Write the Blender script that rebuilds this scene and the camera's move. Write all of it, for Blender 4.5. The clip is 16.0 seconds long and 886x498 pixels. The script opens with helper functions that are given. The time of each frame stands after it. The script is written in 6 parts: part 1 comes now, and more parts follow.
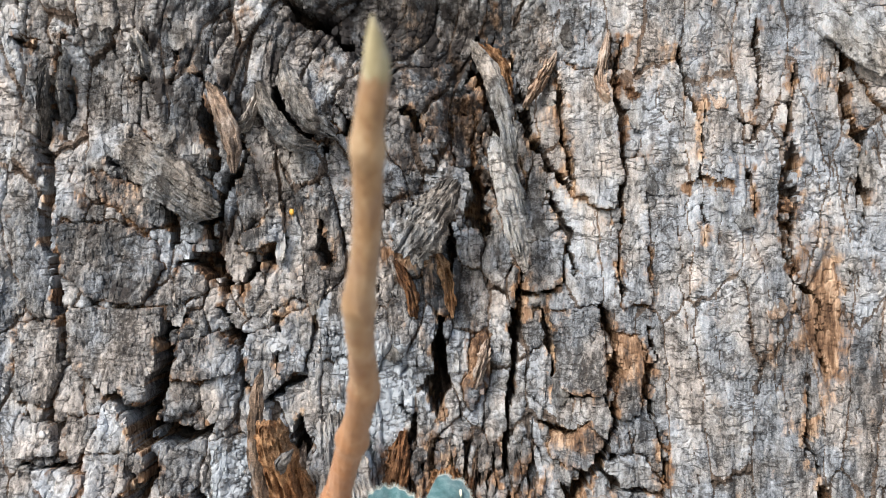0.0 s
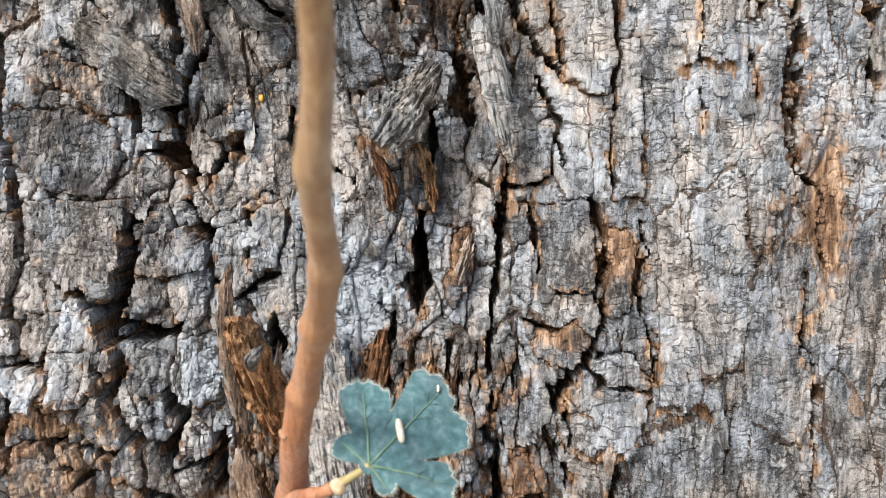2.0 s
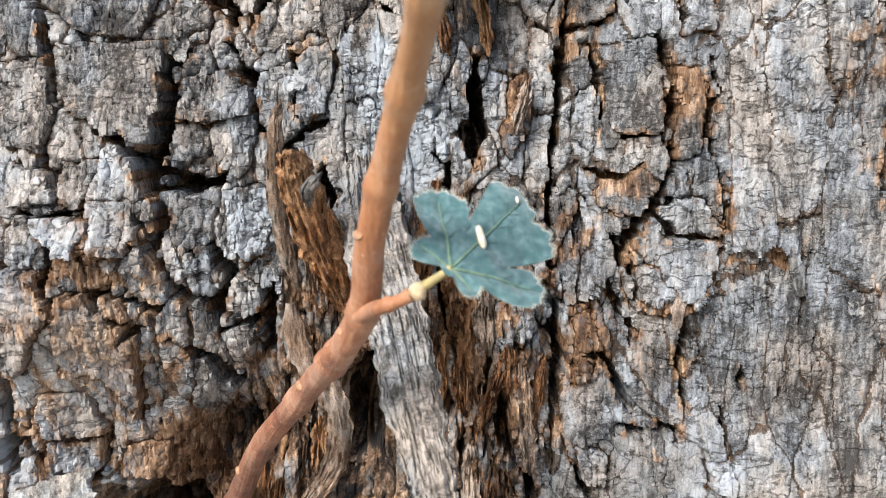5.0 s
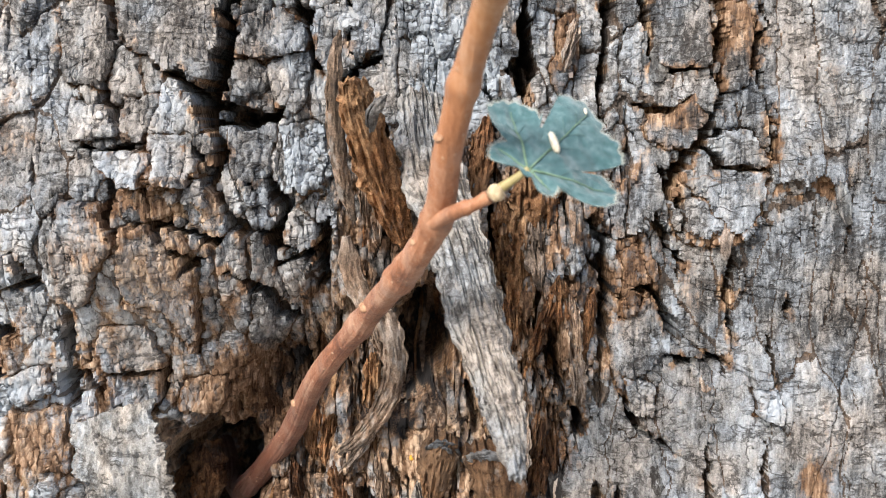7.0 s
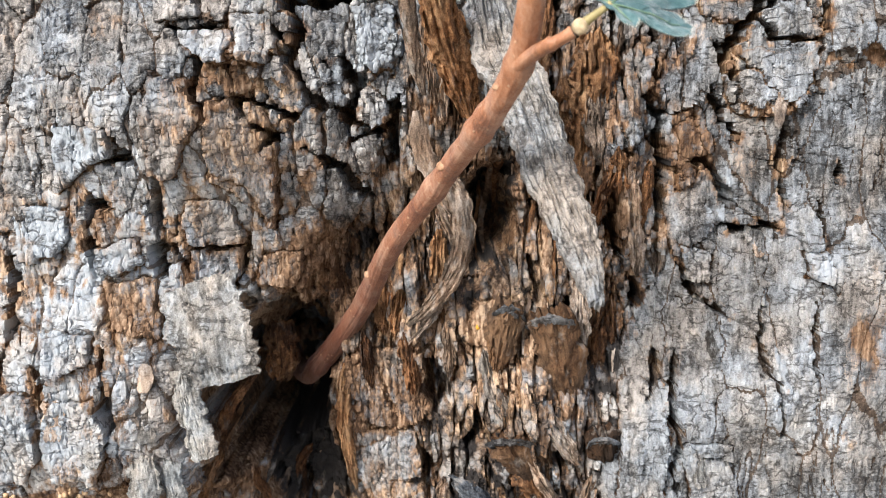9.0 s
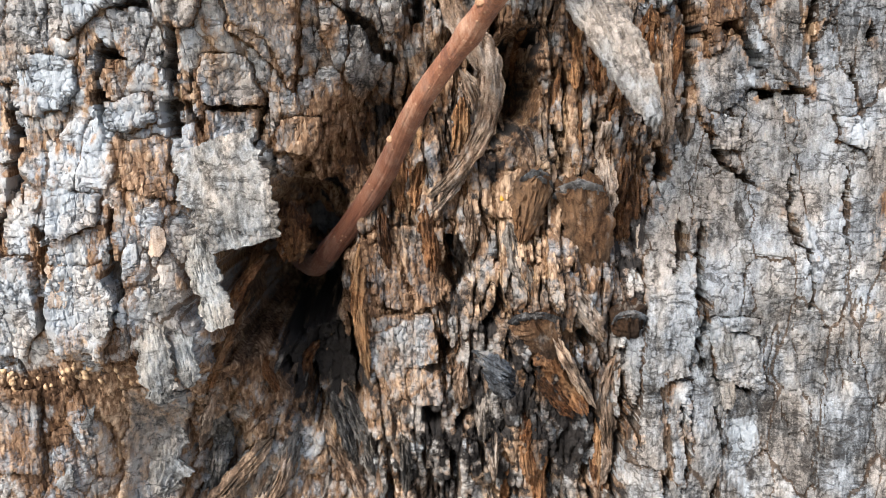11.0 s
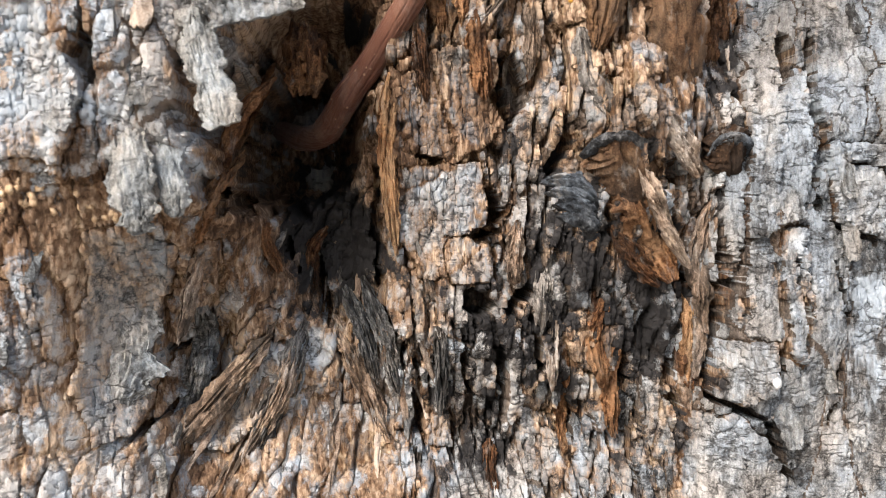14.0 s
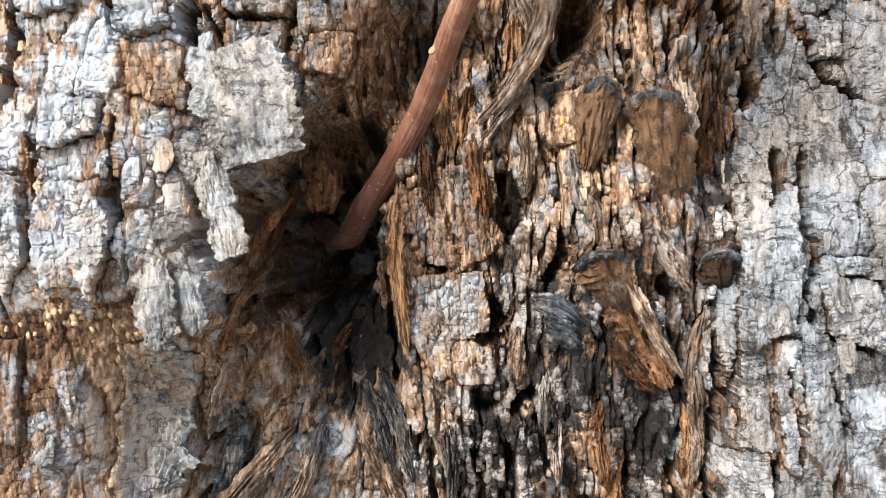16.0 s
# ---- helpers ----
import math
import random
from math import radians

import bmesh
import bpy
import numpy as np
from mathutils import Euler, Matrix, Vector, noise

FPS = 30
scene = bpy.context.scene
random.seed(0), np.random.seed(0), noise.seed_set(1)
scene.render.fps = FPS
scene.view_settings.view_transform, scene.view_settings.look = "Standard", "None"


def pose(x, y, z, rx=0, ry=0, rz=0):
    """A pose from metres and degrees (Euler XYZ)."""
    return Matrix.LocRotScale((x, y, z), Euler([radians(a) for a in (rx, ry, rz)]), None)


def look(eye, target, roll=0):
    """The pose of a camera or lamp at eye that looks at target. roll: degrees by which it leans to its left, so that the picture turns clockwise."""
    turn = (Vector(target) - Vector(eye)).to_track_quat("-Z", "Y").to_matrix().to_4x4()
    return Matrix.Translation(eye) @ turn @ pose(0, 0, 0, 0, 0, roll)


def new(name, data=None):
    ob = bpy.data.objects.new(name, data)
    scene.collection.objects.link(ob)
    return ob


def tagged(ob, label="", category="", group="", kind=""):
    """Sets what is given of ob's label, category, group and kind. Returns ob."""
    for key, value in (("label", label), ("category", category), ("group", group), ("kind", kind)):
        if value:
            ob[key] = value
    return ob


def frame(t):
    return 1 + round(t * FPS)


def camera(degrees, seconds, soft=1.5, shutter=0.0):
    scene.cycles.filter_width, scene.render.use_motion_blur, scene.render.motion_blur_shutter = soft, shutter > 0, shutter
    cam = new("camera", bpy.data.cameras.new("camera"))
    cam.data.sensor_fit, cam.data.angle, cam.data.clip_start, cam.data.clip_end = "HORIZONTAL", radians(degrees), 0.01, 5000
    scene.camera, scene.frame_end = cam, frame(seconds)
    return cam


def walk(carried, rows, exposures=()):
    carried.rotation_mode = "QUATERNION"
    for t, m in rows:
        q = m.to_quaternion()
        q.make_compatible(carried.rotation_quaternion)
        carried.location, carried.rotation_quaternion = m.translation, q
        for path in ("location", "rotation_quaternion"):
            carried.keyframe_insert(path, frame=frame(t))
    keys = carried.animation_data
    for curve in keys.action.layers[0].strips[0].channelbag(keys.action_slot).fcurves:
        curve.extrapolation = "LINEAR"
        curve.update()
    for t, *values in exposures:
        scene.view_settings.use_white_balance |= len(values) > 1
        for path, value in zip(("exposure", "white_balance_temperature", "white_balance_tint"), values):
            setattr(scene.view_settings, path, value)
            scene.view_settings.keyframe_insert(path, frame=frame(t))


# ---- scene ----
cam = camera(55.1, 16.0, soft=1.0)
METRES, EYE, TILT, LEAN, TURN = 0.5, 1.3, 0.0, 0.0, 0.0
ROWS = [
    (0.0, 0.0, 0.0, 0.0, 0.0, 0.0, -0.0),
    (0.5, -0.0064, 0.0213, -0.0115, 0.01, 0.06, 0.04),
    (1.0, -0.0114, 0.0469, -0.018, -0.14, -0.56, 0.3),
    (1.5, 0.0064, 0.0434, -0.0194, -0.37, -2.9, 0.18),
    (2.0, 0.0098, 0.0405, -0.0218, -0.5, -5.64, -0.04),
    (2.5, -0.0006, 0.0522, -0.0436, -0.41, -7.22, -0.14),
    (3.0, 0.0062, 0.0548, -0.0574, -0.46, -7.83, -0.33),
    (3.5, 0.0046, 0.0585, -0.0656, -0.52, -7.92, -0.19),
    (4.0, -0.0036, 0.074, -0.0878, -0.59, -8.31, 0.12),
    (6.5, -0.0734, 0.0487, -0.1396, -0.33, -8.06, 0.98),
    (7.0, -0.0762, 0.0467, -0.1633, -0.53, -8.32, 0.94),
    (7.5, -0.0793, 0.0588, -0.2033, -0.59, -8.81, 1.1),
    (8.0, -0.0788, 0.0454, -0.2198, -0.5, -9.69, 1.29),
    (8.5, -0.0909, 0.0374, -0.2409, -0.13, -10.34, 1.7),
    (9.0, -0.122, -0.0014, -0.2338, 0.22, -10.44, 1.94),
    (9.5, -0.1577, -0.0099, -0.2795, -0.51, -10.69, 1.88),
    (10.0, -0.1621, -0.0101, -0.3123, -1.24, -10.75, 1.7),
    (12.5, -0.2376, 0.0588, -0.4582, -5.12, -8.5, 1.14),
    (13.0, -0.2528, 0.0832, -0.5271, -5.91, -5.51, 1.52),
    (13.5, -0.27, 0.1167, -0.5729, -6.71, -3.46, 1.55),
    (14.0, -0.2685, 0.1403, -0.587, -7.12, -2.48, 1.45),
    (14.5, -0.2721, 0.1528, -0.5876, -7.07, -2.01, 1.36),
    (15.0, -0.2633, 0.1532, -0.5722, -6.64, -1.66, 1.42),
    (15.5, -0.2328, 0.129, -0.5436, -3.38, -1.46, 1.66),
    (16.0, -0.1861, 0.0946, -0.5194, 0.54, -1.07, 1.78),
]
walk(cam, [(t, pose(0, 0, EYE, TILT, LEAN, TURN) @ pose(METRES * x, METRES * y, METRES * z, 90 + pitch, roll, yaw)) for t, x, y, z, yaw, pitch, roll in ROWS], [(0.0, 1.08), (1.5, 1.12), (8.0, 1.17), (10.0, 1.15), (13.5, 1.27), (15.0, 1.36), (16.0, 1.45)])
cam.data.dof.use_dof = True
cam.data.dof.focus_distance = 0.335
cam.data.dof.aperture_fstop = 15.0

# ---- world, sun and exposure ----
SUN_FROM = Vector((-0.50, -0.64, 0.72)).normalized()
world = bpy.data.worlds.new("world")
scene.world = world
world.use_nodes = True
wn = world.node_tree
sky = wn.nodes.new("ShaderNodeTexSky")
sky.sky_type, sky.sun_disc = "NISHITA", False
sky.sun_elevation = math.asin(SUN_FROM.z)
sky.sun_rotation = math.atan2(SUN_FROM.x, SUN_FROM.y)
sky.dust_density = 3.0
wn.links.new(sky.outputs[0], wn.nodes["Background"].inputs[0])
wn.nodes["Background"].inputs[1].default_value = 0.108
sun = new("sun", bpy.data.lights.new("sun", "SUN"))
sun.data.energy, sun.data.angle, sun.data.color = 2.45, radians(22), (1.0, 0.975, 0.95)
sun.matrix_world = look(SUN_FROM * 5, (0, 0, 0))


# ---- materials ----
def node_kit(name):
    mat = bpy.data.materials.new(name)
    mat.use_nodes = True
    nt = mat.node_tree
    bsdf = nt.nodes["Principled BSDF"]

    def add(kind, links=(), **values):
        nd = nt.nodes.new(kind)
        for key, value in values.items():
            if key == "operation":
                nd.operation = value
            elif key == "blend":
                nd.blend_type = value
            elif key == "feature":
                nd.feature = value
            elif key == "attr":
                nd.attribute_name = value
            else:
                nd.inputs[key].default_value = value
        for socket, src in links:
            nt.links.new(src, nd.inputs[socket])
        return nd

    return mat, nt, bsdf, add


def ramp(add, src, stops):
    nd = add("ShaderNodeValToRGB", [("Fac", src)])
    cr = nd.color_ramp
    while len(cr.elements) < len(stops):
        cr.elements.new(0.5)
    for e, (p, c) in zip(cr.elements, stops):
        e.position, e.color = p, (*c, 1)
    return nd.outputs["Color"]


def mixc(add, fac, a, b, blend="MIX"):
    nd = add("ShaderNodeMixRGB", blend=blend)
    nt = nd.id_data
    for key, v in (("Fac", fac), ("Color1", a), ("Color2", b)):
        if hasattr(v, "is_output"):
            nt.links.new(v, nd.inputs[key])
        else:
            nd.inputs[key].default_value = v if key == "Fac" else (*v, 1)
    return nd.outputs[0]


def maths(add, op, a, b=0.0, c=0.0):
    nd = add("ShaderNodeMath", operation=op)
    nt = nd.id_data
    for i, v in enumerate((a, b, c)):
        if hasattr(v, "is_output"):
            nt.links.new(v, nd.inputs[i])
        else:
            nd.inputs[i].default_value = v
    return nd.outputs[0]


def stretched(add, co, sx, sz):
    return add("ShaderNodeMapping", [("Vector", co)], Scale=(sx, sx, sz)).outputs[0]


def bark_material(name, grey, fresh, worn=True, check=1.0, gloss=0.12, depth=1.0, rusty=1.0, mottle=0.6):
    """Weathered bark: grey = three greys from dark to light; fresh = three browns of broken bark.
    With worn, the mesh's attribute 'wear' (tone of the flake, freshly broken, sooty or painted shade, silvered) mixes
    them."""
    mat, nt, bsdf, add = node_kit(name)
    co = add("ShaderNodeTexCoord").outputs["Object"]
    fibre = add("ShaderNodeTexNoise", [("Vector", stretched(add, co, 1.0, 0.16))], Scale=520.0, Detail=7.0, Roughness=0.62).outputs["Fac"]
    blotch = add("ShaderNodeTexNoise", [("Vector", stretched(add, co, 1.0, 0.6))], Scale=75.0, Detail=7.0, Roughness=0.65).outputs["Fac"]
    stain = add("ShaderNodeTexNoise", [("Vector", stretched(add, co, 1.0, 0.45))], Scale=34.0, Detail=6.0, Roughness=0.6).outputs["Fac"]
    speck = add("ShaderNodeTexNoise", [("Vector", co)], Scale=1500.0, Detail=4.0, Roughness=0.7).outputs["Fac"]
    def lines(scale, sx, sz, detail, warp, sharp):
        n = add("ShaderNodeTexNoise", [("Vector", stretched(add, co, sx, sz))], Scale=scale, Detail=detail, Roughness=0.55, Distortion=warp).outputs["Fac"]
        return maths(add, "MINIMUM", maths(add, "MULTIPLY", maths(add, "ABSOLUTE", maths(add, "SUBTRACT", n, 0.5)), sharp), 1.0)

    def only(value, scale, low, high):
        n = add("ShaderNodeTexNoise", [("Vector", co)], Scale=scale, Detail=3.0).outputs["Fac"]
        return maths(add, "MAXIMUM", value, ramp(add, n, [(low, (0, 0, 0)), (high, (1, 1, 1))]))

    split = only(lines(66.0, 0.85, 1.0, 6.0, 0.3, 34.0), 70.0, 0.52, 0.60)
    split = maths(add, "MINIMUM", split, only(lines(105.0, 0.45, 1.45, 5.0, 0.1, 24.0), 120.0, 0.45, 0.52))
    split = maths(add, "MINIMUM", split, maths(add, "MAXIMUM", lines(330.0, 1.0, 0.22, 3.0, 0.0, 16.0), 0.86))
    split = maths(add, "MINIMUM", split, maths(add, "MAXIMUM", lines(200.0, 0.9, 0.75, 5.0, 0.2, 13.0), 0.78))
    if worn:
        wear = add("ShaderNodeAttribute", attr="wear")
        sep = add("ShaderNodeSeparateColor", [("Color", wear.outputs["Color"])])
        tone, torn, soot_and_shade = sep.outputs[0], sep.outputs[1], sep.outputs[2]
        silver = wear.outputs["Alpha"]
        tone = maths(add, "MULTIPLY_ADD", maths(add, "SUBTRACT", tone, 0.5), 0.75, blotch)
    else:
        own = add("ShaderNodeObjectInfo").outputs["Random"]
        tone, soot_and_shade, silver = maths(add, "MULTIPLY_ADD", maths(add, "SUBTRACT", own, 0.5), 0.35, blotch), 0.0, 0.0
        torn = maths(add, "MULTIPLY", maths(add, "SUBTRACT", stain, 0.5), 3.0 * rusty)
    tone = maths(add, "MULTIPLY_ADD", maths(add, "SUBTRACT", fibre, 0.5), 0.75, tone)
    tone = maths(add, "MULTIPLY_ADD", maths(add, "SUBTRACT", speck, 0.5), 0.64, tone)
    col = ramp(add, tone, [(0.28, grey[0]), (0.5, grey[1]), (0.72, grey[2])])
    hue = add("ShaderNodeTexNoise", [("Vector", stretched(add, co, 1.0, 0.7))], Scale=48.0, Detail=5.0, Roughness=0.6).outputs["Color"]
    hue = add("ShaderNodeSeparateColor", [("Color", hue)]).outputs[1]
    col = mixc(add, 1.0, col, ramp(add, hue, [(0.40, (0.92, 0.985, 1.055)), (0.50, (0.995, 0.985, 0.965)), (0.60, (1.08, 0.985, 0.90))]), "MULTIPLY")
    brown = maths(add, "MULTIPLY_ADD", maths(add, "SUBTRACT", fibre, 0.5), 1.3, stain)
    browns = ramp(add, brown, [(0.3, fresh[0]), (0.52, fresh[1]), (0.74, fresh[2])])
    edge = maths(add, "MULTIPLY_ADD", maths(add, "SUBTRACT", blotch, 0.5), 0.8, torn)
    edge = maths(add, "MULTIPLY_ADD", maths(add, "SUBTRACT", speck, 0.5), 0.9, edge)
    edge = maths(add, "MULTIPLY_ADD", maths(add, "SUBTRACT", fibre, 0.5), 0.8, edge)
    edge = ramp(add, edge, [(0.25, (0, 0, 0)), (0.75, (1, 1, 1))])
    col = mixc(add, edge, col, browns)
    if worn:
        s = maths(add, "MULTIPLY_ADD", maths(add, "SUBTRACT", speck, 0.5), 1.2, soot_and_shade)
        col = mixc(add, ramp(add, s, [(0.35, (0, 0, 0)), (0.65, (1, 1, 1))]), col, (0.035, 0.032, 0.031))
        s = maths(add, "MULTIPLY_ADD", maths(add, "SUBTRACT", fibre, 0.5), 1.0, silver)
        col = mixc(add, ramp(add, s, [(0.35, (0, 0, 0)), (0.8, (1, 1, 1))]), col, (0.41, 0.450, 0.485))
    else:
        fleck = add("ShaderNodeTexNoise", [("Vector", stretched(add, co, 1.0, 0.5))], Scale=150.0, Detail=6.0, Roughness=0.68).outputs["Fac"]
        col = mixc(add, ramp(add, fleck, [(0.555, (0, 0, 0)), (0.64, (mottle, mottle, mottle))]), col, (0.035, 0.030, 0.027))
        col = mixc(add, ramp(add, fleck, [(0.34, (mottle, mottle, mottle)), (0.43, (0, 0, 0))]), col, (0.40, 0.37, 0.335))
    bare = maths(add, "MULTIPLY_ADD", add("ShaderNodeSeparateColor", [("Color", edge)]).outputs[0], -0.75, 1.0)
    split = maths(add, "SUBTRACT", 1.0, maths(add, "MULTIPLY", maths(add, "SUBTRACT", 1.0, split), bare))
    # fine cracks: the shade in them is painted as near-black lines
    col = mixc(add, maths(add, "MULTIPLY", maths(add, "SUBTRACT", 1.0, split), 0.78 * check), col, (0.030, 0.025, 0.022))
    nt.links.new(col, bsdf.inputs["Base Color"])
    bsdf.inputs["Roughness"].default_value = 0.88
    bsdf.inputs["Specular IOR Level"].default_value = gloss
    relief = maths(add, "MULTIPLY_ADD", fibre, 0.85, maths(add, "MULTIPLY", speck, 0.5))
    relief = maths(add, "MULTIPLY_ADD", split, 0.55 * check, relief)
    relief = maths(add, "MULTIPLY_ADD", blotch, 0.9, relief)
    bump = add("ShaderNodeBump", [("Height", relief)], Strength=0.9, Distance=0.0011 * depth)
    nt.links.new(bump.outputs[0], bsdf.inputs["Normal"])
    return mat


GREYS = ((0.060, 0.061, 0.062), (0.286, 0.288, 0.288), (0.50, 0.505, 0.507))
BROWNS = ((0.066, 0.036, 0.021), (0.240, 0.146, 0.088), (0.53, 0.385, 0.265))
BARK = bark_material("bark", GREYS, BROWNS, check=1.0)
# furrow floors: inner bark's own brown, darkened further to stand for crevice shade
INNER_SHADED = bark_material("inner_bark", ((0.045, 0.036, 0.030), (0.11, 0.085, 0.068), (0.24, 0.20, 0.17)), ((0.06, 0.030, 0.016), (0.19, 0.105, 0.055), (0.45, 0.32, 0.20)), check=0.5, depth=1.7)
SPLINTER = bark_material("torn_bark", ((0.075, 0.055, 0.040), (0.27, 0.196, 0.146), (0.54, 0.445, 0.365)), BROWNS, worn=False, check=0.2)
SILVER = bark_material("silvered_bark", ((0.06, 0.055, 0.05), (0.20, 0.185, 0.17), (0.40, 0.39, 0.375)), ((0.2, 0.15, 0.11), (0.3, 0.25, 0.2), (0.4, 0.36, 0.32)), worn=False, check=0.8, rusty=0.4)
RUST = bark_material("dark_rust_bark", ((0.028, 0.014, 0.008), (0.13, 0.060, 0.028), (0.34, 0.18, 0.09)), BROWNS, worn=False, check=0.5, rusty=0.5, mottle=0.3, depth=1.7)
ORANGE = bark_material("rust_brown_bark", ((0.045, 0.020, 0.010), (0.225, 0.110, 0.050), (0.52, 0.31, 0.165)), BROWNS, worn=False, check=0.5, rusty=0.5, mottle=0.3, depth=1.7)
FLAKE = bark_material("loose_flake", ((0.055, 0.053, 0.050), (0.225, 0.220, 0.208), (0.46, 0.455, 0.44)), BROWNS, worn=False, check=1.0, rusty=0.2)
LICHEN = bark_material("lichened_flake", ((0.11, 0.109, 0.103), (0.305, 0.303, 0.290), (0.49, 0.487, 0.47)), BROWNS, worn=False, check=0.6, rusty=0.3, mottle=0.4)
FELT = bark_material("grey_fungus_felt", ((0.018, 0.019, 0.021), (0.062, 0.066, 0.072), (0.20, 0.21, 0.22)), ((0.05, 0.035, 0.025), (0.10, 0.085, 0.07), (0.20, 0.19, 0.18)), worn=False, check=0.4, mottle=0.5, depth=1.6)
RUSSET = bark_material("russet_fungus", ((0.030, 0.019, 0.013), (0.080, 0.046, 0.027), (0.18, 0.110, 0.065)), ((0.04, 0.022, 0.014), (0.11, 0.058, 0.028), (0.28, 0.15, 0.065)), worn=False, check=0.0, rusty=0.6, mottle=0.35, depth=1.3)


def skin_material(name, low, mid, high, scale, stretch, rough, gloss, bump_mm, spot=None, young=None, old=None):
    """Young bark, leaf or seed skin: a mottled colour with fine relief and, with spot, pale lenticels."""
    mat, nt, bsdf, add = node_kit(name)
    co = add("ShaderNodeTexCoord").outputs["Object"]
    a = add("ShaderNodeTexNoise", [("Vector", stretched(add, co, 1.0, stretch))], Scale=scale, Detail=6.0, Roughness=0.6).outputs["Fac"]
    b = add("ShaderNodeTexNoise", [("Vector", co)], Scale=scale * 9, Detail=4.0, Roughness=0.65).outputs["Fac"]
    if spot:
        ridge = add("ShaderNodeTexNoise", [("Vector", stretched(add, co, 1.0, 0.25))], Scale=900.0, Detail=5.0, Roughness=0.65).outputs["Fac"]
        b = maths(add, "MULTIPLY_ADD", ridge, 0.6, maths(add, "MULTIPLY", b, 0.4))
    v = maths(add, "MULTIPLY_ADD", maths(add, "SUBTRACT", b, 0.5), 0.9 if spot else 0.5, a)
    col = ramp(add, v, [(0.3, low), (0.5, mid), (0.72, high)])
    h = maths(add, "MULTIPLY_ADD", b, 1.0 if spot else 0.5, a)
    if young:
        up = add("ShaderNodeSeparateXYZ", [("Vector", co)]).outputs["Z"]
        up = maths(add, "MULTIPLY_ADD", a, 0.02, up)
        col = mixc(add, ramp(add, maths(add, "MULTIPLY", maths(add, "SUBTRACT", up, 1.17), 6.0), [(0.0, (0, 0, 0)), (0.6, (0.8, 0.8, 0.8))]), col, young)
        # stem foot: older red-brown wood, darkened further to paint in the hollow's shade
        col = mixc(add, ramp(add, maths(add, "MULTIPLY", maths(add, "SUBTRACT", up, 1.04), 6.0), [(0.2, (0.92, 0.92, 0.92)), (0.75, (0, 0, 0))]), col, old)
        green = maths(add, "MULTIPLY_ADD", b, 0.03, up)
        col = mixc(add, ramp(add, maths(add, "MULTIPLY", maths(add, "SUBTRACT", green, 1.245), 10.0), [(0.0, (0, 0, 0)), (0.7, (0.85, 0.85, 0.85))]), col, ramp(add, v, [(0.32, (0.22, 0.13, 0.062)), (0.5, (0.34, 0.225, 0.115)), (0.68, (0.47, 0.36, 0.22))]))
        bloom = add("ShaderNodeTexNoise", [("Vector", stretched(add, co, 1.0, 0.5))], Scale=95.0, Detail=6.0, Roughness=0.7).outputs["Fac"]
        col = mixc(add, ramp(add, bloom, [(0.50, (0, 0, 0)), (0.66, (0.25, 0.25, 0.25))]), col, (0.43, 0.33, 0.265))
    if spot:
        cell = add("ShaderNodeTexVoronoi", [("Vector", co)], Scale=240.0).outputs["Distance"]
        dot = ramp(add, cell, [(0.09, (0.8, 0.8, 0.8)), (0.16, (0, 0, 0))])
        col = mixc(add, dot, col, spot)
        h = maths(add, "MULTIPLY_ADD", dot, 0.5, h)
    nt.links.new(col, bsdf.inputs["Base Color"])
    bsdf.inputs["Roughness"].default_value = rough
    bsdf.inputs["Specular IOR Level"].default_value = gloss
    bump = add("ShaderNodeBump", [("Height", h)], Strength=0.7, Distance=bump_mm / 1000)
    nt.links.new(bump.outputs[0], bsdf.inputs["Normal"])
    return mat, bsdf


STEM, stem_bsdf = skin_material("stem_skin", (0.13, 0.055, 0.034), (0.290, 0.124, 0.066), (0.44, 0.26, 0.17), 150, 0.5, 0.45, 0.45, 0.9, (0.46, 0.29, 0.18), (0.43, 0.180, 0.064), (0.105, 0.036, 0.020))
stem_bsdf.inputs["Sheen Weight"].default_value = 0.08
stem_bsdf.inputs["Sheen Roughness"].default_value = 0.4
SCAR, _ = skin_material("pale_scar", (0.22, 0.115, 0.065), (0.36, 0.21, 0.125), (0.50, 0.34, 0.22), 500, 1, 0.7, 0.2, 0.15)
GREEN, _ = skin_material("green_stalk", (0.24, 0.20, 0.085), (0.35, 0.29, 0.13), (0.45, 0.39, 0.22), 300, 0.4, 0.5, 0.3, 0.1)
BUD, _ = skin_material("bud_skin", (0.30, 0.26, 0.15), (0.42, 0.37, 0.22), (0.50, 0.45, 0.32), 300, 0.4, 0.6, 0.3, 0.1)
LEAF, leaf_bsdf = skin_material("leaf_skin", (0.032, 0.085, 0.088), (0.060, 0.136, 0.142), (0.150, 0.235, 0.240), 330, 1, 0.8, 0.25, 0.25)
VEIN, _ = skin_material("leaf_vein", (0.11, 0.19, 0.12), (0.165, 0.255, 0.165), (0.23, 0.32, 0.22), 400, 1, 0.6, 0.3, 0.1)
FINE_VEIN, _ = skin_material("fine_leaf_vein", (0.055, 0.115, 0.105), (0.085, 0.155, 0.145), (0.13, 0.20, 0.19), 400, 1, 0.7, 0.3, 0.1)
leaf_bsdf.inputs["Sheen Weight"].default_value = 0.35
leaf_bsdf.inputs["Sheen Roughness"].default_value = 0.5
HAIR, _ = skin_material("leaf_fringe", (0.30, 0.33, 0.29), (0.38, 0.41, 0.36), (0.46, 0.48, 0.43), 800, 1, 0.8, 0.2, 0.1)
SEED, _ = skin_material("seed_husk", (0.58, 0.50, 0.36), (0.72, 0.66, 0.52), (0.82, 0.78, 0.66), 700, 0.2, 0.6, 0.3, 0.2)
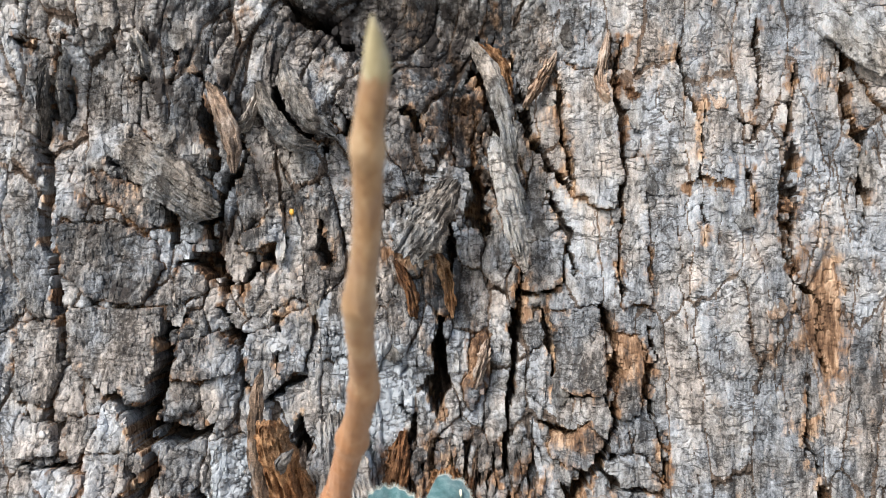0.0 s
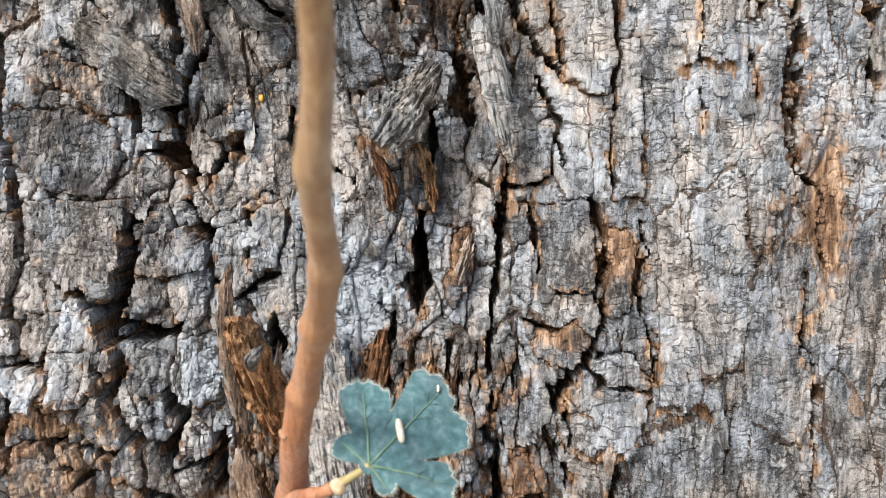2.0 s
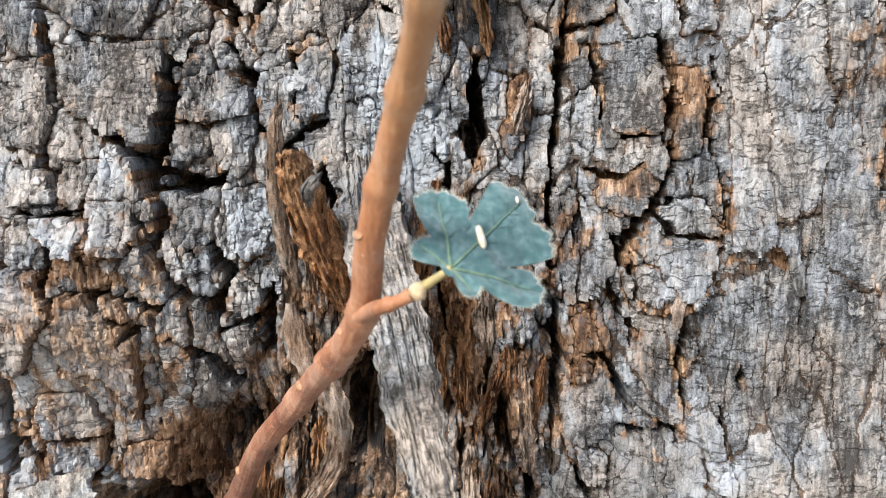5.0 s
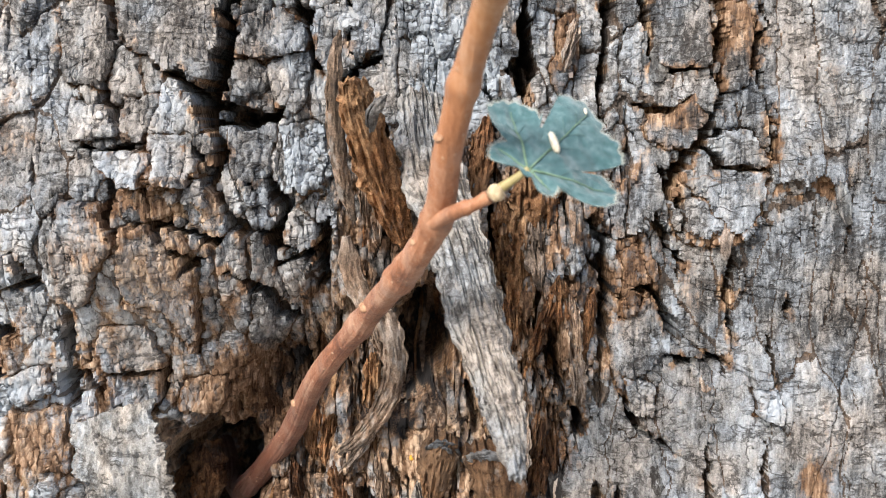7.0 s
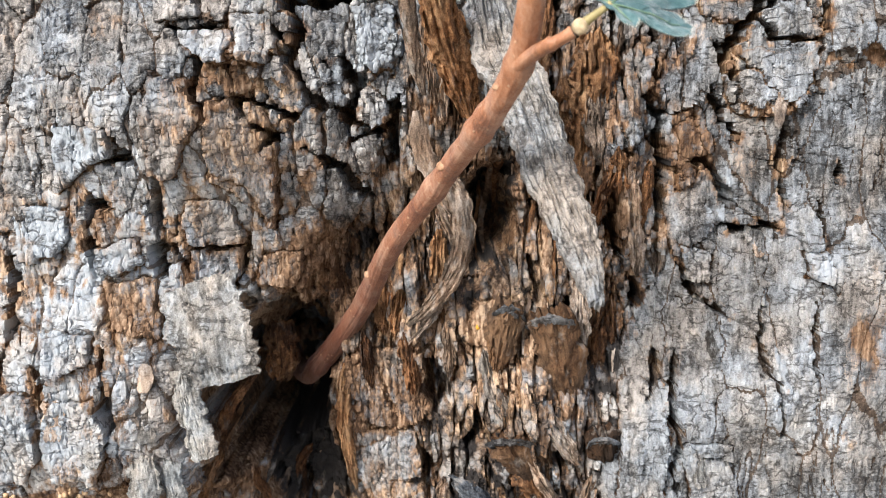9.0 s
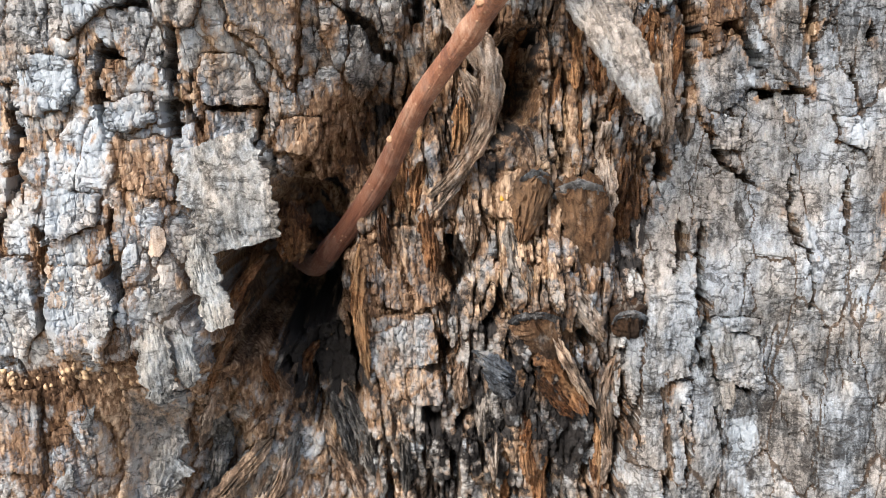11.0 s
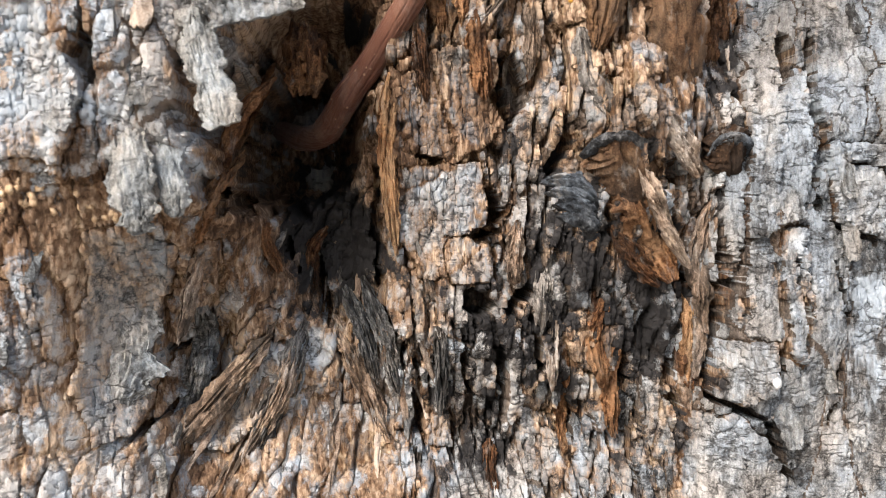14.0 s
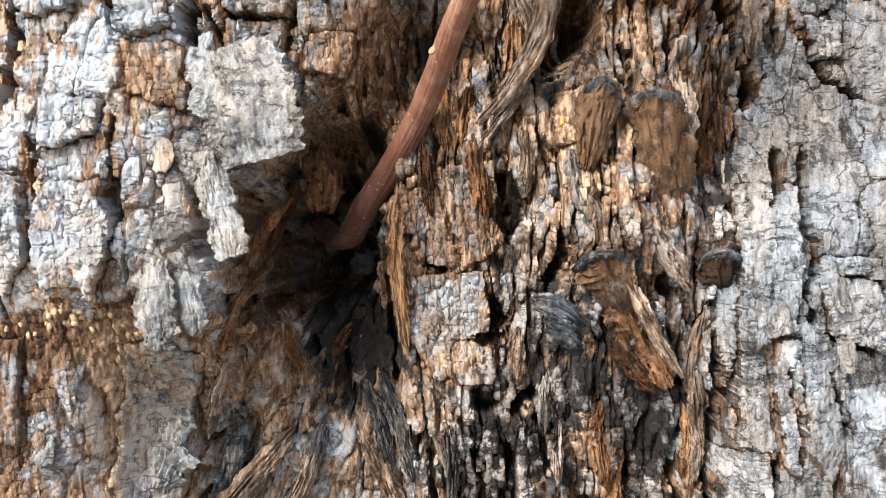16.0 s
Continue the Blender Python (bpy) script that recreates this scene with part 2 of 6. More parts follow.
CREAM, _ = skin_material("bud_cream", (0.38, 0.28, 0.16), (0.52, 0.41, 0.26), (0.62, 0.53, 0.37), 500, 1, 0.6, 0.3, 0.15)
CRUMB, _ = skin_material("golden_crumb", (0.30, 0.175, 0.09), (0.50, 0.34, 0.20), (0.66, 0.51, 0.35), 900, 1, 0.8, 0.2, 0.2)
CHALK, _ = skin_material("white_crust", (0.45, 0.44, 0.42), (0.58, 0.57, 0.55), (0.70, 0.69, 0.66), 600, 1, 0.8, 0.2, 0.2)
AMBER, _ = skin_material("yellow_resin", (0.45, 0.2, 0.02), (0.62, 0.32, 0.04), (0.7, 0.45, 0.1), 600, 1, 0.4, 0.4, 0.2)
SOIL, _ = skin_material("bounce_soil", (0.20, 0.18, 0.155), (0.29, 0.265, 0.23), (0.40, 0.37, 0.33), 6, 1, 0.95, 0.1, 8)


# ---- numbers for rough surfaces ----
rng = np.random.default_rng(11)
GRAD = rng.uniform(0, 2 * np.pi, (256, 256)).astype(np.float32)
GRAD_X, GRAD_Y = np.cos(GRAD), np.sin(GRAD)
JIT_X, JIT_Y, RAND = (rng.random((256, 256)).astype(np.float32) for _ in range(3))


def smooth(a, b, x):
    s = np.clip((x - a) / (b - a), 0, 1)
    return s * s * (3 - 2 * s)


def noise2(x, y, seed=0):
    """Gradient noise, about -0.7 to 0.7."""
    x, y = np.asarray(x) + seed * 17.31, np.asarray(y) + seed * 9.73
    ix, iy = np.floor(x).astype(np.int32), np.floor(y).astype(np.int32)
    fx, fy = (x - ix).astype(np.float32), (y - iy).astype(np.float32)
    sx, sy = fx * fx * fx * (fx * (fx * 6 - 15) + 10), fy * fy * fy * (fy * (fy * 6 - 15) + 10)

    def corner(a, b):
        i, j = (iy + b) & 255, (ix + a) & 255
        return GRAD_X[i, j] * (fx - a) + GRAD_Y[i, j] * (fy - b)

    low = corner(0, 0) * (1 - sx) + corner(1, 0) * sx
    high = corner(0, 1) * (1 - sx) + corner(1, 1) * sx
    return low * (1 - sy) + high * sy


def fbm(x, y, octaves=4, seed=0, gain=0.5):
    total, amp = 0.0, 1.0
    for k in range(octaves):
        total = total + amp * noise2(x * 2.03 ** k, y * 2.03 ** k, seed + k * 3)
        amp *= gain
    return total


def cells(x, y, seed=0, jitter=0.9):
    """Voronoi cells: distance to the border (in cells), a key for the cell, its random number, offsets from its seed."""
    x, y = x + seed * 31.7, y + seed * 13.9
    ix, iy = np.floor(x).astype(np.int32), np.floor(y).astype(np.int32)
    d1 = np.full(x.shape, 9.0, np.float32)
    d2, key, ox, oy = d1.copy(), np.zeros(x.shape, np.int32), d1 * 0, d1 * 0
    for b in (-1, 0, 1):
        for a in (-1, 0, 1):
            i, j = (iy + b) & 255, (ix + a) & 255
            dx = x - (ix + a + 0.5 + (JIT_X[i, j] - 0.5) * jitter)
            dy = y - (iy + b + 0.5 + (JIT_Y[i, j] - 0.5) * jitter)
            d = np.hypot(dx, dy).astype(np.float32)
            near = d < d1
            d2 = np.where(near, d1, np.minimum(d2, d))
            key = np.where(near, i * 256 + j, key)
            ox, oy = np.where(near, dx, ox), np.where(near, dy, oy)
            d1 = np.where(near, d, d1)
    return (d2 - d1) * 0.5, key, RAND[key >> 8, key & 255], ox, oy


def terrace(n, steps, riser=0.8):
    t = n * steps
    f = np.floor(t)
    return (f + smooth(riser, 1.0, t - f)) / steps


# ---- mesh helpers ----
def grid_mesh(name, co, quads, material, wear=None, crisp=0):
    me = bpy.data.meshes.new(name)
    n, q = len(co), len(quads)
    me.vertices.add(n)
    me.vertices.foreach_set("co", np.asarray(co, np.float32).ravel())
    me.loops.add(4 * q)
    me.loops.foreach_set("vertex_index", np.asarray(quads, np.int32).ravel())
    me.polygons.add(q)
    me.polygons.foreach_set("loop_start", np.arange(0, 4 * q, 4, dtype=np.int32))
    me.polygons.foreach_set("use_smooth", np.ones(q, bool))
    if wear is not None:
        me.attributes.new("wear", "FLOAT_COLOR", "POINT").data.foreach_set("color", np.asarray(wear, np.float32).ravel())
    me.update(calc_edges=True)
    if crisp:
        me.set_sharp_from_angle(angle=radians(crisp))
    me.materials.append(material)
    return me


def under(ob, parent):
    if parent is not None:
        ob.parent = parent
    return ob


def part(name, bm, material, parent, label=""):
    me = bpy.data.meshes.new(name)
    bm.to_mesh(me)
    bm.free()
    me.polygons.foreach_set("use_smooth", np.ones(len(me.polygons), bool))
    me.materials.append(material)
    return tagged(under(new(name, me), parent), label)


def mesh_part(name, me, parent, label=""):
    return tagged(under(new(name, me), parent), label)


def thing(name, label, category, at=(0, 0, 0), group="", kind=""):
    ob = new(name)
    ob.empty_display_size = 0.01
    return tagged(ob, label, category, group, kind)


def spline(points, n):
    """n places along a smooth curve through the points (any number of columns)."""
    p = np.asarray(points, float)
    p = np.vstack([2 * p[0] - p[1], p, 2 * p[-1] - p[-2]])
    out = []
    for s in np.linspace(0, len(p) - 3 - 1e-6, n):
        i, f = int(s), s - int(s)
        a, b, c, d = p[i:i + 4]
        out.append(0.5 * (2 * b + (c - a) * f + (2 * a - 5 * b + 4 * c - d) * f * f + (3 * b - a - 3 * c + d) * f ** 3))
    return np.array(out)


def frames_along(c, facing):
    t = np.gradient(c, axis=0)
    t /= np.linalg.norm(t, axis=1)[:, None]
    s = np.cross(t, facing)
    s /= np.linalg.norm(s, axis=1)[:, None]
    return t, s, np.cross(s, t)


def closed_grid(rows, cols):
    """Quads of a tube of rows rings with cols points each."""
    i, j = np.meshgrid(np.arange(rows - 1), np.arange(cols), indexing="ij")
    a, b = i * cols + j, i * cols + (j + 1) % cols
    return np.stack([a, b, b + cols, a + cols], -1).reshape(-1, 4)


def tube_mesh(name, points, material, n=80, sides=16, rough=0.03, seed=1, nodes=(), wrinkle=0.0):
    """A tapering round stem: points are x, y, z, radius; nodes are places (0 to 1) of swollen rings."""
    p = spline(points, n)
    c, r = p[:, :3], p[:, 3].copy()
    u = np.linspace(0, 1, n)
    for at, swell, width in nodes:
        r *= 1 + swell * np.exp(-((u - at) / width) ** 2)
    t, s, nn = frames_along(c, (0.2, -1.0, 0.1))
    a = np.linspace(0, 2 * np.pi, sides, endpoint=False)
    rr = r[:, None] * (1 + rough * fbm(np.cos(a)[None] * 1.3 + u[:, None] * 30, np.sin(a)[None] * 1.3 + u[:, None] * 11, 3, seed))
    if wrinkle:   # lengthwise creases, deepest in the older wood, and fine rings
        crease = np.abs(fbm(np.cos(a)[None] * 2.2 + u[:, None] * 9, np.sin(a)[None] * 2.2 + u[:, None] * 5, 2, seed + 4))
        old = (0.15 + 0.85 * smooth(0.45, 0.15, u))[:, None]
        rr = rr * (1 - wrinkle * old * np.clip(1 - crease / 0.16, 0, 1))
        rr = rr * (1 + 0.016 * np.clip(fbm(u[:, None] * 110 + 0 * a[None], np.cos(a)[None] * 1.5, 2, seed + 8), 0, 1))
    co = c[:, None] + rr[..., None] * (np.cos(a)[None, :, None] * s[:, None] + np.sin(a)[None, :, None] * nn[:, None])
    co = np.vstack([co.reshape(-1, 3), c[:1], c[-1:]])
    quads = closed_grid(n, sides).tolist()
    j = np.arange(sides)
    k = n * sides
    base = (n - 1) * sides
    caps = [(k, (x + 1) % sides, x) for x in j] + [(k + 1, base + x, base + (x + 1) % sides) for x in j]
    me = bpy.data.meshes.new(name)
    me.from_pydata(co.tolist(), [], quads + [tuple(int(v) for v in f) for f in caps])
    me.polygons.foreach_set("use_smooth", np.ones(len(me.polygons), bool))
    me.materials.append(material)
    return me


def strip_mesh(name, points, material, thick, curl=0.0, facing=(0, -1, 0), n=44, m=13, rag=0.25, rough=0.0006, seed=1, blunt=0.5, fray=0.6, streak=1.0):
    """A splinter or flake of bark: points are x, y, z, half-width along its middle. curl bends its edges away from
    the side it faces (minus: towards it); rag tears its outline; blunt is how wide its ends stay."""
    p = spline(points, n)
    c, w = p[:, :3], np.maximum(p[:, 3], 0.0002)
    u = np.linspace(0, 1, n)
    end = np.minimum(1, blunt + (1 - blunt) * np.minimum(u, 1 - u) / 0.12)
    w = w * end
    t, s, nn = frames_along(c, facing)
    v = np.linspace(-1, 1, m)
    uu, vv = np.meshgrid(u, v, indexing="ij")
    true_length = np.linalg.norm(np.diff(c, axis=0), axis=1).sum()
    length = true_length / streak
    tear = fbm(uu * true_length / 0.006, np.sign(vv) * 3.7, 4, seed, 0.6)
    half = w[:, None] * vv * (1 + rag * tear * np.abs(vv) ** 2)
    bend = -curl * w[:, None] * vv ** 2
    relief = rough * (fbm(vv * w[:, None] / 0.0016, uu * length / 0.012, 4, seed + 5, 0.6) * 1.4
                      + terrace(fbm(vv * w[:, None] / 0.004, uu * length / 0.02, 3, seed + 9), 3))
    seam = np.abs(fbm(vv * w[:, None] / 0.0042, uu * length / 0.05, 3, seed + 11))
    relief = relief - rough * 1.5 * np.clip(1 - seam / 0.07, 0, 1)
    shift = fbm(vv * 2.3, vv * 0 + seed, 3, seed + 2, 0.6) * w[:, None] * fray * ((uu > 0.5) * smooth(0.72, 1, uu) - (uu <= 0.5) * smooth(0.28, 0, uu))
    top = c[:, None] + half[..., None] * s[:, None] + (bend + relief)[..., None] * nn[:, None] + shift[..., None] * t[:, None]
    lens = thick * (0.35 + 0.65 * np.sqrt(np.clip(1 - vv ** 2 * 0.9, 0, 1))) * (0.5 + 0.5 * end[:, None])
    back = top - (lens + rough * 0.8 * fbm(vv * 4, uu * length / 0.008, 3, seed + 7))[..., None] * nn[:, None]
    ring = np.concatenate([top, back[:, ::-1]], 1)
    cols = 2 * m
    quads = closed_grid(n, cols).tolist()
    for i in (0, n - 1):
        for j in range(m - 1):
            q = [i * cols + j, i * cols + j + 1, i * cols + cols - 2 - j, i * cols + cols - 1 - j]
            quads.append(q if i else q[::-1])
    me = bpy.data.meshes.new(name)
    me.from_pydata(ring.reshape(-1, 3).tolist(), [], quads)
    me.set_sharp_from_angle(angle=radians(42))
    me.polygons.foreach_set("use_smooth", np.ones(len(me.polygons), bool))
    me.materials.append(material)
    return me


# ---- the trunk's bark face ----
STEP = 0.00055
AX, AZ = np.arange(-0.31, 0.23, STEP), np.arange(0.85, 1.46, STEP)
X, Z = np.meshgrid(AX, AZ)
X, Z = X.astype(np.float32), Z.astype(np.float32)
# wandering coordinates, so that no crack runs straight
# round the old knot the grain swirls
KX, KZ = X + 0.030, Z - 1.392
swirl = 1.15 * np.exp(-(np.hypot(KX / 0.055, KZ / 0.045)) ** 2)
SX = -0.030 + KX * np.cos(swirl) - KZ * np.sin(swirl)
SZ = 1.392 + KX * np.sin(swirl) + KZ * np.cos(swirl)
WX = SX + 0.0050 * fbm(X / 0.030, Z / 0.055, 3, 1) + 0.0017 * fbm(X / 0.007, Z / 0.012, 3, 4, 0.5)
WZ = SZ + 0.0080 * fbm(X / 0.026, Z / 0.040, 3, 7) + 0.0026 * fbm(SX / 0.0040, SZ / 0.030, 3, 9, 0.5)


def along(z, table):
    zs, vs = zip(*table)
    return np.interp(z, zs, vs).astype(np.float32)


RIGHT = along(Z, [(0.86, 0.004), (1.0, 0.004), (1.05, 0.012), (1.1, 0.028), (1.2, 0.040), (1.3, 0.048), (1.36, 0.040), (1.45, 0.04)])
LEFT = along(Z, [(0.86, -0.205), (0.95, -0.192), (1.0, -0.178), (1.05, -0.158), (1.1, -0.128), (1.15, -0.096), (1.2, -0.070), (1.26, -0.06)])
smooth_side = WX > RIGHT                                   # the even, finely checked side
torn_side = (WX > LEFT) & ~smooth_side & (WZ < 1.215)      # the torn, fibrous middle
torn_soft = smooth(-0.012, 0.012, WX - LEFT) * smooth(0.012, -0.012, WX - RIGHT) * smooth(1.235, 1.195, WZ)
fan = 1 + 2.6 * np.clip((1.03 - Z) / 0.1, 0, 1.4)          # below the hollow the fibres spread
FX = -0.115 + (WX + 0.115) / np.where(WX < -0.115, fan, 1.0)

# three kinds of plates: chunky, long and even, narrow and torn
tall = WZ / 0.032 - np.clip(WZ - 1.295, 0, None) * (1 / 0.032 - 1 / 0.062)   # longer strips higher up
e0, k0, r0, ox0, oz0 = cells(WX / 0.0150, tall, 1)
e1, k1, r1, ox1, oz1 = cells(WX / 0.019, WZ / 0.085, 2)
e2, k2, r2, ox2, oz2 = cells(FX / 0.0075, WZ / 0.038, 3)


def pick(chunky, even, torn):
    return np.where(torn_side, torn, np.where(smooth_side, even, chunky))


calm = 1 - 0.35 * smooth_side * smooth(1.22, 1.30, Z) - 0.45 * smooth(1.26, 1.20, Z) * smooth(-0.09, -0.12, X)      # the swelling bark beside the hollow is flatter
edge = pick(e0 * 0.0150, e1 * 0.019, e2 * 0.0075)
key = pick(k0, k1 + 70000, k2 + 140000)
tone = pick(r0, r1, r2)
offx, offz = pick(ox0, ox1, ox2), pick(oz0, oz1, oz2)
rand_b = RAND[(key // 7) & 255, (key * 13) & 255]
rand_c = RAND[(key // 11) & 255, (key * 29) & 255]
gap = np.maximum(0.0002 + 0.0016 * fbm(X / 0.025, Z / 0.05, 3, 21), 0.00002) * pick(0.6, 0.3, 0.8)
plateau = np.clip((edge - gap) / pick(0.0010, 0.0008, 0.0008), 0, 1)
height = plateau * pick(0.0015, 0.0005, 0.0018) * calm
height += calm * (rand_b - 0.5) * pick(0.0020, 0.0006, 0.0040)
height += calm * pick(0.0020, 0.0005, 0.0030) * ((tone - 0.5) * 1.6 * offx + (rand_c - 0.30) * -1.7 * offz)
# long fissures along the grain
fis = pick(np.abs(fbm(WX / 0.0135, WZ / 0.062, 3, 23, 0.5)), np.abs(fbm(WX / 0.021, WZ / 0.17, 3, 25, 0.5)), np.abs(fbm(FX / 0.0058, WZ / 0.050, 3, 27, 0.5)))
rut = np.clip(fis / pick(0.045, 0.026, 0.11), 0, 1)
height += calm * (rut - 1) * pick(0.0046, 0.0014, 0.0085)
plateau = plateau * smooth(0.15, 0.5, rut)
# chipped facets: angular scales at two sizes, each with a slope of its own
for fw, fh, amp, sd in ((0.0105, 0.020, 1.0, 6), (0.0048, 0.0085, 0.2, 7)):
    fe, fk, fr, fox, foz = cells(pick(WX, WX, FX) / fw, WZ / fh, sd)
    slope_x, slope_z = RAND[(fk * 5) & 255, (fk >> 3) & 255] - 0.5, RAND[(fk * 9) & 255, (fk >> 5) & 255] - 0.35
    height += calm * amp * (pick(0.0018, 0.0002, 0.0024) * (fr - 0.5) + pick(0.0016, 0.0002, 0.0018) * (slope_x * fox - slope_z * foz))
    tone = tone + 0.18 * amp * (fr - 0.5)
# flaking layers, fibres, creases and grit, which every plate carries
flake_n = fbm(WX / 0.013, WZ / 0.030, 4, 31, 0.45)
layer = terrace(flake_n, 5.0, 0.62)
chip = terrace(fbm(WX / 0.0062, WZ / 0.0092, 3, 33, 0.5), 4.0, 0.55)   # small scales that flake off the plates
grit = fbm(X / 0.0019, Z / 0.0026, 3, 35, 0.65)
fibre = fbm(pick(WX, WX, FX) / 0.0019, WZ / pick(0.010, 0.012, 0.021), 4, 41, 0.6)
fold = np.clip(1 - np.abs(fbm(WX / 0.0060, WZ / 0.0088, 3, 67, 0.5)) / 0.15, 0, 1)
# small checks across the plates
c0 = np.abs(fbm(WX / 0.0105, SZ / 0.0042, 3, 61, 0.5))
c1 = np.abs(fbm(WX / 0.0052, SZ / 0.0150, 3, 63, 0.55))
checked = smooth(-0.10, 0.18, fbm(X / 0.010, Z / 0.012, 3, 65)) * pick(0.8, 1.0, 0.12)
check = np.maximum(checked * (1 - smooth(0.015, 0.10, c0)), pick(0.3, 0.3, 0.4) * (1 - smooth(0.01, 0.09, c1)))
fine = layer * pick(0.0016, 0.0008, 0.0028) * calm + chip * pick(0.0006, 0.0004, 0.0010) + fibre * pick(0.0004, 0.0003, 0.0015) + grit * pick(0.0003, 0.0002, 0.0004)
fine -= fold * pick(0.0006, 0.0004, 0.0010) + pick(0.0016, 0.0018, 0.0013) * check
height += fine
# jagged coordinates, along which cracks and plates break
JX = X + 0.0030 * fbm(X / 0.022, Z / 0.026, 2, 10) + 0.0016 * fbm(X / 0.0065, Z / 0.0095, 4, 13, 0.68)
JZ = Z + 0.0030 * fbm(X / 0.022, Z / 0.022, 2, 18) + 0.0016 * fbm(X / 0.0070, Z / 0.0070, 4, 16, 0.68)

# wear: freshly broken brown, one mask for sooty black and painted shade, and silvered weathering
patch = fbm(X / 0.022, Z / 0.034, 4, 71, 0.6)
patch2 = fbm(X / 0.05, Z / 0.07, 4, 75, 0.6)
patch3 = fbm(X / 0.007, Z / 0.011, 4, 78, 0.6)


def blob(x, z, sx, sz):
    return np.exp(-((X - x) / sx) ** 2 - ((Z - z) / sz) ** 2)


tan_left = smooth(1.19, 1.12, Z) * smooth(-0.09, -0.13, X)
torn = 0.02 + pick(0.75, 0.5, 0.75) * patch3 + pick(0.45, 0.25, 0.45) * patch
torn += 0.48 * torn_soft * (1 - 0.6 * blob(-0.14, 0.94, 0.06, 0.05)) * (0.75 + 0.9 * blob(-0.04, 1.13, 0.09, 0.07)) + 0.50 * tan_left + 0.8 * blob(-0.245, 1.008, 0.05, 0.007)
low_mid = blob(-0.055, 0.975, 0.055, 0.060)
torn += 0.16 * low_mid + 0.26 * blob(0.0, 1.36, 0.05, 0.05) + 0.40 * blob(-0.23, 0.985, 0.05, 0.028) - 0.15 * smooth(0.05, 0.09, X) * smooth(1.1, 1.05, Z)
torn -= 0.22 * smooth_side * smooth(1.12, 1.08, Z) + 0.12 * blob(-0.205, 1.050, 0.05, 0.036)
torn += 0.13 * smooth_side * smooth(1.18, 1.26, Z)
torn += 1.1 * (layer - flake_n) * pick(1.0, 0.7, 0.6)
soot_and_shade = -0.22 + 0.8 * patch2 + pick(0.8, 0.7, 1.15) * patch3 + 0.60 * blob(-0.05, 0.965, 0.06, 0.055) + 0.42 * blob(-0.07, 1.37, 0.09, 0.05) * (1 - smooth_side) + 0.45 * blob(-0.134, 0.985, 0.024, 0.030) + 0.28 * blob(-0.015, 1.075, 0.045, 0.040)
soot_and_shade -= 0.35 * smooth_side + 0.3 * tan_left - 0.30 * low_mid
silver = -0.20 + pick(0.8, 0.45, 0.6) * fbm(X / 0.014, Z / 0.05, 4, 81, 0.6) + pick(0.4, 0.1, 0.3) * (rand_c - 0.5)
silver += 0.9 * blob(-0.037, 1.228, 0.013, 0.045) + 0.8 * blob(-0.022, 1.235, 0.011, 0.024) + 0.6 * blob(-0.02, 1.25, 0.012, 0.012) + 0.4 * blob(0.003, 0.953, 0.012, 0.014) + 0.22 * blob(0.02, 1.25, 0.06, 0.05) + 0.15 * blob(-0.225, 0.96, 0.03, 0.04) + 0.05 * blob(-0.205, 1.045, 0.04, 0.032)
silver += 0.2 * blob(-0.22, 1.1, 0.04, 0.05) + 0.3 * blob(-0.175, 1.34, 0.03, 0.08) + 0.30 * smooth(0.0, 0.06, X) * smooth(1.15, 1.0, Z) - 0.15 * torn_soft - 0.35 * low_mid + 0.25 * blob(-0.15, 0.94, 0.06, 0.04) + 0.2 * blob(-0.24, 1.07, 0.05, 0.06)
# paler bark on the left, its tone raised further for light from that side
tone = np.where(smooth_side, 0.44 + 0.16 * (tone - 0.5), 0.34 + 0.32 * tone) + 0.10 * smooth(1.2, 1.05, Z) * (1 - smooth_side) + 0.20 * blob(-0.24, 1.06, 0.06, 0.05) + 0.22 * tan_left + 0.13 * smooth_side * smooth(1.24, 1.30, Z) + 0.17 * blob(0.055, 1.055, 0.05, 0.045) + 0.08 * blob(-0.235, 0.985, 0.07, 0.06) + 0.10 * blob(-0.195, 1.045, 0.05, 0.04) - 0.07 * blob(-0.20, 1.20, 0.06, 0.03) - 0.08 * smooth(0.955, 0.935, Z) - 0.08 * smooth(1.2, 1.3, Z) * (1 - smooth_side) * smooth(-0.17, -0.13, X) + 0.10 * smooth(-0.13, -0.19, X)
HOLD = [200000]


def window(points, margin):
    px, pz = [p[0] for p in points], [p[1] for p in points]
    i0, i1 = np.searchsorted(AZ, [min(pz) - margin, max(pz) + margin])
    j0, j1 = np.searchsorted(AX, [min(px) - margin, max(px) + margin])
    return slice(i0, i1), slice(j0, j1)


def to_line(points, win, closed=False):
    """Distance to a run of points, how far along it (0 to 1), and whether a closed run goes round."""
    x, z = JX[win], JZ[win]
    best, where = np.full(x.shape, 9.0, np.float32), np.zeros(x.shape, np.float32)
    within = np.zeros(x.shape, bool)
    ends = points[1:] + points[:1] if closed else points[1:]
    lens = [math.dist(a, b) for a, b in zip(points, ends)]
    run, total = 0.0, sum(lens)
    for (ax, az), (bx, bz), ln in zip(points, ends, lens):
        dx, dz = bx - ax, bz - az
        s = np.clip(((x - ax) * dx + (z - az) * dz) / (ln * ln), 0, 1)
        d = np.hypot(x - ax - s * dx, z - az - s * dz)
        near = d < best
        best, where = np.where(near, d, best), np.where(near, (run + s * ln) / total, where)
        within ^= ((az > z) != (bz > z)) & (x < ax + (z - az) * dx / (dz if dz else 1e-9))
        run += ln
    return best, where, within


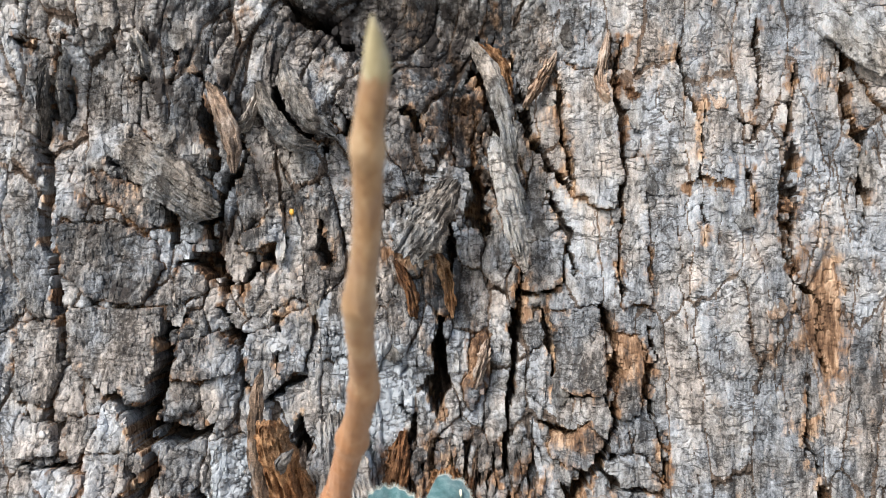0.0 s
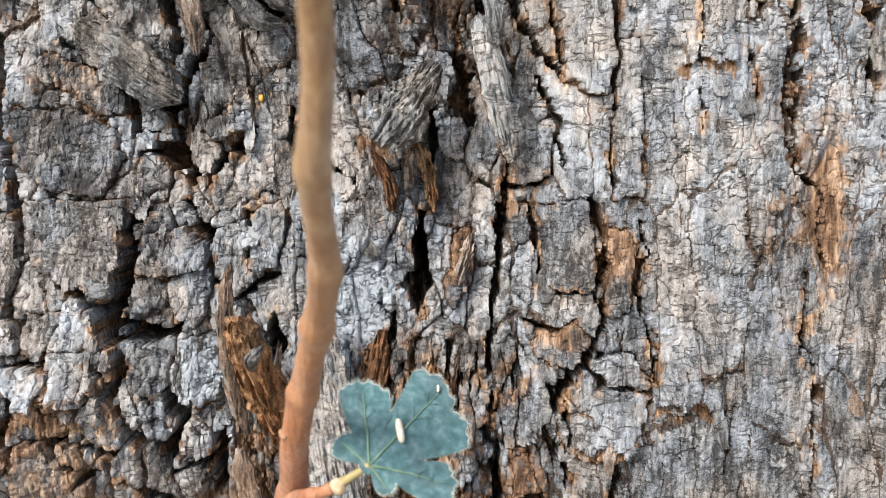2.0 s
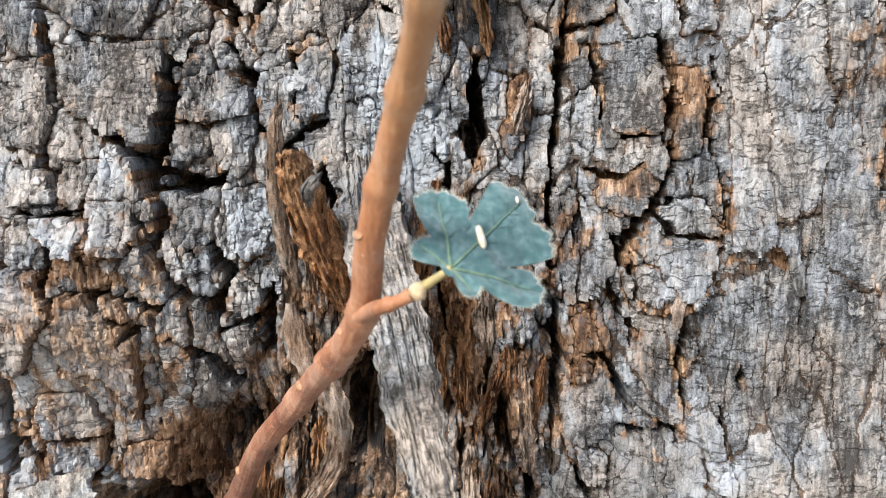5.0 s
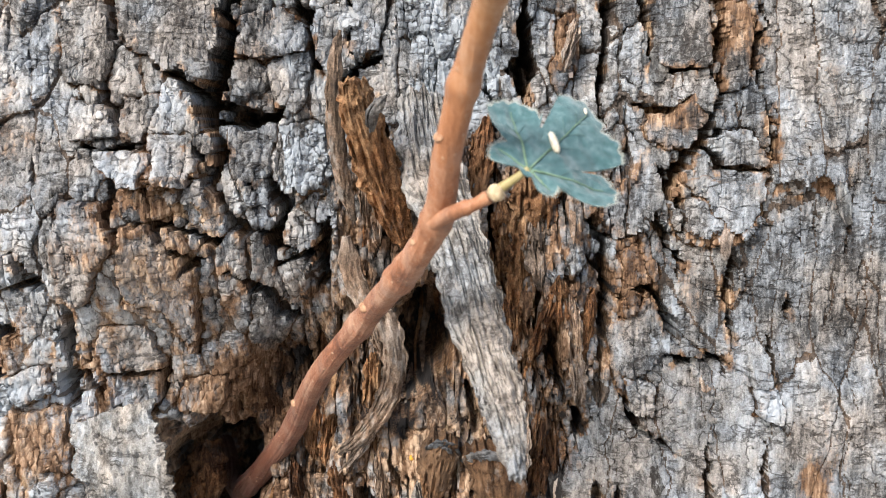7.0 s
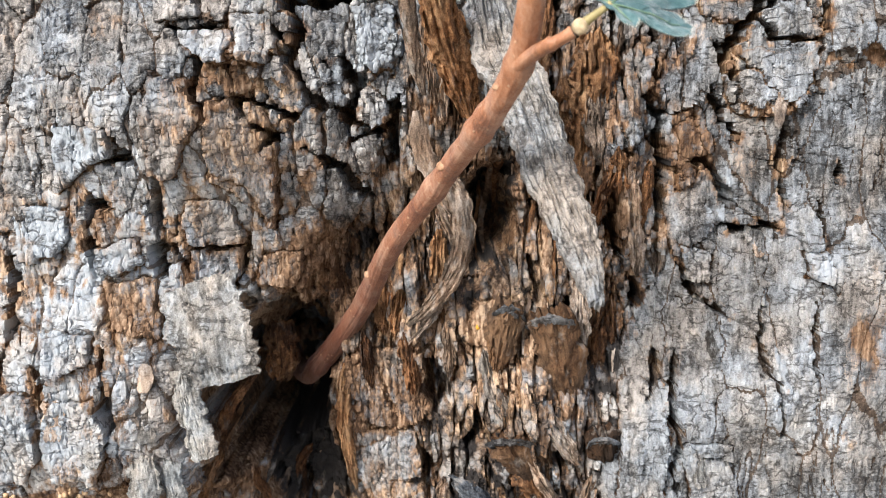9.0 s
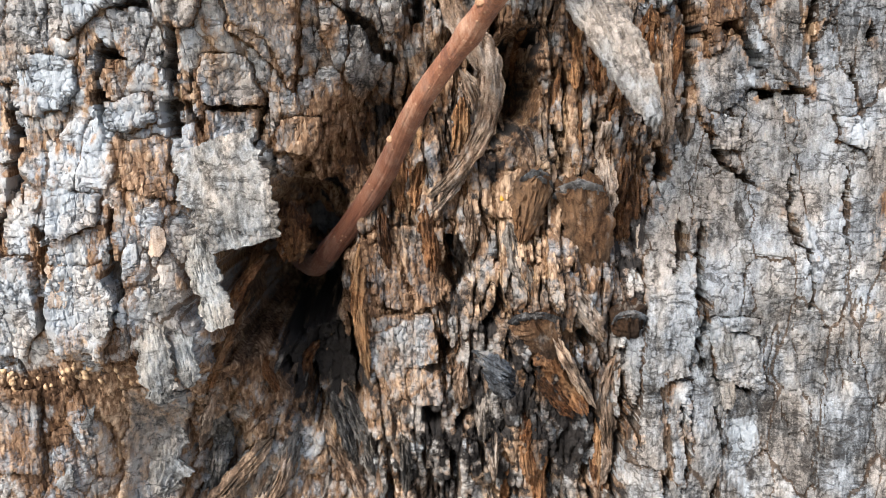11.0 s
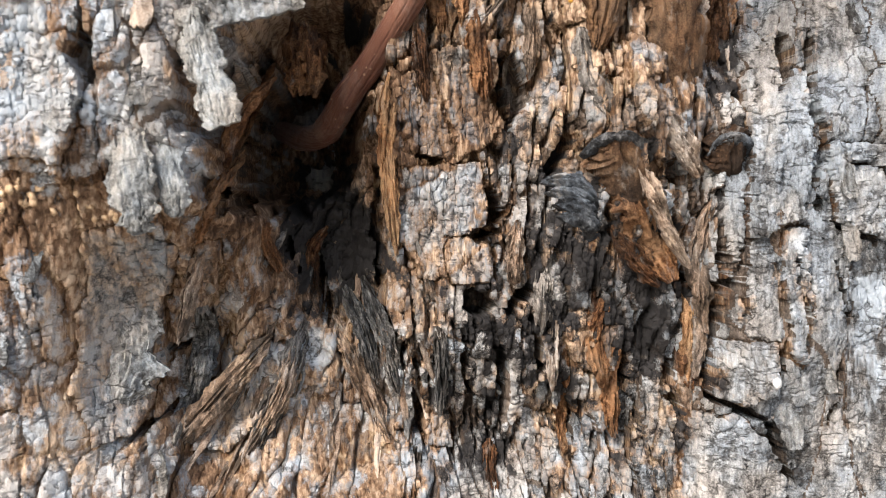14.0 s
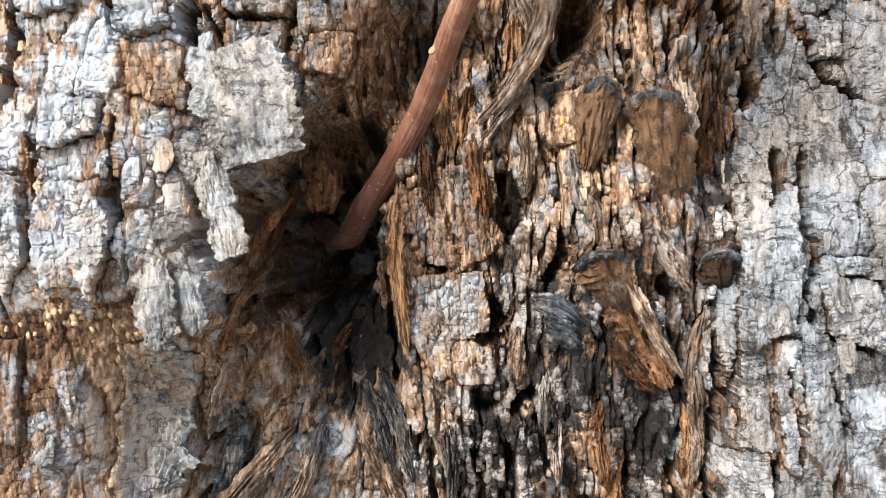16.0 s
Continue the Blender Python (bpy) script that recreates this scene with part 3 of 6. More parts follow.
def furrow(width, deep, points):
    """A furrow of that many millimetres between the plates."""
    win = window(points, 0.02)
    d, s, _ = to_line(points, win)
    w = width / 1350 * (0.42 + 0.5 * np.sqrt(np.clip(np.sin(np.pi * np.clip(s, 0.03, 0.97)), 0, 1)))
    w = w * (1 + 1.25 * fbm(X[win] / 0.008, Z[win] / 0.012, 4, 91, 0.6))
    cut = np.clip((1.10 - d / np.maximum(w, 0.0004)) / 0.42, 0, 1)
    height[win] -= cut * deep / 1000 * 1.25
    plateau[win] = np.minimum(plateau[win], 1 - cut)
    lip = smooth(w + 0.0026, w + 0.0002, d) * smooth(0.02, 0.22, patch3[win] + 0.4 * patch[win])   # rusty, freshly broken rims in places
    torn[win] += 0.42 * lip
    silver[win] -= 0.5 * lip


def slab(rise, shade, points, broken=0.0, silvered=0.0):
    """A plate of bark with the outline that the points give: it stands out by rise millimetres, its lower end a little more."""
    win = window(points, 0.007)
    d, _, within = to_line(points, win, True)
    d = np.where(within, d, -d) + 0.0010 * fbm(X[win] / 0.004, Z[win] / 0.005, 3, 95, 0.6)
    zs = [p[1] for p in points]
    v = (Z[win] - (min(zs) + max(zs)) / 2) / (max(zs) - min(zs))
    inside = np.clip(d / 0.0011 + 0.4, 0, 1)
    moat = smooth(-0.0024, -0.0003, d) * (1 - inside)
    top = rise / 1000 * (0.55 - 0.5 * v + 0.25 * smooth(0.006, 0.001, d)) + fine[win] * 1.15 + 0.0015 * (rut[win] - 1)
    height[win] = height[win] * (1 - inside) + top * inside - moat * 0.0022
    plateau[win] = np.maximum(plateau[win] * (1 - moat), inside)
    key[win] = np.where(inside > 0.1, HOLD[0], key[win])
    HOLD[0] += 1
    tone[win] = np.where(inside > 0.3, shade - 0.04 + 0.4 * (tone[win] - 0.5), tone[win])
    torn[win] = np.where(inside > 0.3, torn[win] * 0.55 + 0.65 * broken + 0.25 * smooth(0.002, 0.0002, d), torn[win] + (0.45 + 0.5 * (v < 0)) * moat)
    silver[win] = np.where(inside > 0.3, silver[win] * 0.5 + silvered, silver[win])
    soot_and_shade[win] = np.where(inside > 0.3, soot_and_shade[win] - 0.1, soot_and_shade[win])


def ledge(rise, reach, points, shed=7.0):
    """A torn edge of an upper layer: the bark above the line (which runs from left to right) stands out, and the bark below is freshly broken."""
    win = window(points, max(reach, 12) / 1000 + 0.004)
    px, pz = zip(*points)
    line = np.interp(X[win], px, pz) + 0.004 * fbm(X[win] / 0.009, X[win] * 0 + 3.3, 4, 97, 0.6)
    inx = smooth(px[0], px[0] + 0.004, X[win]) * smooth(px[-1], px[-1] - 0.004, X[win])
    up = (JZ[win] - line) * 1000
    height[win] += rise / 1000 * inx * smooth(-0.4, 0.6, up) * smooth(reach, 0, up)
    low = inx * smooth(-shed, -0.5, up) * (up < 0.5) * smooth(-0.12, 0.10, patch3[win] + 0.5 * patch[win])
    torn[win] += 1.25 * low
    silver[win] -= 0.6 * low
    plateau[win] *= 1 - inx * smooth(-1.6, -0.5, up) * (up < 0.2) * 0.9


# plates that stand out from the rest
slab(8, 0.52, [(-0.151, 1.351), (-0.135, 1.354), (-0.119, 1.339), (-0.108, 1.332), (-0.099, 1.324), (-0.098, 1.315), (-0.107, 1.317), (-0.121, 1.325), (-0.133, 1.333), (-0.144, 1.34)], silvered=0.15)
slab(3, 0.4, [(-0.155, 1.335), (-0.142, 1.329), (-0.127, 1.326), (-0.119, 1.319), (-0.121, 1.31), (-0.132, 1.309), (-0.143, 1.317), (-0.152, 1.324)], broken=0.35)
slab(4, 0.5, [(-0.143, 1.394), (-0.131, 1.393), (-0.129, 1.376), (-0.136, 1.374), (-0.14, 1.384)], broken=0.1)
slab(4, 0.48, [(-0.185, 1.394), (-0.172, 1.39), (-0.176, 1.361), (-0.178, 1.345), (-0.184, 1.352)], broken=0.1)
slab(5, 0.52, [(0.006, 1.362), (0.014, 1.362), (0.014, 1.34), (0.007, 1.337)], silvered=0.1)
slab(6, 0.46, [(0.019, 1.354), (0.03, 1.349), (0.038, 1.328), (0.03, 1.331), (0.022, 1.339)], broken=0.3)
slab(6, 0.5, [(0.02, 1.397), (0.026, 1.386), (0.031, 1.367), (0.03, 1.357), (0.025, 1.365), (0.022, 1.381)], broken=0.3)
slab(4, 0.66, [(0.05, 1.382), (0.073, 1.375), (0.074, 1.334), (0.072, 1.317), (0.056, 1.323), (0.053, 1.359)], broken=0.1, silvered=0.1)
slab(3, 0.68, [(0.167, 1.396), (0.182, 1.398), (0.184, 1.356), (0.176, 1.364), (0.168, 1.378)], broken=0.05)
slab(4, 0.42, [(-0.071, 1.378), (-0.06, 1.362), (-0.045, 1.35), (-0.055, 1.347), (-0.066, 1.357)], broken=0.1)
slab(5, 0.46, [(0.035, 1.3), (0.044, 1.304), (0.051, 1.309), (0.052, 1.297), (0.051, 1.284), (0.042, 1.281), (0.035, 1.283)], broken=0.1)
slab(3, 0.6, [(0.077, 1.338), (0.085, 1.337), (0.087, 1.279), (0.077, 1.276), (0.076, 1.297)], broken=0.05)
slab(4, 0.38, [(0.048, 1.273), (0.067, 1.273), (0.069, 1.24), (0.064, 1.238), (0.049, 1.242)], broken=0.05)
slab(3, 0.45, [(0.073, 1.263), (0.083, 1.264), (0.083, 1.233), (0.073, 1.229)], broken=0.3)
slab(3, 0.48, [(0.047, 1.221), (0.06, 1.225), (0.066, 1.219), (0.06, 1.208), (0.046, 1.21)], broken=0.35)
slab(5, 0.62, [(0.068, 1.213), (0.085, 1.211), (0.088, 1.198), (0.072, 1.197)], broken=0.05, silvered=0.1)
slab(5, 0.46, [(-0.161, 1.275), (-0.118, 1.275), (-0.116, 1.262), (-0.12, 1.238), (-0.132, 1.233), (-0.142, 1.243), (-0.156, 1.249)], broken=0.05, silvered=0.05)
slab(5, 0.38, [(-0.167, 1.312), (-0.142, 1.311), (-0.126, 1.304), (-0.121, 1.291), (-0.127, 1.277), (-0.146, 1.279), (-0.166, 1.289)], broken=0.15)
slab(4, 0.42, [(-0.114, 1.293), (-0.105, 1.292), (-0.101, 1.284), (-0.114, 1.275)], silvered=0.1)
slab(5, 0.46, [(-0.098, 1.264), (-0.087, 1.258), (-0.089, 1.248), (-0.102, 1.244), (-0.116, 1.245), (-0.11, 1.26)], broken=0.25)
slab(4, 0.5, [(-0.156, 1.23), (-0.134, 1.231), (-0.123, 1.22), (-0.119, 1.209), (-0.136, 1.213), (-0.151, 1.216)], broken=0.05)
slab(5, 0.64, [(-0.166, 1.208), (-0.152, 1.212), (-0.13, 1.209), (-0.127, 1.2), (-0.143, 1.198), (-0.163, 1.199)], silvered=0.15)
slab(4, 0.5, [(-0.183, 1.266), (-0.166, 1.269), (-0.16, 1.249), (-0.164, 1.234), (-0.179, 1.236)], broken=0.05, silvered=0.1)
slab(7, 0.6, [(-0.014, 1.316), (-0.001, 1.321), (-0.003, 1.304), (-0.014, 1.299), (-0.021, 1.304)], silvered=0.25)
slab(5, 0.44, [(0.012, 1.259), (0.02, 1.263), (0.02, 1.243), (0.012, 1.23), (0.009, 1.237)], broken=0.35)
slab(4, 0.52, [(-0.087, 1.261), (-0.065, 1.272), (-0.057, 1.274), (-0.058, 1.251), (-0.077, 1.236), (-0.083, 1.243)], broken=0.05, silvered=0.2)
slab(5, 0.46, [(-0.088, 1.302), (-0.079, 1.313), (-0.07, 1.321), (-0.071, 1.304), (-0.081, 1.3)], broken=0.2)
slab(4, 0.5, [(0.059, 1.208), (0.066, 1.212), (0.074, 1.203), (0.088, 1.205), (0.09, 1.2), (0.085, 1.193), (0.062, 1.196)], broken=0.05)
slab(4, 0.52, [(0.054, 1.186), (0.085, 1.19), (0.09, 1.178), (0.077, 1.169), (0.056, 1.172)], broken=0.05)
slab(5, 0.5, [(-0.153, 1.181), (-0.139, 1.181), (-0.13, 1.167), (-0.132, 1.157), (-0.137, 1.129), (-0.148, 1.144), (-0.16, 1.152)], broken=0.45)
slab(5, 0.7, [(-0.139, 1.238), (-0.129, 1.231), (-0.125, 1.219), (-0.133, 1.212), (-0.134, 1.2), (-0.145, 1.2), (-0.146, 1.216)], silvered=0.3)
slab(4, 0.46, [(0.031, 1.17), (0.046, 1.172), (0.052, 1.156), (0.049, 1.152), (0.033, 1.148)], broken=0.3)
slab(4, 0.5, [(0.033, 1.145), (0.051, 1.148), (0.052, 1.136), (0.068, 1.125), (0.052, 1.123), (0.033, 1.109)], broken=0.2)
slab(4, 0.44, [(-0.094, 1.214), (-0.082, 1.213), (-0.079, 1.2), (-0.093, 1.19)], silvered=0.1)
slab(4, 0.42, [(-0.112, 1.153), (-0.105, 1.154), (-0.099, 1.138), (-0.111, 1.12), (-0.115, 1.133)], silvered=0.1)
slab(4, 0.6, [(-0.178, 1.229), (-0.159, 1.227), (-0.159, 1.216), (-0.175, 1.216)], silvered=0.15)
slab(5, 0.74, [(-0.167, 1.211), (-0.144, 1.21), (-0.146, 1.197), (-0.16, 1.2)], silvered=0.3)
slab(5, 0.6, [(-0.145, 1.217), (-0.131, 1.217), (-0.127, 1.207), (-0.131, 1.197), (-0.141, 1.195)], silvered=0.15)
slab(5, 0.55, [(-0.178, 1.194), (-0.161, 1.189), (-0.157, 1.176), (-0.164, 1.169), (-0.172, 1.154), (-0.183, 1.152), (-0.18, 1.17)], broken=0.35)
slab(5, 0.6, [(-0.154, 1.183), (-0.139, 1.185), (-0.133, 1.172), (-0.134, 1.137), (-0.139, 1.133), (-0.144, 1.148), (-0.158, 1.154), (-0.156, 1.171)], broken=0.2)
slab(4, 0.6, [(-0.171, 1.142), (-0.153, 1.142), (-0.149, 1.126), (-0.152, 1.122), (-0.173, 1.124)], broken=0.15)
slab(4, 0.6, [(-0.173, 1.12), (-0.152, 1.119), (-0.154, 1.106), (-0.173, 1.108)], broken=0.15)
slab(4, 0.54, [(-0.142, 1.117), (-0.128, 1.117), (-0.13, 1.101), (-0.147, 1.104)], broken=0.25)
slab(3, 0.6, [(0.066, 1.215), (0.084, 1.213), (0.09, 1.201), (0.086, 1.178), (0.076, 1.175), (0.06, 1.195)], silvered=0.05)
slab(4, 0.68, [(0.036, 1.116), (0.052, 1.112), (0.051, 1.099), (0.041, 1.098)], silvered=0.15)
slab(4, 0.78, [(0.086, 1.112), (0.096, 1.112), (0.098, 1.099), (0.089, 1.101)], silvered=0.4)
slab(5, 0.55, [(-0.11, 1.063), (-0.074, 1.069), (-0.074, 1.036), (-0.098, 1.018), (-0.114, 1.016)], broken=0.5)
slab(6, 0.42, [(-0.053, 1.092), (-0.035, 1.092), (-0.035, 1.073), (-0.05, 1.072)], broken=0.55)
slab(4, 0.52, [(0.037, 1.165), (0.043, 1.169), (0.048, 1.155), (0.038, 1.139)], broken=0.2)
slab(4, 0.5, [(-0.097, 1.218), (-0.083, 1.22), (-0.083, 1.199), (-0.09, 1.193), (-0.097, 1.199)], silvered=0.2)
slab(4, 0.62, [(-0.24, 1.143), (-0.217, 1.142), (-0.216, 1.131), (-0.223, 1.121), (-0.237, 1.121)], silvered=0.5)
slab(4, 0.62, [(-0.208, 1.125), (-0.192, 1.128), (-0.191, 1.117), (-0.207, 1.113)], silvered=0.4)
slab(4, 0.58, [(-0.219, 1.175), (-0.198, 1.174), (-0.197, 1.162), (-0.22, 1.149)], silvered=0.3)
slab(3, 0.62, [(-0.205, 1.11), (-0.187, 1.111), (-0.185, 1.087), (-0.203, 1.093)], broken=0.55)
slab(4, 0.56, [(-0.256, 1.067), (-0.239, 1.063), (-0.239, 1.037), (-0.251, 1.023), (-0.265, 1.024)], silvered=0.2)
slab(4, 0.66, [(-0.234, 1.061), (-0.208, 1.061), (-0.209, 1.036), (-0.217, 1.023), (-0.235, 1.026)], broken=0.1, silvered=0.1)
slab(4, 0.6, [(-0.23, 1.089), (-0.211, 1.089), (-0.212, 1.077), (-0.231, 1.075)], silvered=0.35)
slab(4, 0.5, [(-0.267, 1.009), (-0.247, 1.007), (-0.25, 0.97), (-0.274, 0.972)], broken=0.25)
slab(4, 0.52, [(0.003, 0.956), (0.018, 0.958), (0.02, 0.938), (0.009, 0.933), (0.003, 0.94)], silvered=0.5)
slab(4, 0.6, [(-0.002, 0.929), (0.009, 0.928), (0.025, 0.914), (0.026, 0.897), (-0.005, 0.893), (-0.004, 0.913)], broken=0.15)
slab(4, 0.62, [(0.023, 0.998), (0.031, 0.998), (0.032, 0.966), (0.029, 0.948), (0.023, 0.955)], broken=0.1)
slab(3, 0.7, [(0.038, 1.027), (0.059, 1.025), (0.064, 0.993), (0.043, 0.998)], silvered=0.25)
slab(4, 0.66, [(0.013, 1.054), (0.035, 1.054), (0.029, 1.002), (0.01, 0.995)], broken=0.05)
slab(5, 0.42, [(-0.214, 1.003), (-0.198, 1.005), (-0.191, 0.997), (-0.197, 0.975), (-0.198, 0.954), (-0.204, 0.945), (-0.207, 0.933), (-0.218, 0.932), (-0.225, 0.948), (-0.22, 0.975)], broken=0.05)
slab(4, 0.56, [(-0.185, 0.998), (-0.177, 0.999), (-0.179, 0.978), (-0.189, 0.97)], broken=0.3)
slab(4, 0.7, [(-0.112, 1.061), (-0.099, 1.057), (-0.09, 1.027), (-0.103, 1.025), (-0.112, 1.039)], broken=0.5)
slab(5, 0.75, [(-0.113, 1.023), (-0.081, 1.024), (-0.078, 0.997), (-0.095, 0.984), (-0.104, 0.982), (-0.113, 1.002)], broken=0.3, silvered=0.1)
slab(5, 0.66, [(-0.094, 0.997), (-0.078, 0.997), (-0.076, 0.981), (-0.092, 0.98)], broken=0.4)
slab(4, 0.62, [(-0.049, 0.966), (-0.045, 0.969), (-0.031, 0.956), (-0.033, 0.941), (-0.045, 0.947)], broken=0.5)
slab(4, 0.64, [(-0.065, 0.955), (-0.053, 0.959), (-0.049, 0.943), (-0.061, 0.935)], broken=0.45)
slab(4, 0.6, [(-0.087, 0.951), (-0.074, 0.946), (-0.073, 0.931), (-0.083, 0.934)], broken=0.45)
slab(4, 0.66, [(-0.102, 0.923), (-0.091, 0.923), (-0.091, 0.912), (-0.101, 0.913)], broken=0.3)
slab(4, 0.6, [(-0.036, 0.961), (-0.028, 0.961), (-0.024, 0.942), (-0.032, 0.943)], broken=0.3)
slab(4, 0.62, [(-0.167, 0.96), (-0.152, 0.957), (-0.164, 0.932), (-0.179, 0.919), (-0.191, 0.921), (-0.18, 0.939)], broken=0.1)

# torn lower edges of upper layers
ledge(2.5, 24, [(0.098, 1.328), (0.109, 1.329), (0.122, 1.328)], 7)
ledge(2.6, 24, [(0.076, 1.367), (0.085, 1.367)], 7)
ledge(3, 20, [(-0.088, 1.302), (-0.079, 1.299), (-0.07, 1.302)], 6)
ledge(3.6, 20, [(-0.023, 1.299), (-0.014, 1.298), (-0.003, 1.304)], 9)
ledge(4.5, 26, [(-0.156, 1.197), (-0.144, 1.197), (-0.137, 1.191), (-0.123, 1.189)], 10)
ledge(3, 24, [(0.09, 1.196), (0.102, 1.195), (0.12, 1.193)], 8)
ledge(3.5, 24, [(0.039, 1.173), (0.05, 1.175)], 8)
ledge(3, 22, [(0.033, 1.172), (0.041, 1.175), (0.054, 1.18)], 8)
ledge(3, 24, [(0.057, 1.174), (0.073, 1.176), (0.089, 1.171)], 8)
ledge(3, 24, [(0.095, 1.196), (0.105, 1.196), (0.12, 1.194)], 8)
ledge(3, 22, [(-0.155, 1.198), (-0.143, 1.196), (-0.131, 1.195)], 8)
ledge(2.5, 30, [(-0.235, 1.02), (-0.222, 1.019), (-0.211, 1.019), (-0.202, 1.021)], 16)

# furrows between the plates
furrow(4, 13, [(-0.167, 1.394), (-0.173, 1.378), (-0.173, 1.361), (-0.178, 1.343), (-0.173, 1.328), (-0.173, 1.31), (-0.168, 1.29), (-0.163, 1.271), (-0.162, 1.252)])
furrow(3, 10, [(-0.166, 1.382), (-0.168, 1.362), (-0.169, 1.349)])
furrow(2.5, 8, [(-0.191, 1.394), (-0.181, 1.389), (-0.179, 1.395)])
furrow(4, 14, [(-0.148, 1.339), (-0.136, 1.332), (-0.123, 1.326), (-0.116, 1.318), (-0.105, 1.313), (-0.097, 1.314)])
furrow(3, 10, [(-0.121, 1.325), (-0.119, 1.315), (-0.116, 1.303), (-0.106, 1.304)])
furrow(4.5, 14, [(-0.114, 1.292), (-0.105, 1.297), (-0.1, 1.29), (-0.094, 1.283)])
furrow(4, 13, [(-0.102, 1.31), (-0.099, 1.298), (-0.095, 1.288), (-0.084, 1.281)])
furrow(6, 16, [(-0.057, 1.402), (-0.049, 1.393), (-0.042, 1.392)])
furrow(6, 16, [(-0.068, 1.41), (-0.06, 1.401), (-0.057, 1.397)])
furrow(6, 16, [(0.015, 1.397), (0.017, 1.381), (0.022, 1.365), (0.027, 1.353)])
furrow(3.5, 13, [(0.032, 1.388), (0.036, 1.367), (0.041, 1.346), (0.05, 1.333), (0.054, 1.323)])
furrow(7, 18, [(0.014, 1.336), (0.018, 1.327), (0.015, 1.316), (0.022, 1.309)])
furrow(3.5, 12, [(0.002, 1.313), (0.005, 1.303), (0.004, 1.29)])
furrow(2.5, 10, [(0.031, 1.331), (0.034, 1.316), (0.035, 1.3), (0.036, 1.285), (0.033, 1.27), (0.032, 1.255), (0.031, 1.237), (0.03, 1.22), (0.029, 1.203)])
furrow(3, 10, [(-0.021, 1.362), (-0.014, 1.36), (-0.01, 1.352)])
furrow(3.5, 12, [(-0.002, 1.269), (0, 1.253), (0.002, 1.238)])
furrow(2.5, 8, [(-0.131, 1.391), (-0.133, 1.381), (-0.128, 1.374)])
furrow(2.5, 8, [(-0.119, 1.398), (-0.116, 1.386), (-0.119, 1.374)])
furrow(2, 7, [(0.05, 1.372), (0.053, 1.352), (0.055, 1.33)])
furrow(2, 6, [(0.076, 1.391), (0.075, 1.37), (0.076, 1.343), (0.075, 1.31)])
furrow(2, 6, [(0.097, 1.384), (0.101, 1.366), (0.107, 1.347)])
furrow(2, 6, [(0.13, 1.396), (0.131, 1.372), (0.128, 1.356)])
furrow(2.5, 8, [(0.144, 1.375), (0.144, 1.342), (0.145, 1.31), (0.145, 1.291)])
furrow(3, 9, [(0.164, 1.389), (0.167, 1.359), (0.171, 1.343)])
furrow(3, 9, [(0.173, 1.348), (0.175, 1.324), (0.172, 1.31)])
furrow(5.5, 16, [(-0.111, 1.271), (-0.115, 1.264), (-0.117, 1.253), (-0.119, 1.24), (-0.122, 1.229), (-0.121, 1.219), (-0.118, 1.209)])
furrow(4, 13, [(-0.098, 1.275), (-0.092, 1.266), (-0.086, 1.262), (-0.086, 1.252)])
furrow(4.5, 14, [(-0.145, 1.241), (-0.137, 1.239), (-0.132, 1.233), (-0.124, 1.226), (-0.12, 1.22), (-0.101, 1.221), (-0.097, 1.224)])
furrow(3, 10, [(-0.162, 1.233), (-0.161, 1.224), (-0.157, 1.229)])
furrow(2.5, 9, [(-0.172, 1.212), (-0.161, 1.211), (-0.151, 1.213)])
furrow(4, 12, [(-0.127, 1.211), (-0.123, 1.2), (-0.121, 1.193)])
furrow(4, 12, [(-0.11, 1.198), (-0.107, 1.192)])
furrow(3, 10, [(-0.088, 1.257), (-0.083, 1.243), (-0.088, 1.239)])
furrow(4, 12, [(-0.077, 1.234), (-0.066, 1.242), (-0.057, 1.246)])
furrow(5.5, 16, [(-0.062, 1.229), (-0.061, 1.217), (-0.06, 1.206)])
furrow(3, 11, [(-0.07, 1.27), (-0.069, 1.259), (-0.07, 1.247)])
furrow(4, 12, [(-0.107, 1.376), (-0.1, 1.367), (-0.093, 1.355), (-0.088, 1.345)])
furrow(4.5, 14, [(-0.104, 1.365), (-0.103, 1.354), (-0.099, 1.344), (-0.101, 1.331)])
furrow(4.5, 15, [(-0.073, 1.37), (-0.069, 1.356), (-0.058, 1.35), (-0.051, 1.344)])
furrow(4, 12, [(-0.086, 1.341), (-0.094, 1.33), (-0.096, 1.317)])
furrow(4, 12, [(-0.07, 1.304), (-0.076, 1.295), (-0.083, 1.286), (-0.087, 1.279)])
furrow(3.5, 12, [(-0.054, 1.314), (-0.053, 1.302), (-0.049, 1.293)])
furrow(3, 10, [(-0.047, 1.364), (-0.041, 1.355), (-0.042, 1.348), (-0.037, 1.346)])
furrow(4.5, 15, [(-0.003, 1.263), (-0.002, 1.251), (-0.005, 1.237), (-0.001, 1.226)])
furrow(3, 12, [(0.032, 1.273), (0.031, 1.259), (0.031, 1.245), (0.029, 1.231), (0.028, 1.212), (0.026, 1.199), (0.027, 1.187)])
furrow(3, 10, [(0.034, 1.301), (0.03, 1.309), (0.027, 1.318)])
furrow(2.5, 8, [(0.045, 1.274), (0.046, 1.26), (0.047, 1.246), (0.049, 1.239)])
furrow(4, 13, [(0.068, 1.274), (0.072, 1.263), (0.073, 1.25), (0.068, 1.24), (0.071, 1.228), (0.068, 1.218), (0.063, 1.208), (0.057, 1.195), (0.054, 1.187)])
furrow(3, 10, [(0.044, 1.224), (0.052, 1.223), (0.06, 1.227)])
furrow(2, 8, [(0.049, 1.238), (0.066, 1.238)])
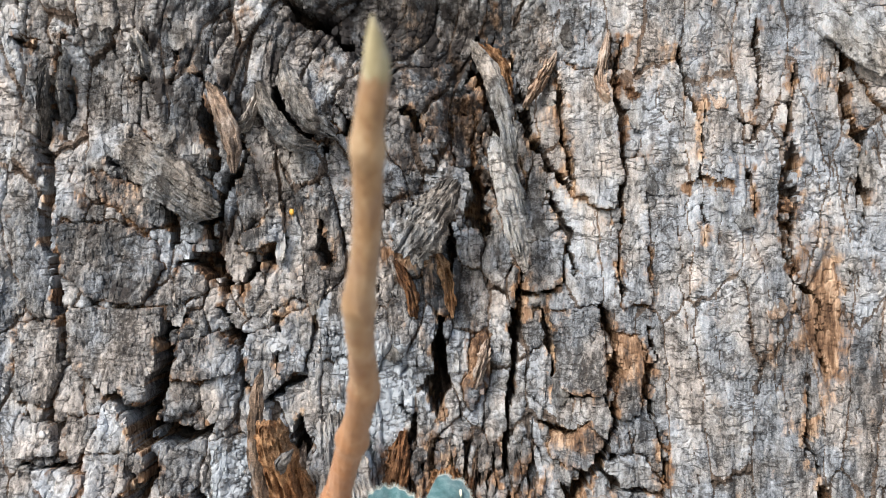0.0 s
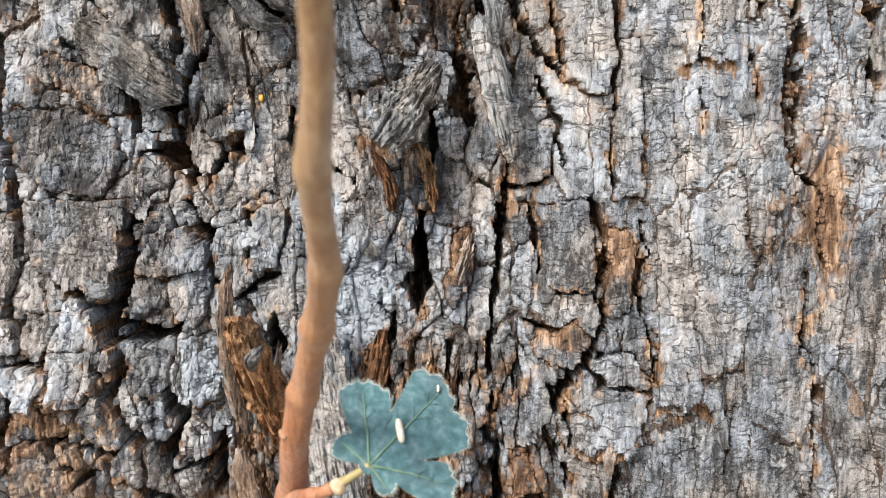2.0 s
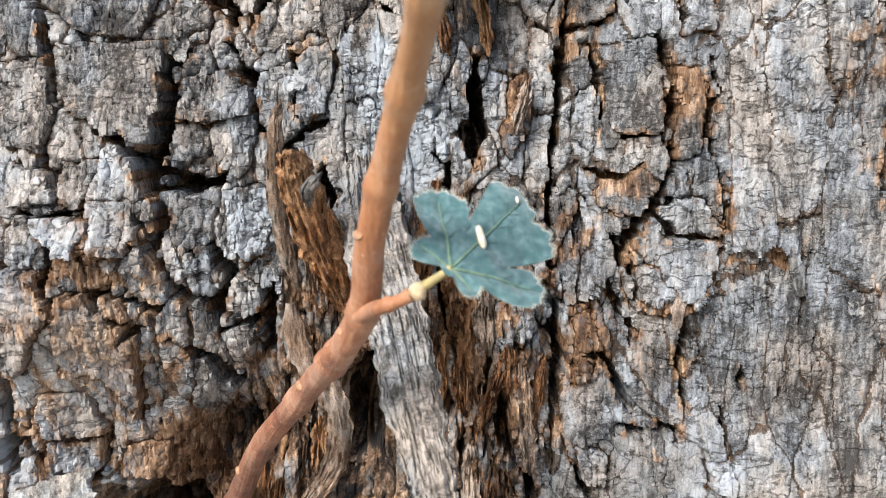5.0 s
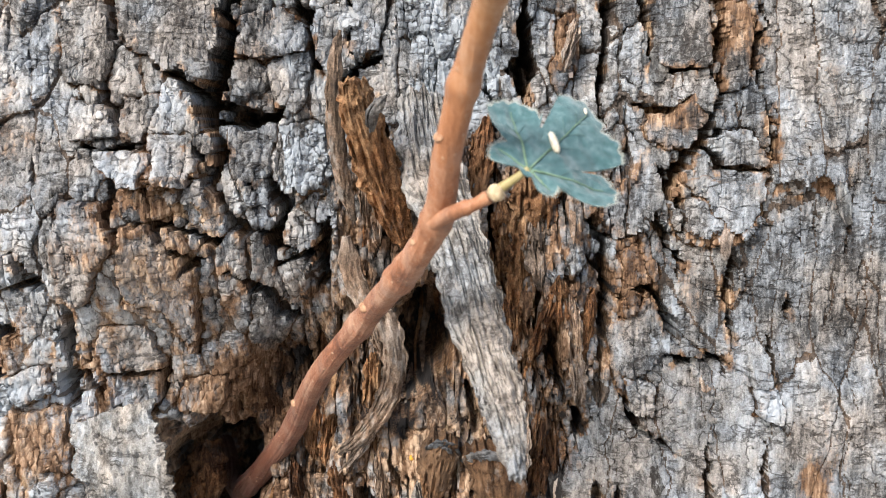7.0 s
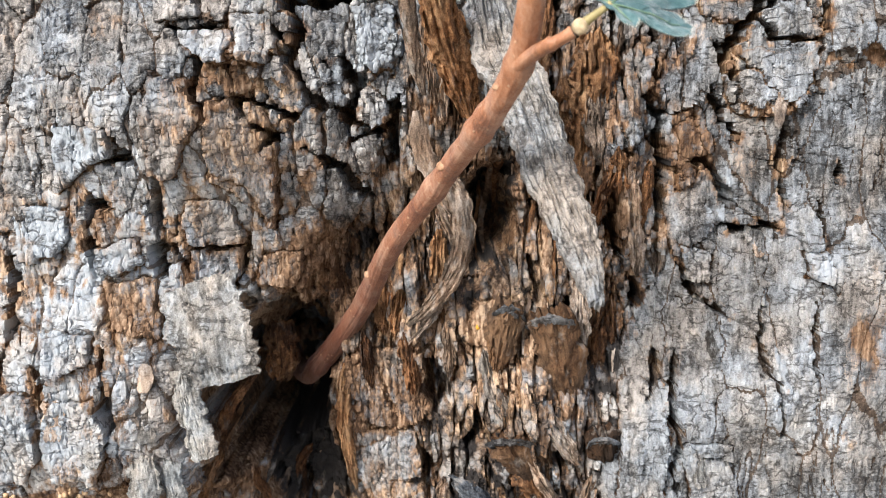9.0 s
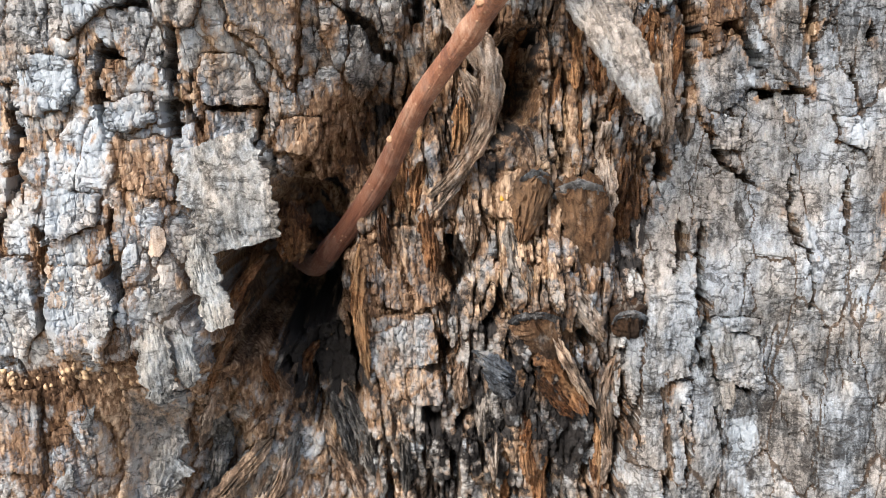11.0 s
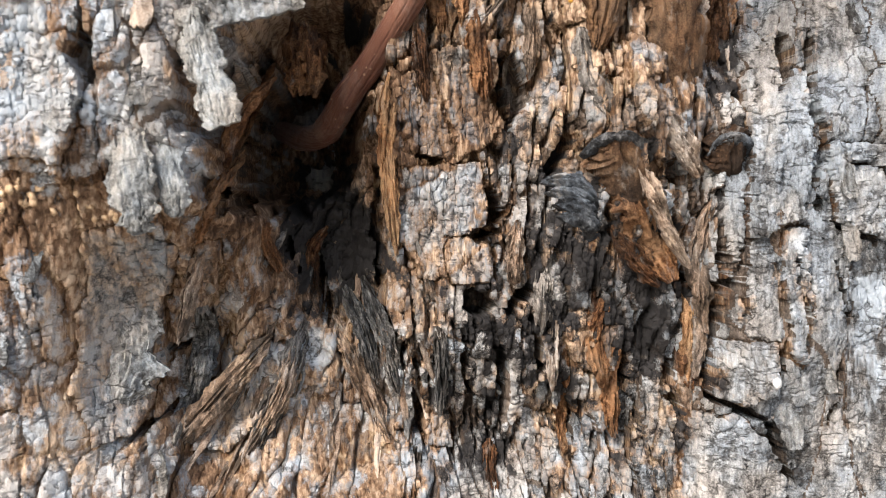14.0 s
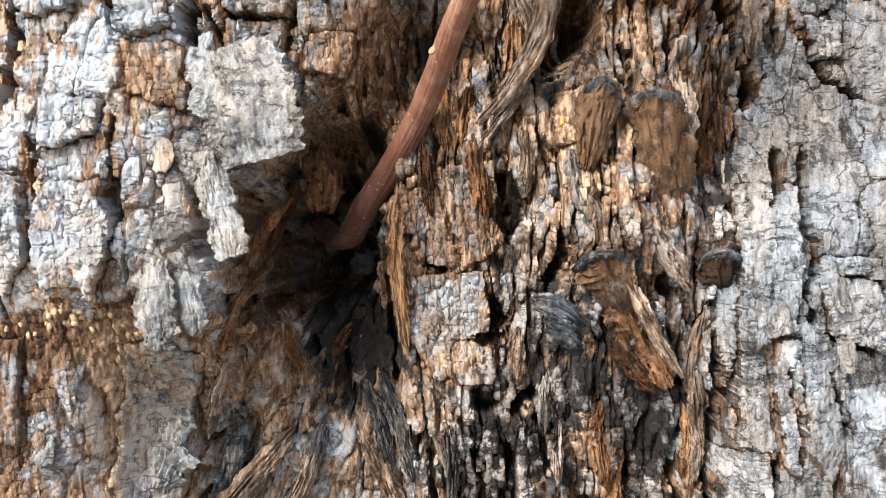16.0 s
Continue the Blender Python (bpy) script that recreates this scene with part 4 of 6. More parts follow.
furrow(2.5, 8, [(0.087, 1.27), (0.088, 1.256), (0.085, 1.239), (0.09, 1.217), (0.093, 1.202)])
furrow(2.5, 8, [(0.151, 1.248), (0.151, 1.227), (0.149, 1.21)])
furrow(2, 6, [(0.108, 1.362), (0.107, 1.329), (0.108, 1.303)])
furrow(2.5, 8, [(0.075, 1.299), (0.077, 1.279)])
furrow(3, 9, [(0.047, 1.325), (0.053, 1.309), (0.055, 1.297), (0.058, 1.288)])
furrow(3, 10, [(0.034, 1.281), (0.046, 1.281), (0.052, 1.286)])
furrow(2, 6, [(0.123, 1.352), (0.129, 1.35), (0.129, 1.341)])
furrow(2, 6, [(0.126, 1.331), (0.128, 1.318), (0.127, 1.309)])
furrow(2.5, 8, [(0.142, 1.361), (0.141, 1.335), (0.14, 1.311), (0.143, 1.289)])
furrow(2.5, 8, [(0.144, 1.287), (0.155, 1.281), (0.159, 1.248)])
furrow(4.5, 14, [(-0.115, 1.267), (-0.116, 1.257), (-0.12, 1.242), (-0.124, 1.228), (-0.12, 1.214), (-0.12, 1.202)])
furrow(3.5, 12, [(-0.134, 1.236), (-0.127, 1.228), (-0.124, 1.221)])
furrow(4, 12, [(-0.12, 1.227), (-0.103, 1.223), (-0.095, 1.225)])
furrow(4.5, 14, [(-0.001, 1.268), (-0, 1.247), (-0.002, 1.227)])
furrow(4.5, 14, [(0.024, 1.178), (0.029, 1.171), (0.03, 1.144)])
furrow(3, 11, [(0.067, 1.217), (0.063, 1.21), (0.058, 1.199), (0.056, 1.194)])
furrow(3, 10, [(0.065, 1.211), (0.07, 1.205), (0.074, 1.199), (0.09, 1.199)])
furrow(2.5, 9, [(0.09, 1.218), (0.092, 1.201)])
furrow(3, 10, [(0.049, 1.182), (0.053, 1.172), (0.057, 1.164), (0.062, 1.162)])
furrow(3, 10, [(0.039, 1.151), (0.049, 1.152), (0.051, 1.149)])
furrow(3.5, 11, [(0.053, 1.139), (0.057, 1.131), (0.059, 1.127)])
furrow(3, 11, [(0.054, 1.123), (0.063, 1.121), (0.074, 1.124), (0.075, 1.117)])
furrow(2.5, 9, [(0.078, 1.156), (0.078, 1.142), (0.079, 1.129)])
furrow(2.5, 9, [(0.1, 1.149), (0.101, 1.139)])
furrow(2.5, 9, [(0.12, 1.193), (0.117, 1.185), (0.122, 1.178), (0.12, 1.167)])
furrow(2.5, 9, [(0.15, 1.24), (0.152, 1.219), (0.155, 1.176), (0.154, 1.159)])
furrow(3, 10, [(-0.146, 1.184), (-0.14, 1.173), (-0.13, 1.165)])
furrow(2, 7, [(-0.038, 1.291), (-0.029, 1.28)])
furrow(3, 12, [(-0.019, 1.232), (-0.013, 1.226), (-0.017, 1.212)])
furrow(3, 10, [(-0.099, 1.184), (-0.104, 1.176), (-0.103, 1.167)])
furrow(3, 10, [(-0.083, 1.174), (-0.093, 1.166), (-0.104, 1.164)])
furrow(3.5, 13, [(-0.172, 1.107), (-0.163, 1.103), (-0.154, 1.103)])
furrow(2.5, 9, [(-0.173, 1.123), (-0.161, 1.121), (-0.149, 1.121)])
furrow(2.5, 9, [(-0.149, 1.124), (-0.153, 1.105)])
furrow(4.5, 14, [(-0.181, 1.154), (-0.183, 1.141), (-0.184, 1.125), (-0.184, 1.111)])
furrow(4, 12, [(-0.194, 1.17), (-0.193, 1.161), (-0.199, 1.159)])
furrow(3.5, 12, [(-0.209, 1.143), (-0.199, 1.141)])
furrow(3.5, 12, [(-0.157, 1.2), (-0.161, 1.186), (-0.157, 1.177)])
furrow(4, 12, [(-0.143, 1.183), (-0.13, 1.178), (-0.123, 1.176)])
furrow(3, 10, [(-0.136, 1.162), (-0.13, 1.17)])
furrow(4, 12, [(-0.121, 1.195), (-0.115, 1.182), (-0.105, 1.175)])
furrow(4, 12, [(-0.12, 1.163), (-0.109, 1.155), (-0.103, 1.143), (-0.095, 1.138)])
furrow(4.5, 14, [(-0.102, 1.199), (-0.098, 1.19), (-0.099, 1.175), (-0.091, 1.166)])
furrow(4.5, 14, [(-0.082, 1.183), (-0.082, 1.165), (-0.086, 1.152)])
furrow(5, 16, [(-0.017, 1.188), (-0.014, 1.163), (-0.009, 1.148)])
furrow(4, 14, [(0.004, 1.155), (0.002, 1.134), (0.009, 1.115)])
furrow(4, 14, [(0.011, 1.146), (0.008, 1.131), (0.012, 1.112)])
furrow(4.5, 15, [(0.03, 1.152), (0.031, 1.134), (0.028, 1.122)])
furrow(4, 14, [(0.018, 1.101), (0.021, 1.081)])
furrow(3.5, 11, [(0.049, 1.153), (0.055, 1.141), (0.06, 1.128)])
furrow(3, 10, [(0.058, 1.121), (0.068, 1.124), (0.077, 1.122)])
furrow(3.5, 11, [(0.036, 1.106), (0.039, 1.097), (0.049, 1.09), (0.056, 1.085)])
furrow(3, 10, [(0.072, 1.087), (0.069, 1.071), (0.072, 1.058), (0.077, 1.048), (0.078, 1.032)])
furrow(2.5, 9, [(0.079, 1.169), (0.079, 1.155), (0.078, 1.14)])
furrow(2.5, 9, [(0.092, 1.134), (0.094, 1.119)])
furrow(2.5, 9, [(0.058, 1.193), (0.057, 1.171), (0.06, 1.156)])
furrow(3, 10, [(0.05, 1.2), (0.055, 1.193), (0.061, 1.206), (0.067, 1.213), (0.073, 1.214)])
furrow(4, 14, [(-0.072, 1.064), (-0.075, 1.045), (-0.071, 1.036)])
furrow(4, 14, [(-0.056, 1.176), (-0.052, 1.164), (-0.054, 1.149)])
furrow(4, 14, [(-0.027, 1.11), (-0.025, 1.096), (-0.028, 1.086)])
furrow(4, 14, [(-0.009, 1.11), (-0.006, 1.096), (-0.01, 1.087)])
furrow(3.5, 12, [(0.027, 1.068), (0.029, 1.054), (0.023, 1.046)])
furrow(3, 11, [(0.036, 1.039), (0.036, 1.025)])
furrow(2.5, 9, [(0.091, 1.092), (0.09, 1.073), (0.093, 1.06)])
furrow(4, 13, [(-0.245, 1.132), (-0.242, 1.109), (-0.246, 1.088), (-0.25, 1.07)])
furrow(3, 11, [(-0.207, 1.147), (-0.209, 1.129), (-0.209, 1.117)])
furrow(3, 11, [(-0.234, 1.075), (-0.235, 1.056), (-0.239, 1.037)])
furrow(2.5, 9, [(-0.175, 1.137), (-0.178, 1.121), (-0.175, 1.113)])
furrow(3, 11, [(-0.206, 1.084), (-0.209, 1.066), (-0.208, 1.041)])
furrow(3, 11, [(0.035, 1.069), (0.035, 1.055), (0.033, 1.037), (0.037, 1.031)])
furrow(4, 12, [(0.035, 1.029), (0.034, 1.008), (0.036, 0.998)])
furrow(3, 10, [(0.035, 1), (0.049, 0.996), (0.059, 0.991)])
furrow(2.5, 9, [(0.045, 1.02), (0.06, 1.019)])
furrow(4, 13, [(0.002, 0.999), (0.005, 0.987), (0.002, 0.969), (0.002, 0.959)])
furrow(4.5, 15, [(0.001, 0.948), (0.004, 0.936), (0.01, 0.932), (0.019, 0.927), (0.026, 0.917), (0.029, 0.902)])
furrow(3.5, 12, [(0.021, 0.997), (0.019, 0.985), (0.021, 0.966), (0.022, 0.946)])
furrow(3, 11, [(0.01, 0.993), (0.008, 0.979), (0.009, 0.967)])
furrow(6, 18, [(-0.018, 1.022), (-0.013, 1.014)])
furrow(4, 13, [(-0.032, 1.016), (-0.02, 0.995), (-0.011, 0.982), (-0.002, 0.979)])
furrow(4, 13, [(-0.052, 1.042), (-0.051, 1.031), (-0.054, 1.021)])
furrow(5, 16, [(-0.077, 1.014), (-0.076, 1.005), (-0.082, 0.998), (-0.075, 0.998)])
furrow(7, 20, [(-0.084, 0.976), (-0.08, 0.97), (-0.075, 0.971)])
furrow(7, 20, [(-0.07, 0.969), (-0.063, 0.975)])
furrow(4, 13, [(-0.07, 1.063), (-0.068, 1.049), (-0.069, 1.041)])
furrow(4, 14, [(-0.116, 0.969), (-0.114, 0.958), (-0.112, 0.946)])
furrow(4, 13, [(-0.072, 0.952), (-0.071, 0.936)])
furrow(4, 13, [(-0.087, 0.953), (-0.083, 0.934)])
furrow(4, 13, [(-0.039, 0.961), (-0.036, 0.944)])
furrow(4, 13, [(-0.026, 0.951), (-0.023, 0.932)])
furrow(4, 12, [(-0.004, 0.956), (-0.009, 0.945), (-0.006, 0.929)])
furrow(3.5, 12, [(-0.102, 1.038), (-0.103, 1.029), (-0.095, 1.026)])
furrow(3, 11, [(-0.057, 0.957), (-0.056, 0.936)])
furrow(4, 13, [(-0.106, 0.947), (-0.104, 0.918)])
furrow(4, 13, [(-0.045, 0.932), (-0.043, 0.913)])
furrow(3.5, 12, [(-0.119, 1.024), (-0.118, 0.997), (-0.119, 0.978)])
furrow(4, 13, [(-0.143, 0.99), (-0.14, 0.974), (-0.137, 0.961)])
furrow(4, 13, [(-0.154, 0.996), (-0.15, 0.984)])
furrow(4, 14, [(-0.198, 0.958), (-0.191, 0.96), (-0.184, 0.963)])
furrow(3.5, 12, [(-0.207, 0.931), (-0.198, 0.936), (-0.19, 0.938)])
furrow(3, 11, [(0.028, 0.987), (0.029, 0.967), (0.029, 0.95)])
furrow(2.5, 9, [(0.043, 0.984), (0.048, 0.965)])
furrow(2.5, 9, [(0.043, 0.949), (0.041, 0.924)])


def dab(what, amount, x, z, wide, high):
    """A ragged patch of rust, black or silver on the bark, wide and high in half-widths."""
    win = window([(x, z)], 2.2 * max(wide, high))
    r = np.hypot((JX[win] - x) / wide, (JZ[win] - z) / high) + 0.9 * patch3[win] + 0.5 * fibre[win]
    what[win] += (0.7 if what is torn else 1.0) * amount * smooth(1.5, 0.5, r)
    if what is torn:
        silver[win] -= 0.8 * amount * smooth(1.5, 0.5, r)
    if what is silver:
        torn[win] -= 0.8 * amount * smooth(1.5, 0.5, r)
        soot_and_shade[win] -= 0.5 * amount * smooth(1.5, 0.5, r)


# patches of rusty, blackened and silvered bark
dab(torn, 0.6, -0.015, 1.297, 0.014, 0.006)
dab(torn, 0.5, -0.003, 1.288, 0.009, 0.009)
dab(torn, 0.5, 0.013, 1.252, 0.007, 0.014)
dab(torn, 0.35, 0.078, 1.256, 0.007, 0.009)
dab(torn, 0.4, 0.052, 1.220, 0.009, 0.004)
dab(torn, 0.35, -0.151, 1.324, 0.020, 0.009)
dab(torn, 0.35, 0.100, 1.326, 0.007, 0.003)
dab(torn, 0.3, 0.117, 1.329, 0.008, 0.002)
dab(torn, 0.35, 0.151, 1.370, 0.009, 0.006)
dab(torn, 0.3, -0.096, 1.288, 0.004, 0.005)
dab(torn, 0.4, -0.019, 1.323, 0.007, 0.007)
dab(soot_and_shade, 0.35, -0.082, 1.355, 0.018, 0.014)
dab(soot_and_shade, 0.35, -0.056, 1.364, 0.014, 0.012)
dab(soot_and_shade, 0.3, 0.015, 1.360, 0.010, 0.016)
dab(soot_and_shade, 0.35, -0.103, 1.286, 0.008, 0.012)
dab(soot_and_shade, 0.3, -0.052, 1.279, 0.007, 0.014)
dab(silver, 0.7, -0.170, 1.291, 0.003, 0.010)
dab(silver, 0.5, -0.015, 1.308, 0.007, 0.007)
dab(silver, 0.6, 0.083, 1.271, 0.008, 0.004)
dab(silver, 0.4, 0.074, 1.211, 0.010, 0.008)
dab(silver, 0.45, -0.180, 1.286, 0.007, 0.007)
dab(torn, 0.5, -0.016, 1.294, 0.013, 0.006)
dab(torn, 0.5, 0.014, 1.253, 0.007, 0.012)
dab(torn, 0.35, 0.079, 1.260, 0.008, 0.011)
dab(torn, 0.7, -0.146, 1.188, 0.019, 0.007)
dab(torn, 0.45, -0.139, 1.166, 0.014, 0.012)
dab(torn, 0.45, 0.039, 1.163, 0.011, 0.012)
dab(torn, 0.35, 0.062, 1.220, 0.009, 0.004)
dab(torn, 0.35, 0.081, 1.245, 0.007, 0.004)
dab(torn, 0.5, -0.117, 1.112, 0.023, 0.014)
dab(silver, 1.2, -0.038, 1.217, 0.006, 0.045)
dab(silver, 0.9, -0.022, 1.240, 0.010, 0.009)
dab(silver, 0.4, 0.077, 1.229, 0.007, 0.005)
dab(silver, 0.4, 0.120, 1.163, 0.006, 0.007)
dab(silver, 0.3, -0.094, 1.201, 0.010, 0.009)
dab(silver, 0.7, -0.089, 1.207, 0.009, 0.013)
dab(silver, 0.5, 0.055, 1.139, 0.005, 0.010)
dab(silver, 0.5, -0.183, 1.141, 0.003, 0.016)
dab(silver, 0.5, 0.024, 1.166, 0.010, 0.007)
dab(silver, 0.5, 0.077, 1.061, 0.003, 0.013)
dab(silver, 0.4, -0.104, 1.190, 0.009, 0.011)
dab(silver, 0.4, -0.204, 1.117, 0.009, 0.007)
dab(torn, 0.6, -0.118, 1.100, 0.016, 0.017)
dab(torn, 0.4, -0.149, 1.194, 0.012, 0.004)
dab(torn, 0.35, 0.042, 1.151, 0.007, 0.011)
dab(torn, 0.4, 0.067, 1.151, 0.010, 0.014)
dab(torn, 0.45, 0.109, 1.069, 0.013, 0.029)
dab(torn, 0.4, -0.197, 1.096, 0.009, 0.010)
dab(soot_and_shade, 0.4, -0.122, 1.089, 0.011, 0.012)
dab(soot_and_shade, 0.35, -0.069, 1.174, 0.009, 0.009)
dab(silver, 0.7, -0.226, 1.132, 0.013, 0.010)
dab(silver, 0.6, -0.214, 1.167, 0.014, 0.011)
dab(silver, 0.5, -0.219, 1.100, 0.011, 0.013)
dab(silver, 0.7, 0.027, 1.168, 0.007, 0.006)
dab(silver, 0.6, 0.058, 1.137, 0.006, 0.010)
dab(silver, 0.5, -0.253, 1.048, 0.011, 0.014)
dab(silver, 0.5, -0.252, 1.018, 0.007, 0.004)
dab(silver, 0.7, 0.033, 1.019, 0.004, 0.022)
dab(silver, 0.4, 0.043, 1.028, 0.011, 0.012)
dab(silver, 0.5, -0.144, 0.954, 0.017, 0.009)
dab(silver, 0.5, -0.000, 0.956, 0.004, 0.008)
dab(silver, 0.4, -0.221, 1.055, 0.010, 0.013)
dab(silver, 0.5, 0.052, 0.957, 0.008, 0.031)
dab(torn, 0.4, -0.222, 0.996, 0.007, 0.017)
dab(torn, 0.4, -0.048, 0.990, 0.007, 0.013)
dab(torn, 0.4, -0.034, 0.992, 0.006, 0.011)
dab(torn, 0.4, -0.044, 0.959, 0.008, 0.009)
dab(torn, 0.3, 0.025, 0.994, 0.004, 0.008)
dab(soot_and_shade, 0.15, -0.104, 0.971, 0.006, 0.016)
dab(soot_and_shade, 0.6, -0.097, 0.940, 0.006, 0.018)
dab(soot_and_shade, 0.4, -0.078, 0.957, 0.011, 0.006)
dab(soot_and_shade, 0.4, -0.044, 0.934, 0.007, 0.010)
dab(soot_and_shade, 0.5, -0.092, 1.019, 0.005, 0.009)
dab(soot_and_shade, 0.4, -0.074, 1.033, 0.006, 0.009)
dab(soot_and_shade, 0.5, -0.143, 0.997, 0.020, 0.015)
dab(soot_and_shade, 0.45, -0.124, 0.992, 0.007, 0.016)
dab(soot_and_shade, 0.4, -0.017, 0.952, 0.010, 0.014)
dab(soot_and_shade, 0.35, -0.079, 0.910, 0.012, 0.012)

# a strip of fresh honey-coloured wood where bark has come off
fresh_wood = blob(0.161, 1.270, 0.0055, 0.030) + 0.6 * blob(0.155, 1.275, 0.010, 0.022)
height -= 0.004 * smooth(0.25, 0.6, fresh_wood)
torn += 1.1 * fresh_wood
torn += 0.8 * blob(0.110, 1.055, 0.012, 0.055) * (patch + 0.6)
silver -= 1.5 * fresh_wood

# the large forms: hollow, sunken middle, standing sides
rim = 1 + 0.35 * fbm(X / 0.02, Z / 0.02, 4, 101, 0.6)
def pit(x, z, sx, sz, power=3.0, turn=0.0):
    a = radians(turn)
    u, v = (X - x) * math.cos(a) + (Z - z) * math.sin(a), -(X - x) * math.sin(a) + (Z - z) * math.cos(a)
    return np.exp(-(np.hypot(u / sx, v / sz) * rim) ** power)


hollow = 0.125 * pit(-0.151, 1.039, 0.0275, 0.0270, 7.0, 16) + 0.030 * pit(-0.139, 0.998, 0.020, 0.034, 2.5) + 0.065 * pit(-0.142, 1.068, 0.0235, 0.0215, 5.0)
hollow = hollow + 0.060 * pit(-0.047, 1.126, 0.0125, 0.022, 5.0, -12) + 0.016 * pit(-0.098, 1.112, 0.020, 0.018, 3.0, 30)
hollow = hollow + 0.020 * pit(-0.020, 1.400, 0.055, 0.022, 2.5, -10) + 0.016 * pit(0.012, 1.352, 0.008, 0.020, 3.0, 15)
base = 0.368 + hollow - 0.020 * smooth(0.02, 0.12, X) - 0.024 * smooth(-0.13, -0.22, X) * smooth(1.30, 1.16, Z) + 0.002 * smooth(1.2, 1.35, Z)
base += 0.018 * torn_soft * smooth(1.20, 1.08, Z)
# the bark swells beside the torn middle, and breaks off at a step above the lower corner
base -= 0.028 * blob(-0.145, 1.180, 0.055, 0.044) + 0.010 * smooth(-0.16, -0.19, X) * smooth(1.12, 1.08, Z) * smooth(1.000, 1.050, WZ)
base += smooth(1.022, 0.978, WZ) * smooth(-0.165, -0.185, X) * (0.013 - 0.009 * smooth(-0.210, -0.235, X)) + 0.018 * blob(-0.190, 0.945, 0.040, 0.032)
base -= 0.013 * blob(-0.078, 1.078, 0.016, 0.030) + 0.026 * blob(-0.025, 1.030, 0.028, 0.048) + 0.018 * blob(0.016, 1.112, 0.020, 0.026)
base -= 0.015 * blob(0.016, 0.965, 0.030, 0.050) + 0.006 * smooth(0.02, 0.04, X) * smooth(1.14, 1.10, Z)
base += 0.005 * fbm(X / 0.07, Z / 0.12, 2, 111)
# a trough beside the knot, the swelling by the shoot, the fungi's ridge and the sunken foot of the hollow
base += 0.022 * blob(0.020, 1.33, 0.028, 0.09) + 0.012 * blob(-0.165, 1.360, 0.03, 0.03) - 0.012 * blob(-0.132, 1.245, 0.035, 0.040) - 0.009 * blob(0.064, 1.225, 0.020, 0.025)
base -= 0.020 * blob(-0.033, 1.088, 0.030, 0.028) + 0.012 * blob(-0.028, 1.045, 0.035, 0.020) + 0.022 * blob(0.012, 1.146, 0.012, 0.030) + 0.010 * blob(0.025, 1.032, 0.025, 0.025) + 0.010 * blob(0.070, 1.050, 0.02, 0.02)
base += 0.017 * blob(-0.200, 0.965, 0.030, 0.030) + 0.015 * blob(-0.130, 0.985, 0.030, 0.030) + 0.022 * blob(-0.120, 0.925, 0.060, 0.030) + 0.018 * blob(-0.062, 0.910, 0.040, 0.030)
# outside, the face runs into the round of the trunk
wall_y = 0.795 - np.sqrt(0.43 ** 2 - (X + 0.04) ** 2)
rim_w = np.maximum(np.maximum(smooth(0.196, 0.226, X), smooth(-0.284, -0.306, X)), np.maximum(smooth(0.888, 0.856, Z), smooth(1.425, 1.455, Z)))
base = base * (1 - rim_w) + wall_y * rim_w
# shade of the hollow painted into the bark: blacker, browner, duller with depth
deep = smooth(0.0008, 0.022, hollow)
soot_and_shade += 0.45 * deep + 0.15 * blob(-0.145, 1.008, 0.030, 0.030)
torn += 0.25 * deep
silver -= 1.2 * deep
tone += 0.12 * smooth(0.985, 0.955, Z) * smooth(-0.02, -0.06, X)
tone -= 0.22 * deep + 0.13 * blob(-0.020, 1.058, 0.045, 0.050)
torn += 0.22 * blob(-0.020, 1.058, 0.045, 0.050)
soot_and_shade += 0.24 * blob(-0.020, 1.058, 0.045, 0.050)

# sideways lean of the plates' edges, so that rims overhang a little
gz, gx = np.gradient(height, STEP)
over = 0.0006 * plateau
CO = np.stack([X - np.clip(gx, -2, 2) * over * 0.55, base - height, Z - np.clip(gz, -2, 2) * over * 0.8], -1).reshape(-1, 3)
WEAR = np.stack([tone, torn, np.clip(soot_and_shade, 0, 1), np.clip(silver, 0, 1)], -1)
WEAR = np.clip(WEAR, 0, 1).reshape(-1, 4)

# each plate a piece of its own; between them the inner bark
rows, cols = X.shape
qi = (np.arange(rows - 1)[:, None] * cols + np.arange(cols - 1)[None]).ravel()
QUADS = np.stack([qi, qi + 1, qi + 1 + cols, qi + cols], 1)
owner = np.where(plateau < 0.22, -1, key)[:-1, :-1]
# number every connected piece
lab = np.arange(owner.size).reshape(owner.shape)
same_x, same_z = owner[:, 1:] == owner[:, :-1], owner[1:] == owner[:-1]
for _ in range(60):
    was = lab
    lab = lab.copy()
    for one, two, same in ((lab[:, 1:], lab[:, :-1], same_x), (lab[1:], lab[:-1], same_z)):
        low = np.where(same, np.minimum(one, two), one)
        np.copyto(two, np.where(same, low, two))
        np.copyto(one, np.minimum(one, low))
    flat = lab.ravel()
    for _k in range(3):
        flat = flat[flat]
    lab = flat.reshape(owner.shape)
    if (lab == was).all():
        break
owner = np.where(owner.ravel() < 0, -1, lab.ravel())
names, counts = np.unique(owner, return_counts=True)
cx, cz = X[:-1, :-1].ravel(), Z[:-1, :-1].ravel()
order = np.argsort(owner, kind="stable")
bounds = np.append(np.searchsorted(owner[order], names), len(owner))
faces_of = {int(k): order[bounds[i]:bounds[i + 1]] for i, k in enumerate(names)}
ranked = sorted((k for k in faces_of if k >= 0), key=lambda k: -len(faces_of[k]))


def in_stretch(k):
    f = faces_of[k]
    return -0.27 < cx[f].mean() < 0.19 and 0.90 < cz[f].mean() < 1.42


single = [k for k in ranked if in_stretch(k)][:290]


